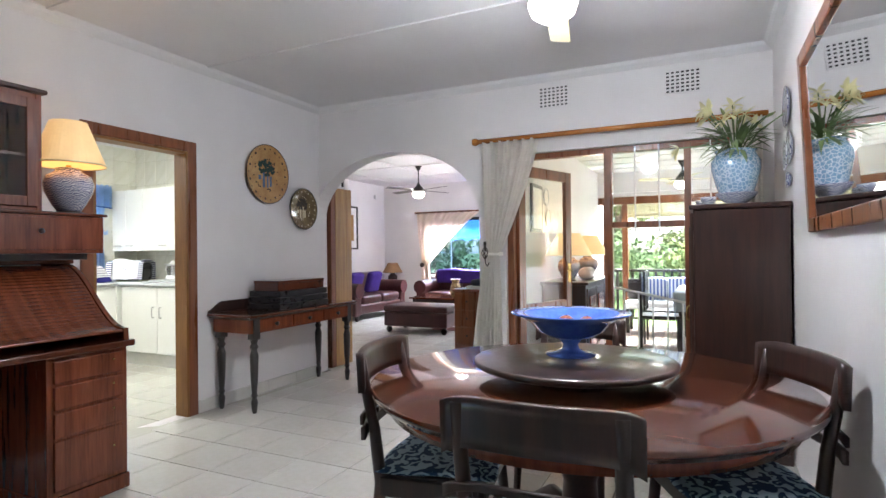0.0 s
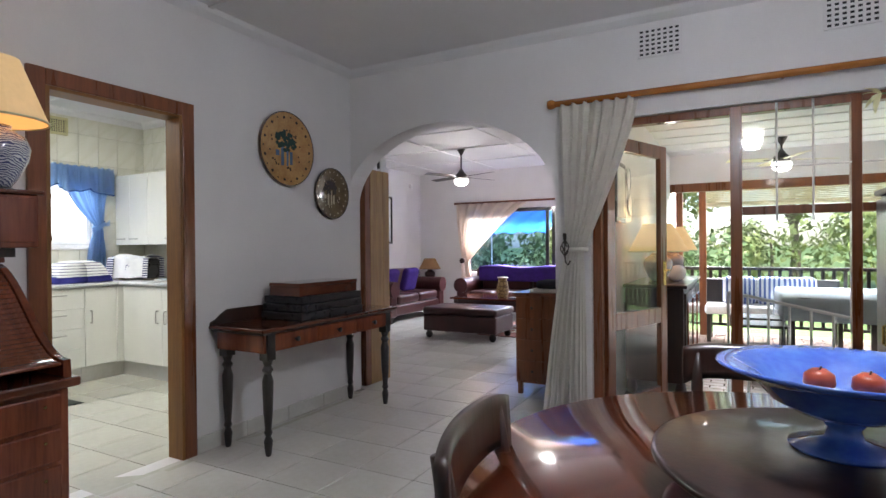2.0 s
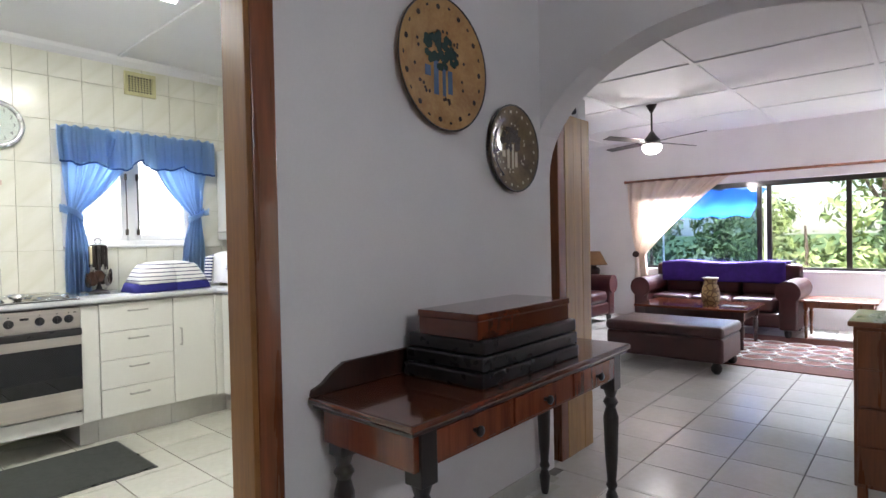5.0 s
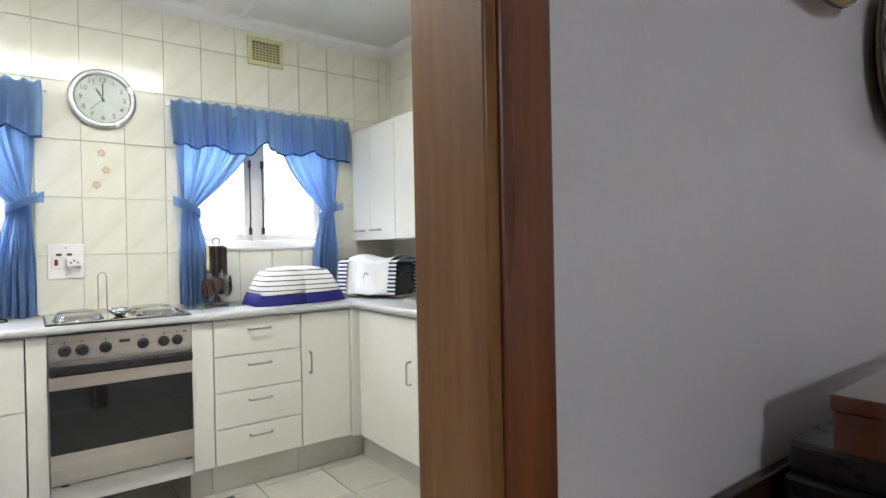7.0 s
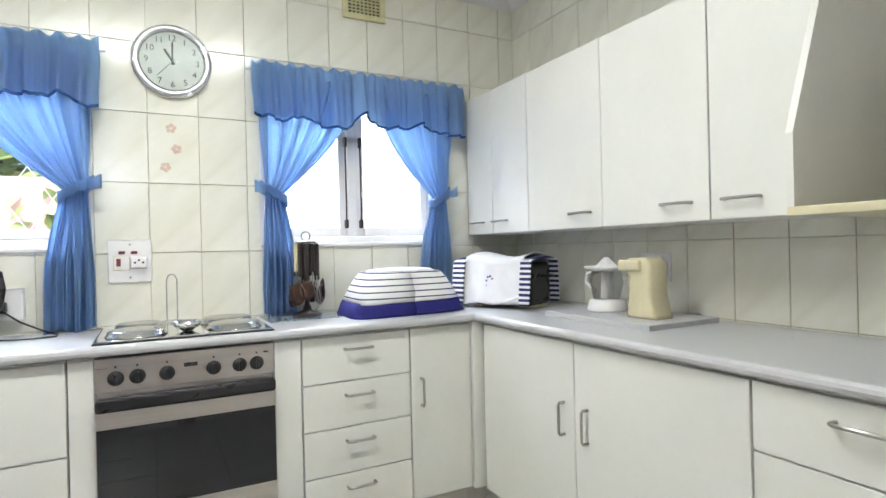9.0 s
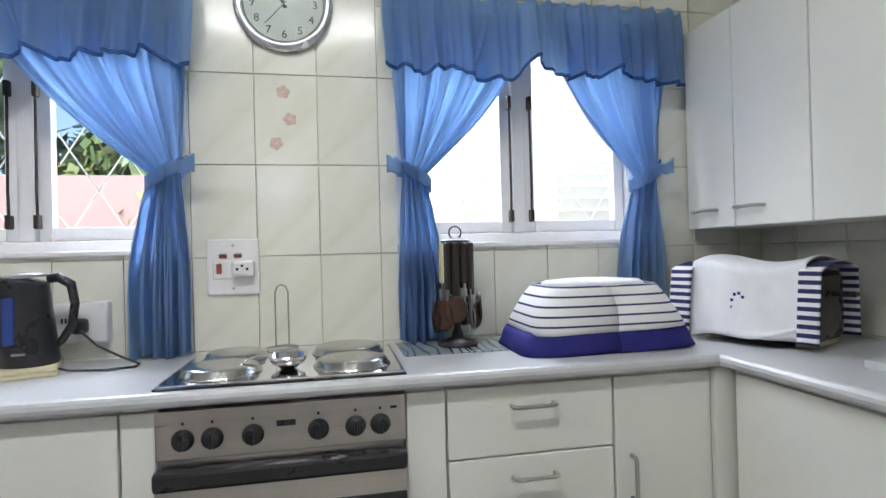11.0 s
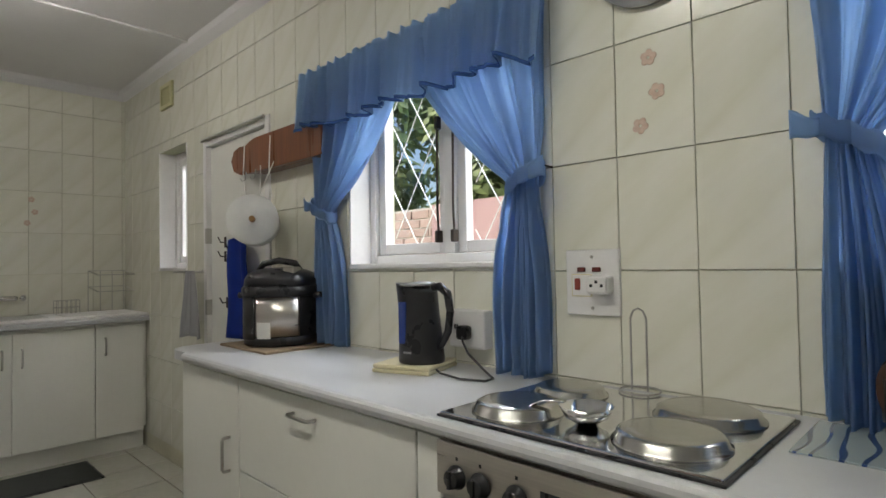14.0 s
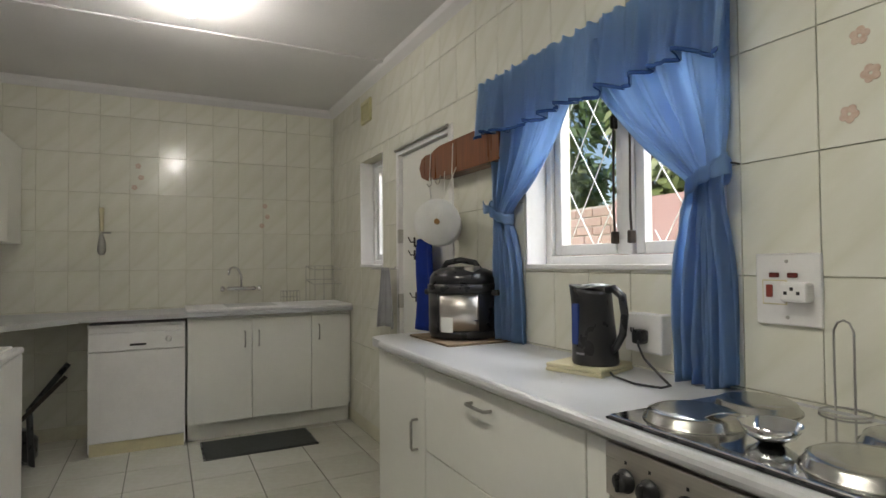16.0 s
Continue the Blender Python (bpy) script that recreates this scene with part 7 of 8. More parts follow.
def sofa(at, length, rz, label, throw):
    th = thing("sofa", at, label, "sofa", "leather sofas", rz)
    h = length / 2
    part("base", box(-h + 0.1, h - 0.1, -0.42, 0.4, 0.12, 0.3, 0.03), LEATHER, th)
    n = 3 if length > 1.9 else 2
    w = (length - 0.56) / n
    for k in range(n):
        x = -h + 0.28 + w * k
        part("seat_cushion", box(x + 0.006, x + w - 0.006, -0.44, 0.22, 0.3, 0.47, 0.06, None, 4), LEATHER, th, "", True)
        part("back_cushion", box(x + 0.006, x + w - 0.006, 0.14, 0.36, 0.44, 0.86, 0.08, None, 4), LEATHER, th, "", True)
    part("backrest", box(-h + 0.1, h - 0.1, 0.3, 0.45, 0.12, 0.86, 0.05, None, 3), LEATHER, th, "", True)
    for s in (-1, 1):
        bm = box(s * (h - 0.14) - 0.1, s * (h - 0.14) + 0.1, -0.43, 0.42, 0.1, 0.54, 0.03, None, 3)
        tube([(s * (h - 0.14), -0.46, 0.56), (s * (h - 0.14), 0.42, 0.56)], 0.135, 22, bm)
        part("arm", bm, LEATHER, th, "rolled leather arm", False)
        for y in (-0.38, 0.36):
            part("foot", lathe([(0.02, 0), (0.035, 0.03), (0.04, 0.1), (0, 0.1)], 14, None, pose(s * (h - 0.15), y, 0)), ESPR, th)
    if throw:
        part("throw", sheet(lambda u, v: ((u - 0.5) * (length - 0.5), *([(0.12 - 0.01, 0.62 + 0.27 * (v / 0.4))] if v < 0.4 else [(0.12 + 0.36 * (v - 0.4) / 0.3, 0.89 + 0.02 * math.sin(9 * u))] if v < 0.7 else [(0.47, 0.89 - 0.4 * (v - 0.7) / 0.3)])[0]), 30, 24, 0.006), PURPLE, th, "violet throw over the backrest", True)
    return th


sofa((-4.1, 10.35, 0), 2.05, 0, "oxblood leather sofa with a violet throw under the window", True)
sofa((-5.95, 9.35, 0), 1.9, 90, "oxblood leather sofa with violet cushions by the wall", False)
for k, y in enumerate((8.85, 9.5)):
    c = thing("cushion", (-5.83, y, 0.50), "violet square cushion leaning on the sofa", "cushion", "violet cushions", rz=90)
    part("cover", box(-0.21, 0.21, -0.07, 0.07, 0, 0.42, 0.065, None, 4), PURPLE, c, "", True)
    c.matrix_world = pose(-5.88, y, 0.48, 0, 16, 0) @ pose(0, 0, 0, 0, 0, 90)


def small_living():
    o = thing("ottoman", (-3.89, 7.95, 0), "long oxblood leather ottoman on turned feet", "ottoman")
    part("body", box(-0.55, 0.55, -0.32, 0.32, 0.1, 0.33, 0.03, None, 3), LEATHER, o)
    part("cushion", box(-0.56, 0.56, -0.33, 0.33, 0.325, 0.43, 0.04, None, 3), LEATHER, o, "", True)
    for x in (-0.48, 0.48):
        for y in (-0.26, 0.26):
            part("foot", lathe([(0.025, 0), (0.045, 0.03), (0.05, 0.06), (0.03, 0.1), (0, 0.1)], 16, None, pose(x, y, 0)), ESPR, o, "", True)
    t = thing("coffee_table", (-4.02, 9.2, 0), "dark wooden coffee table with twisted legs", "table")
    part("tabletop", box(-0.62, 0.62, -0.38, 0.42, 0.425, 0.455, 0.008), MAHOG_H, t)
    part("apron", box(-0.56, 0.56, -0.32, 0.36, 0.33, 0.4248, 0.003), DARKW, t)
    for x in (-0.54, 0.54):
        for y in (-0.3, 0.34):
            turned_leg(t, x, y, 0.4245, 0.032, DARKW, 0.1)
    v = thing("vase", (-3.85, 9.12, 0.455), "ochre carved wooden vase with a jagged lip", "vase")
    part("body", lathe([(0.07, 0), (0.085, 0.02), (0.1, 0.1), (0.09, 0.19), (0.065, 0.25), (0.07, 0.29), (0.085, 0.31), (0.078, 0.31), (0.055, 0.25), (0, 0.22)], 30), patterned("carved_ochre", (0.38, 0.27, 0.12), (0.15, 0.09, 0.04), 18, "voronoi", 0.5, 0.08), v, "", True)
    part("lip", lathe([(0.084, 0.308), (0.09, 0.318), (0.08, 0.32)], 30), CREAMPL, v)
    m = thing("magazine", (-3.6, 9.1, 0.455), "flat magazine lying on the coffee table", "magazine")
    part("pages", box(-0.12, 0.12, -0.08, 0.08, 0, 0.008, 0.001), BLACK, m)
    s = thing("side_table", (-2.75, 10.3, 0), "small wooden side table with twisted legs", "table")
    part("tabletop", box(-0.38, 0.38, -0.28, 0.28, 0.445, 0.472, 0.008), REDW, s)
    part("apron", box(-0.33, 0.33, -0.23, 0.23, 0.38, 0.4448, 0.003), REDW, s)
    for x in (-0.31, 0.31):
        for y in (-0.21, 0.21):
            turned_leg(s, x, y, 0.4445, 0.026, REDW, 0.09)
    r = thing("rug", (-2.85, 9.1, 0.0), "dusky rose rug with a cream ring pattern", "rug")
    part("pile", box(-1.0, 0.9, -0.95, 0.95, 0.0, 0.012, 0.004), cloth("dusky_rose", (0.20, 0.09, 0.075), (0.14, 0.06, 0.05)), r)
    for i in range(5):
        for j in range(4):
            part("ring", tube(arc((-0.7 + 0.26 * i, -0.5 + 0.3 * j, 0.012), 0.13, 0, 350, 22), 0.012, 6, None, True), WHITECLOTH, r)
    c = thing("chest_of_drawers", (-1.97, 5.68, 0), "reddish wooden chest of drawers in the living room", "chest of drawers")
    part("body", box(-0.25, 0.29, -0.24, 0.24, 0.1, 0.84, 0.005), REDW, c)
    part("top", box(-0.27, 0.3, -0.26, 0.255, 0.8405, 0.865, 0.006), REDW, c)
    for k in range(4):
        d = part("drawer_front", box(-0.235, 0.275, -0.252, -0.2405, 0.12 + 0.178 * k, 0.29 + 0.178 * k, 0.004), REDW, c)
        for x in (-0.1, 0.14):
            part("knob", lathe([(0.006, 0), (0.013, 0.012), (0, 0.02)], 12, None, pose(x, -0.252, 0.205 + 0.178 * k, 90, 0, 0)), DARKW, d)
    for x in (-0.22, 0.26):
        for y in (-0.21, 0.21):
            part("leg", box(x - 0.02, x + 0.02, y - 0.02, y + 0.02, 0, 0.0998, 0.004), REDW, c)
    b = thing("folded_blanket", (-1.94, 5.65, 0.865), "grey folded blanket with white papers beneath", "blanket")
    part("papers", box(-0.17, 0.2, -0.16, 0.16, 0, 0.03, 0.004), PAPER, b, "white papers")
    part("blanket", box(-0.13, 0.19, -0.14, 0.14, 0.0305, 0.10, 0.03, None, 3), cloth("grey_wool", (0.05, 0.055, 0.075)), b, "", True)
    w = thing("carved_post", (-1.78, 6.1, 0), "dark carved wooden post in the living room", "carving")
    part("shaft", lathe([(0.12, 0), (0.1, 0.05), (0.07, 0.3), (0.09, 0.6), (0.07, 0.9), (0.09, 1.1), (0.1, 1.3), (0.05, 1.34), (0, 1.34)], 12), ESPR, w)
    part("crown", lathe([(0.06, 1.34), (0.11, 1.4), (0.09, 1.42), (0, 1.39)], 7), ESPR, w)
    k = thing("corner_table", (-6.05, 10.65, 0), "small dark corner table beside the sofas", "table")
    part("tabletop", lathe([(0.26, 0.54), (0.27, 0.555), (0.25, 0.57), (0, 0.57)], 32), DARKW, k, "", True)
    part("column", lathe([(0.15, 0), (0.04, 0.06), (0.035, 0.5), (0.08, 0.54)], 20), DARKW, k, "", True)
    table_lamp((-6.05, 10.65, 0.57), 0.85, "table lamp with a dark base and brown shade", SHADE_OFF, DARKW)
    p = thing("framed_picture", (LW, 9.6, 1.33), "framed picture on the white living room wall", "picture")
    for a, b2, c2, d2 in ((-0.3, -0.265, 0, 0.9), (0.265, 0.3, 0, 0.9), (-0.2645, 0.2645, 0, 0.035), (-0.2645, 0.2645, 0.865, 0.9)):
        part("frame", box(0.001, 0.03, a, b2, c2, d2, 0.004), ESPR, p)
    part("mount", box(0.002, 0.012, -0.264, 0.264, 0.036, 0.864), PAPER, p, "cream mount")
    part("print", box(0.0122, 0.0135, -0.16, 0.16, 0.18, 0.72), OCHRE, p, "faded ochre print")
    d = thing("smoke_detector", (LW + 0.02, 10.6, 2.45), "small white detector on the wall", "detector")
    part("body", box(-0.018, 0.03, -0.04, 0.04, 0, 0.09, 0.01), WHITE, d)


small_living()
ceiling_fan((-4.33, 8.65, LC), 0.46, 4, ESPR, ESPR, 0.68, 68, "dark ceiling fan with a lit opal glass bowl")


def living_window():
    x0, x1, z0, z1 = LWIN
    w = tagged(new("window_4"), "wide dark brown sliding window above the sofa", "window", "", "structure")
    ya, yb = LN + 0.06, LN + 0.12
    xm = -3.68
    for a, b, c, d in ((x0, x0 + 0.06, z0, z1), (x1 - 0.06, x1, z0, z1), (x0 + 0.0605, x1 - 0.0605, z1 - 0.07, z1), (x0 + 0.0605, x1 - 0.0605, z0, z0 + 0.04)):
        part("window_frame", box(a, b, ya, yb, c, d, 0.004), ESPR, w)
    for a in (xm - 0.09, xm + 0.03, -2.75):
        part("sash_stile", box(a, a + 0.06, ya + 0.005, yb - 0.005, z0 + 0.0405, z1 - 0.0705, 0.003), ESPR, w)
    for a, b in ((x0 + 0.06, xm - 0.09), (xm + 0.09, -2.75), (-2.69, x1 - 0.06)):
        p = part("pane", box(a, b, ya + 0.025, ya + 0.03, z0 + 0.04, z1 - 0.07), BLUEPANE if b < xm else PANE, w)
        p.visible_shadow = False
    part("window_sill", box(x0 - 0.02, x1 + 0.02, LN - 0.03, ya - 0.001, z0 - 0.03, z0 - 0.001, 0.004), WHITE, w)
    rod = thing("curtain_rod", (-3.8, LN - 0.07, 2.125), "dark red wooden curtain pole over the window", "curtain rod")
    part("pole", tube([(-1.8, 0, 0), (1.9, 0, 0)], 0.02, 12), REDW, rod, "", True)
    part("finial", lathe([(0.02, 0), (0.028, 0.02), (0, 0.04)], 14, None, pose(-1.8, 0, 0, 0, -90, 0)), REDW, rod)
    cu = thing("living_curtain", (0, 0, 0), "pale peach curtain swept to one side by a knob", "curtain")

    def drape(u, v):
        zt, ztie, zb = 2.11, 0.98, 0.12
        z = zt + (zb - zt) * v
        vt = (zt - ztie) / (zt - zb)
        if v <= vt:
            s = v / vt
            a, b = -5.58 + 0.12 * s ** 2, -4.05 + (-5.3 + 4.05) * s ** 0.85
        else:
            s = (v - vt) / (1 - vt)
            a, b = -5.46 - 0.05 * s, -5.3 + 0.1 * s
        return (a + (b - a) * u, LN - 0.07 + 0.028 * math.sin(u * 55) + 0.01 * math.sin(u * 91 + 3 * v), z)

    part("drape", sheet(drape, 90, 50, 0.002), PINKSHEER, cu, "", True)
    k = thing("curtain_holdback", (-5.42, LN - 0.16, 0.98), "dark wooden curtain knob on the wall", "holdback")
    part("knob", lathe([(0.015, -0.16), (0.015, -0.02), (0.05, -0.015), (0.05, 0.015), (0, 0.02)], 20, None, pose(0, 0, 0, 90, 0, 0)), DARKW, k)
    part("tassel", tube([(0, 0.03, -0.05), (0.02, 0.03, -0.25), (0.01, 0.03, -0.45)], [0.03, 0.045, 0.03], 10), PINKSHEER, k, "pale knotted tassel", True)


living_window()

# ---- veranda and garden ----


def veranda():
    sb = thing("sideboard", (-1.155, 6.65, 0), "dark carved wooden sideboard with two lamps on it", "sideboard")
    part("body", box(-0.24, 0.22, -0.78, 0.78, 0.12, 0.90, 0.006), DARKW, sb)
    part("top", box(-0.255, 0.25, -0.8, 0.8, 0.9005, 0.93, 0.008), DARKW, sb)
    for k in range(3):
        d = part("door", box(0.2205, 0.238, -0.75 + 0.51 * k, -0.27 + 0.51 * k, 0.16, 0.86, 0.006), DARKW, sb)
        part("raised_panel", box(0.2385, 0.25, -0.68 + 0.51 * k, -0.34 + 0.51 * k, 0.24, 0.78, 0.01), MAHOG, d)
    for x in (-0.2, 0.19):
        for y in (-0.72, 0.72):
            part("foot", lathe([(0.03, 0), (0.05, 0.04), (0.035, 0.12), (0, 0.12)], 14, None, pose(x, y, 0)), DARKW, sb)
    for y in (6.12, 7.2):
        table_lamp((-1.16, y, 0.93), 0.95, "lit table lamp with porcelain base on the sideboard", SHADE, PORC)
    tw = thing("towel_roll", (-1.05, 6.55, 0.93), "rolled white towel on the sideboard", "towel")
    part("roll", lathe([(0.0, -0.15), (0.05, -0.15), (0.07, -0.13), (0.07, 0.13), (0.05, 0.15), (0, 0.15)], 20, None, pose(0, 0, 0.07, 90, 0, 0)), WHITECLOTH, tw, "", True)
    pc = thing("framed_picture", (LE + 0.2, 5.75, 1.45), "framed picture on the white veranda wall", "picture")
    part("frame", box(0.001, 0.025, -0.2, 0.2, 0, 0.5, 0.005), ESPR, pc)
    part("print", box(0.0252, 0.027, -0.16, 0.16, 0.04, 0.46), PAPER, pc)
    for y, z in ((6.12, 1.85), (6.2, 1.62)):
        p = thing("wall_plate", (LE + 0.2, y, z), "white porcelain plate hung on the veranda wall", "plate", "plates on the veranda wall")
        part("plate", lathe([(0.05, 0), (0.1, 0.018), (0.098, 0.022), (0.055, 0.008), (0, 0.007)], 30, None, pose(0, 0, 0, 0, 90, 0)), WHITE, p, "", True)
        part("rim_line", tube(arc((0.021, 0, 0), 0.095, 0, 350, 30, "yz"), 0.003, 5, None, True), INKB, p)
    ceiling_fan((-0.1, 8.6, 2.52), 0.3, 4, CREAMPL, ESPR, 0.6, 20, "veranda ceiling fan with a lit glass bowl")
    fr = tagged(new("veranda_front"), "open timber veranda front with posts and lintel", "veranda front", "", "structure")
    for x in (-1.3, -1.0, 0.75, 2.3, 4.2):
        part("post", box(x - 0.045, x + 0.045, 9.5, 9.6, 0, 2.0, 0.005), REDW, fr)
    part("lintel", box(-1.42, 4.4, 9.49, 9.61, 2.0005, 2.12, 0.005), REDW, fr)
    part("upper_wall", box(-1.42, 4.4, 9.5, 9.6, 2.1205, 2.55), PAINT, fr)
    bl = thing("bamboo_blind", (0.9, 9.45, 1.80), "rolled bamboo blind under the veranda lintel", "blind")
    for k in range(8):
        part("slat", box(-1.85, 3.2, -0.006, 0.006, 0.024 * k, 0.024 * k + 0.019, 0.003), CREAMPL, bl)
    part("roll", tube([(-1.85, -0.01, 0.0), (3.2, -0.01, 0.0)], 0.03, 12), CREAMPL, bl)
    ra = thing("railing", (0.9, 9.7, 0), "dark timber veranda railing with upright slats", "railing")
    part("top_rail", box(-2.2, 3.3, -0.04, 0.04, 0.90, 0.945, 0.006), ESPR, ra)
    part("bottom_rail", box(-2.2, 3.3, -0.03, 0.03, 0.12, 0.16, 0.004), ESPR, ra)
    for k in range(46):
        part("slat", box(-2.19 + 0.12 * k, -2.15 + 0.12 * k, -0.012, 0.012, 0.1605, 0.8995), ESPR, ra)
    for x in (-2.18, -0.1, 1.4, 3.28):
        part("post", box(x - 0.03, x + 0.03, -0.0295, 0.0295, -0.1, 0.1198), ESPR, ra)
    be = thing("bench", (-0.2, 9.15, 0), "pale garden bench with blue and white cushions", "bench")
    part("seat", box(-0.75, 0.75, -0.25, 0.25, 0.36, 0.48, 0.04, None, 3), WHITECLOTH, be, "pale seat pad")
    part("backrest", box(-0.75, 0.75, 0.22, 0.26, 0.48, 0.8, 0.01), ESPR, be)
    for x in (-0.7, 0.7):
        for y in (-0.2, 0.22):
            part("leg", box(x - 0.025, x + 0.025, y - 0.025, y + 0.025, -0.02, 0.3598, 0.004), ESPR, be)
    for x, rz in ((-0.35, 12), (0.05, -8), (0.3, 10)):
        c = thing("cushion", (-0.2 + x, 9.2, 0.48), "blue and white striped cushion on the bench", "cushion", "bench cushions", rz)
        part("cover", box(-0.2, 0.2, -0.07, 0.07, 0, 0.36, 0.06, None, 3), patterned("awning_stripe_%d" % round(x * 100 + 50), (0.55, 0.58, 0.66), (0.06, 0.10, 0.30), 6, "X", 0.9, 0.45), c, "", True)
    t = thing("garden_table", (0.35, 8.1, 0), "garden table under a pale blue tablecloth", "table")
    part("tabletop", box(-0.5, 0.5, -0.75, 0.75, 0.70, 0.735, 0.006), ESPR, t)
    for x in (-0.44, 0.44):
        for y in (-0.68, 0.68):
            part("leg", box(x - 0.03, x + 0.03, y - 0.03, y + 0.03, -0.02, 0.6998, 0.004), ESPR, t)
    tc = thing("tablecloth", (0.35, 8.1, 0.735), "pale blue grey tablecloth hanging over the table", "tablecloth")
    part("cloth", sheet(lambda u, v: ((lambda x, y: (max(-0.52, min(0.52, x)) + 0.015 * math.sin(y * 12), max(-0.77, min(0.77, y)) + 0.015 * math.sin(x * 14), 0.004 - max(0, abs(x) - 0.52) - max(0, abs(y) - 0.77)))(((u - 0.5) * 1.5), ((v - 0.5) * 2.0))), 48, 56), cloth("pale_blue_linen", (0.42, 0.48, 0.55)), tc, "", True)
    ch = thing("garden_chair", (-0.33, 8.15, 0), "dark slatted garden chair beside the table", "chair", "garden chairs", -90)
    part("seat", box(-0.22, 0.22, -0.22, 0.22, 0.42, 0.45, 0.006), ESPR, ch)
    for k in range(5):
        part("slat", box(-0.19 + 0.085 * k, -0.15 + 0.085 * k, -0.245, -0.225, 0.5, 0.92, 0.003), ESPR, ch)
    part("top_rail", box(-0.22, 0.22, -0.25, -0.222, 0.9205, 0.97, 0.006), ESPR, ch)
    for x in (-0.2, 0.2):
        part("front_leg", box(x - 0.02, x + 0.02, 0.18, 0.22, -0.02, 0.4198, 0.003), ESPR, ch)
        part("back_leg", box(x - 0.02, x + 0.02, -0.2505, -0.2205, -0.02, 0.9203, 0.003), ESPR, ch)
    copy_thing(ch, pose(-0.33, 7.55, 0, 0, 0, -86))


veranda()

ground = fixed("ground", box(-400, 400, -400, 400, -0.3, -0.1), GRASS, "green lawn reaching the horizon", "lawn")


def shrub(name, at, r, h, count, seed, material, label, trunk=0.0):
    th = thing(name, at, label, "tree" if trunk else "shrub", "garden trees" if trunk else "garden shrubs")
    rng = random.Random(seed)
    if trunk:
        part("trunk", tube([(0, 0, -0.1), (0.05, 0.02, trunk * 0.5), (-0.05, 0.04, trunk), (0.0, 0.0, trunk + h * 0.4)], [0.16, 0.12, 0.1, 0.03], 10), BARK, th, "", True)
        for k in range(5):
            a = rng.uniform(0, 6.28)
            part("limb", tube([(0, 0, trunk * 0.8), (0.4 * r * math.cos(a), 0.4 * r * math.sin(a), trunk + 0.3 * h), (0.75 * r * math.cos(a), 0.75 * r * math.sin(a), trunk + 0.55 * h)], [0.07, 0.045, 0.02], 7), BARK, th)
    else:
        part("stem", tube([(0, 0, -0.1), (0.03, 0, h * 0.4), (0.0, 0.02, h * 0.7)], [0.05, 0.04, 0.02], 7), BARK, th)
    vs, fs = [], []
    lobes = [(Vector((rng.uniform(-0.7, 0.7) * r, rng.uniform(-0.7, 0.7) * r, trunk + rng.uniform(0.15, 0.85) * h)), rng.uniform(0.3, 0.55) * r) for _ in range(11)]
    for k in range(count):
        c, lr = lobes[k % len(lobes)]
        d = Vector((rng.gauss(0, 1), rng.gauss(0, 1), rng.gauss(0, 1))).normalized()
        p = c + d * lr * rng.uniform(0.55, 1.05)
        p.z = max(p.z, 0.02)
        s = rng.uniform(0.05, 0.13) * (1.6 if trunk else 1.0)
        n = (d + Vector((rng.uniform(-0.7, 0.7), rng.uniform(-0.7, 0.7), rng.uniform(-0.2, 0.9)))).normalized()
        u = n.orthogonal().normalized()
        u = (Matrix.Rotation(rng.uniform(0, 6.28), 3, n) @ u)
        w = n.cross(u)
        b = len(vs)
        vs += [p - u * s, p + w * s * 0.42, p + u * s, p - w * s * 0.42]
        fs.append((b, b + 1, b + 2, b + 3))
    me = bpy.data.meshes.new("crown")
    me.from_pydata([tuple(v) for v in vs], [], fs)
    ob = part("crown", me, material, th)
    return th


rng = random.Random(21)
for k in range(9):
    shrub("garden_shrub", (-9.9 + rng.uniform(-0.5, 0.4), -3.0 + 0.85 * k, 0), 1.05, 3.9 + rng.uniform(-0.3, 0.6), 3200, 40 + k, LEAF_Y if k % 2 else LEAF, "leafy green shrub behind the yard wall")
for k in range(9):
    shrub("garden_shrub", (-7.5 + 1.9 * k, 15.5 + rng.uniform(-1, 1.5), 0), 1.3, 2.0 + rng.uniform(-0.4, 0.8), 1800, 60 + k, LEAF_Y if k % 3 else LEAF, "leafy green shrub in the sunny garden")
for k in range(7):
    shrub("garden_tree", (-10 + 3.6 * k, 20.5 + rng.uniform(-1.5, 2), 0), 2.1, 4.2, 2400, 80 + k, LEAF if k % 2 else LEAF_Y, "leafy garden tree behind the lawn", 2.2)

yard = fixed("yard_wall_pink", box(-8.85, -8.65, 0.05, 6.5, -0.1, 1.82), PINKWALL, "faded pink painted yard wall", "yard wall")
YB = fixed("yard_wall_brick", box(-8.84, -8.665, -3.2, 0.045, -0.1, 1.80), mat("pale_mortar", (0.55, 0.50, 0.46), 0.9), "pale brick yard wall", "yard wall")
nb = fixed("neighbour_wall", box(-7.95, -7.8, 3.05, 7.5, -0.1, 3.2), WHITE, "sunlit white outbuilding wall with louvred shutters", "wall")
for y0 in (3.95, 4.55):
    lv = thing("louvre_shutter", (-7.8, y0, 1.05), "white louvred shutter on the outbuilding wall", "shutter", "louvred shutters")
    for a, b, c, d in ((0, 0.04, 0, 1.1), (0.46, 0.5, 0, 1.1), (0.0405, 0.4595, 0, 0.05), (0.0405, 0.4595, 1.05, 1.1)):
        part("frame", box(0.001, 0.035, a, b, c, d, 0.003), WHITE, lv)
    for k in range(13):
        o = part("slat", box(-0.003, 0.003, 0.0405, 0.4595, -0.035, 0.035), WHITE, lv)
        o.matrix_basis = pose(0.022, 0, 0.1 + 0.076 * k, 0, 28, 0)
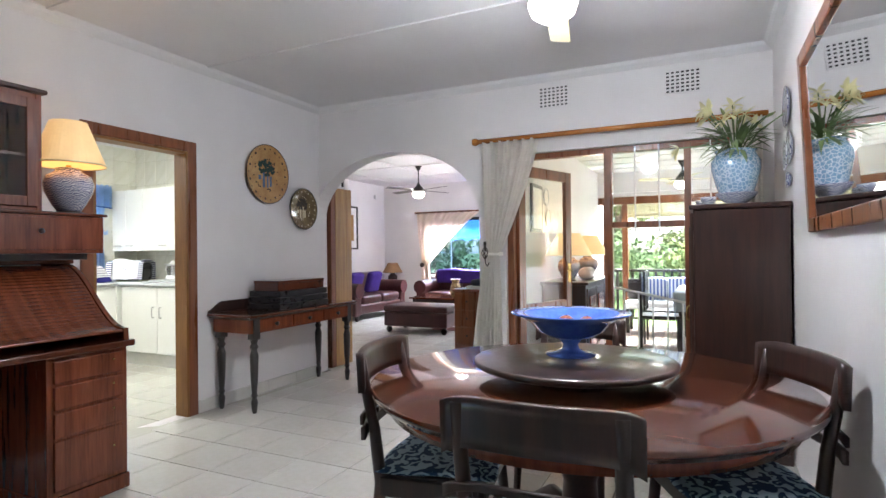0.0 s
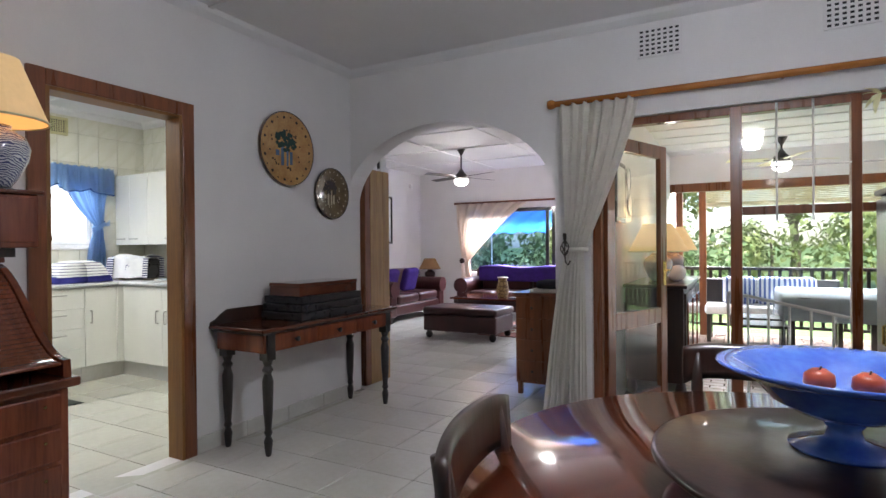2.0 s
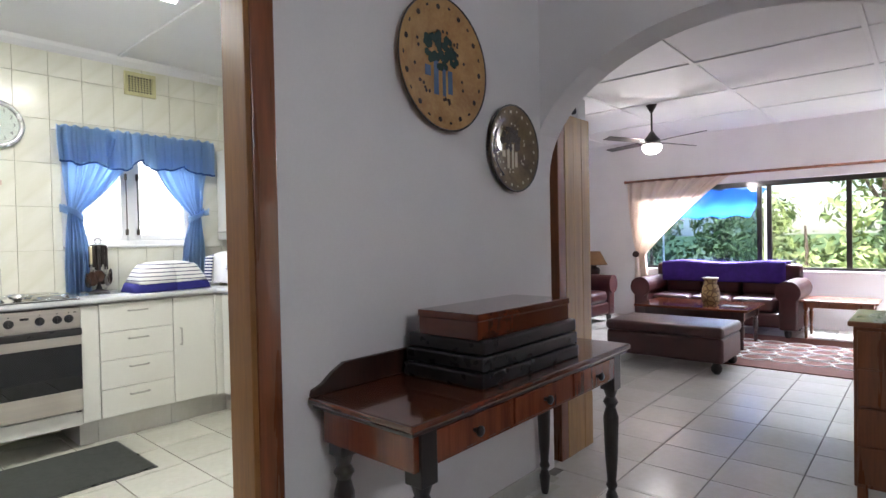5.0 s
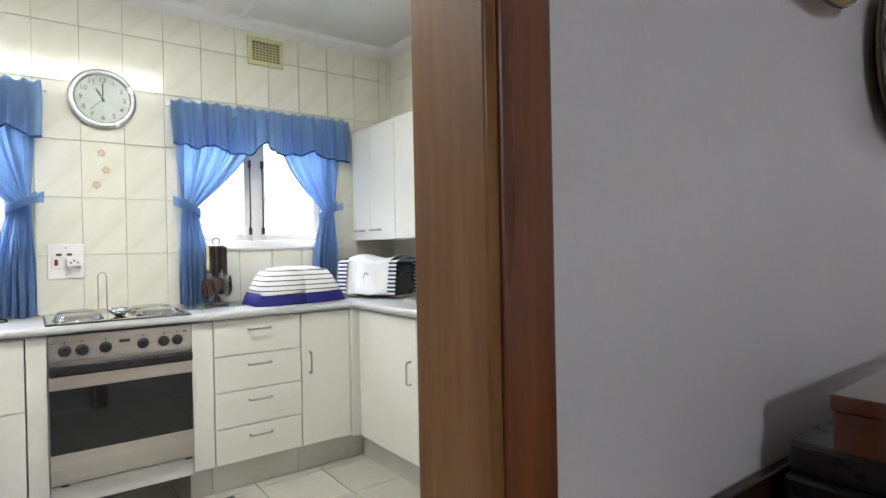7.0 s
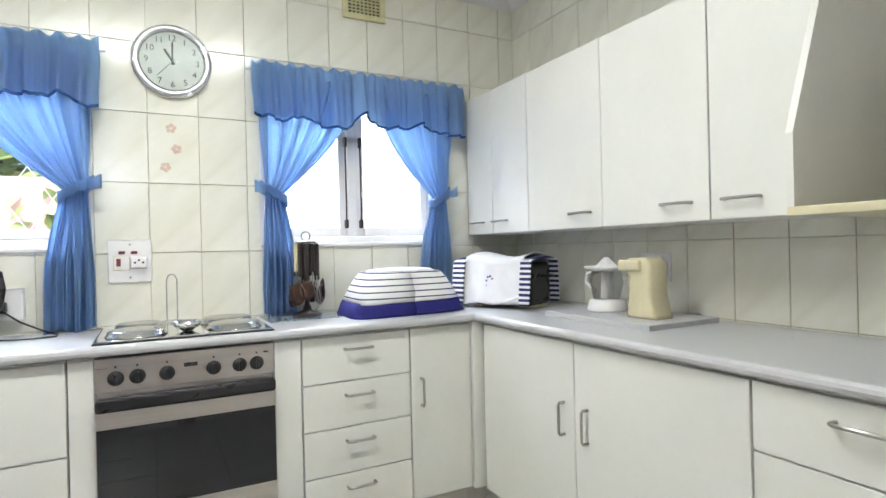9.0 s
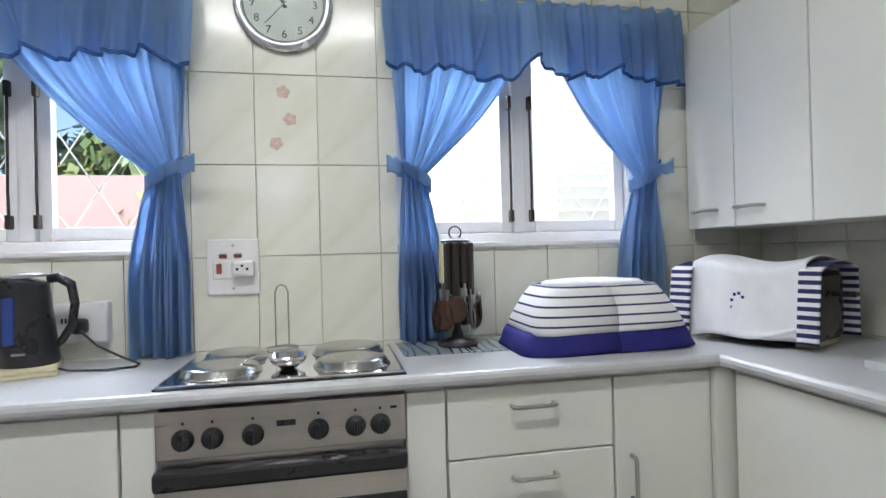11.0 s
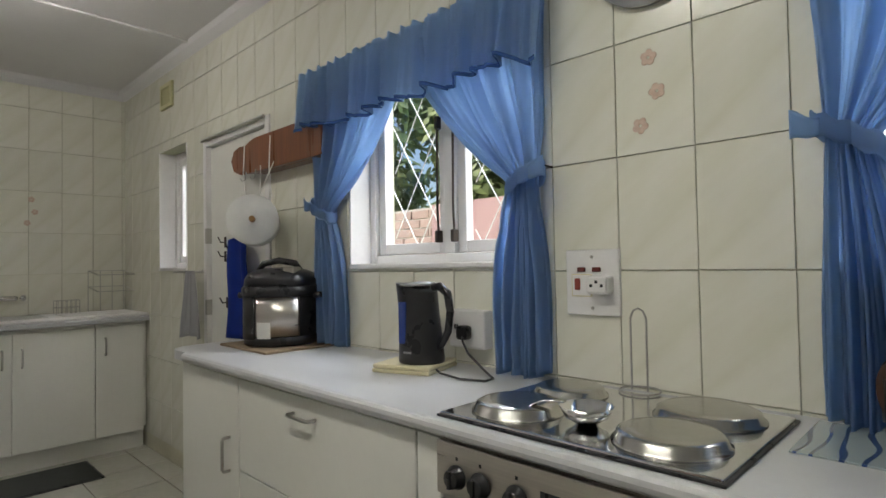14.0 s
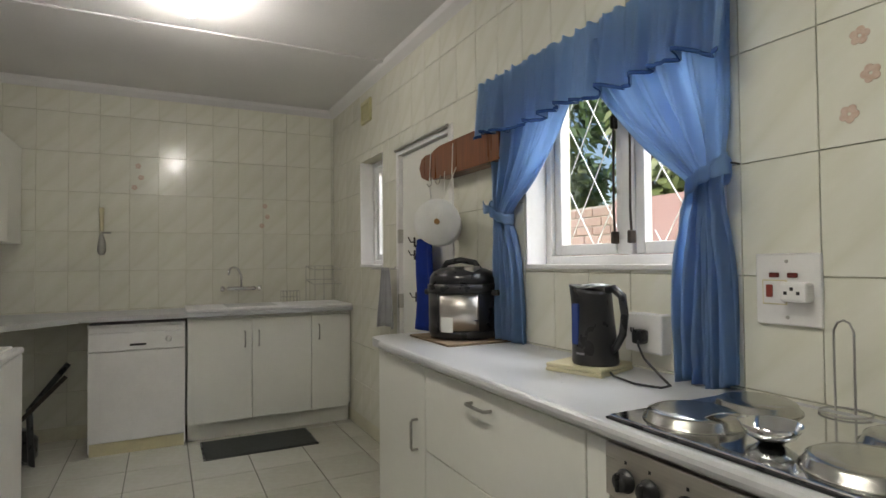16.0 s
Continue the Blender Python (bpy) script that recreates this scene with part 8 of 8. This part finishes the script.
aw = thing("blue_awning", (-5.1, 12.6, 1.75), "bright blue canvas awning outside the window", "awning")
part("canvas", sheet(lambda u, v: (-0.9 + 1.9 * u, -0.4 + 1.4 * v, 0.35 - 0.55 * (1 - v) ** 1.4 + 0.02 * math.sin(u * 30)), 40, 10, 0.004), cloth("blue_canvas", (0.04, 0.15, 0.42), (0.03, 0.12, 0.35), 0.3), aw, "", True)
for x in (-0.85, 0.95):
    part("pole", tube([(x, 0.95, 0.33), (x, 0.95, -1.85)], 0.02, 8), WHITE, aw)

# ---- tiles and pavers, last ----
WALL_W = lambda a, b: Matrix.Translation((KW - T, a, b)) @ Matrix(((0, 0, 1, 0), (1, 0, 0, 0), (0, 1, 0, 0), (0, 0, 0, 1)))
WALL_S = lambda a, b: Matrix.Translation((a, KS - T, b)) @ Matrix(((-1, 0, 0, 0), (0, 0, 1, 0), (0, 1, 0, 0), (0, 0, 0, 1)))
WALL_N = lambda a, b: Matrix.Translation((a, KN + T, b)) @ Matrix(((1, 0, 0, 0), (0, 0, -1, 0), (0, 1, 0, 0), (0, 0, 0, 1)))
lay_tiles(wk, "tile", TILE, WALL_W, KS, KN, 0.1, KC, 0.2, 0.2985, 2.983, 1.549, 0.0026, T, 0.0012, [WIN_A, WIN_B, WIN_C, BACKDOOR], 0.06)
lay_tiles(ws, "tile", TILE, lambda a, b: WALL_S(KW + KE - a, b), KW, KE, 0.1, KC, 0.2, 0.2985, -5.2, 1.549, 0.0026, T, 0.0012, [], 0.06)
lay_tiles(wkn, "tile", TILE, WALL_N, KW, KE, 0.8, KC, 0.2, 0.2985, -5.3, 1.549, 0.0026, T, 0.0012, [], 0.06)
FLOOR = lambda a, b: pose(a, b, -0.007)
lay_tiles(FK, "tile", KTILE, FLOOR, KW, KE + 0.2, KS, KN, 0.362, 0.362, -5.96, 3.71, 0.006, 0.007, 0.0015, [], 0.03)
lay_tiles(FD, "tile", FTILE, FLOOR, DW + 0.001, DE, DS, DN + 0.2, 0.365, 0.362, -2.45, 2.44, 0.006, 0.007, 0.0015, [], 0.03)
lay_tiles(FL, "tile", FTILE, FLOOR, LW, LE, DN + 0.202, LN, 0.365, 0.362, -2.45, 2.44, 0.006, 0.007, 0.0015, [], 0.03)
lay_tiles(YB, "brick", BRICKM, lambda a, b: Matrix.Translation((-8.665, a, b)) @ Matrix(((0, 0, 1, 0), (1, 0, 0, 0), (0, 1, 0, 0), (0, 0, 0, 1))), -2.2, 0.04, 0.85, 1.8, 0.23, 0.085, 0, 0.85, 0.012, 0.012, 0.003, [], 0.3, 0.115)
PAVER = lambda a, b: pose(a, b, -0.022)
lay_tiles(FV, "paver", PAVERM, PAVER, -1.0, 0.55, 5.02, 8.0, 0.225, 0.112, -1.0, 5.02, 0.010, 0.022, 0.004, [], 0.25, 0.112)


def rest_of_paving():
    """The paving farther off, joined."""
    vs, fs = [], []
    rng = random.Random(3)
    row = 0
    y = 8.0
    while y < 9.85:
        x = -1.4 + (0.112 if row % 2 else 0)
        while x < 4.2:
            b, z = len(vs), rng.uniform(-0.002, 0.001)
            vs += [(x, y, z), (x + 0.213, y, z), (x + 0.213, y + 0.102, z), (x, y + 0.102, z), (x, y, -0.022), (x + 0.213, y, -0.022), (x + 0.213, y + 0.102, -0.022), (x, y + 0.102, -0.022)]
            fs += [(b, b + 1, b + 2, b + 3), (b + 4, b + 5, b + 1, b), (b + 5, b + 6, b + 2, b + 1), (b + 6, b + 7, b + 3, b + 2), (b + 7, b + 4, b, b + 3)]
            x += 0.225
        y += 0.112
        row += 1
    me = bpy.data.meshes.new("paving")
    me.from_pydata(vs, [], fs)
    tagged(part("paving", me, PAVERM, FV), "", "", "", "stuff")


rest_of_paving()
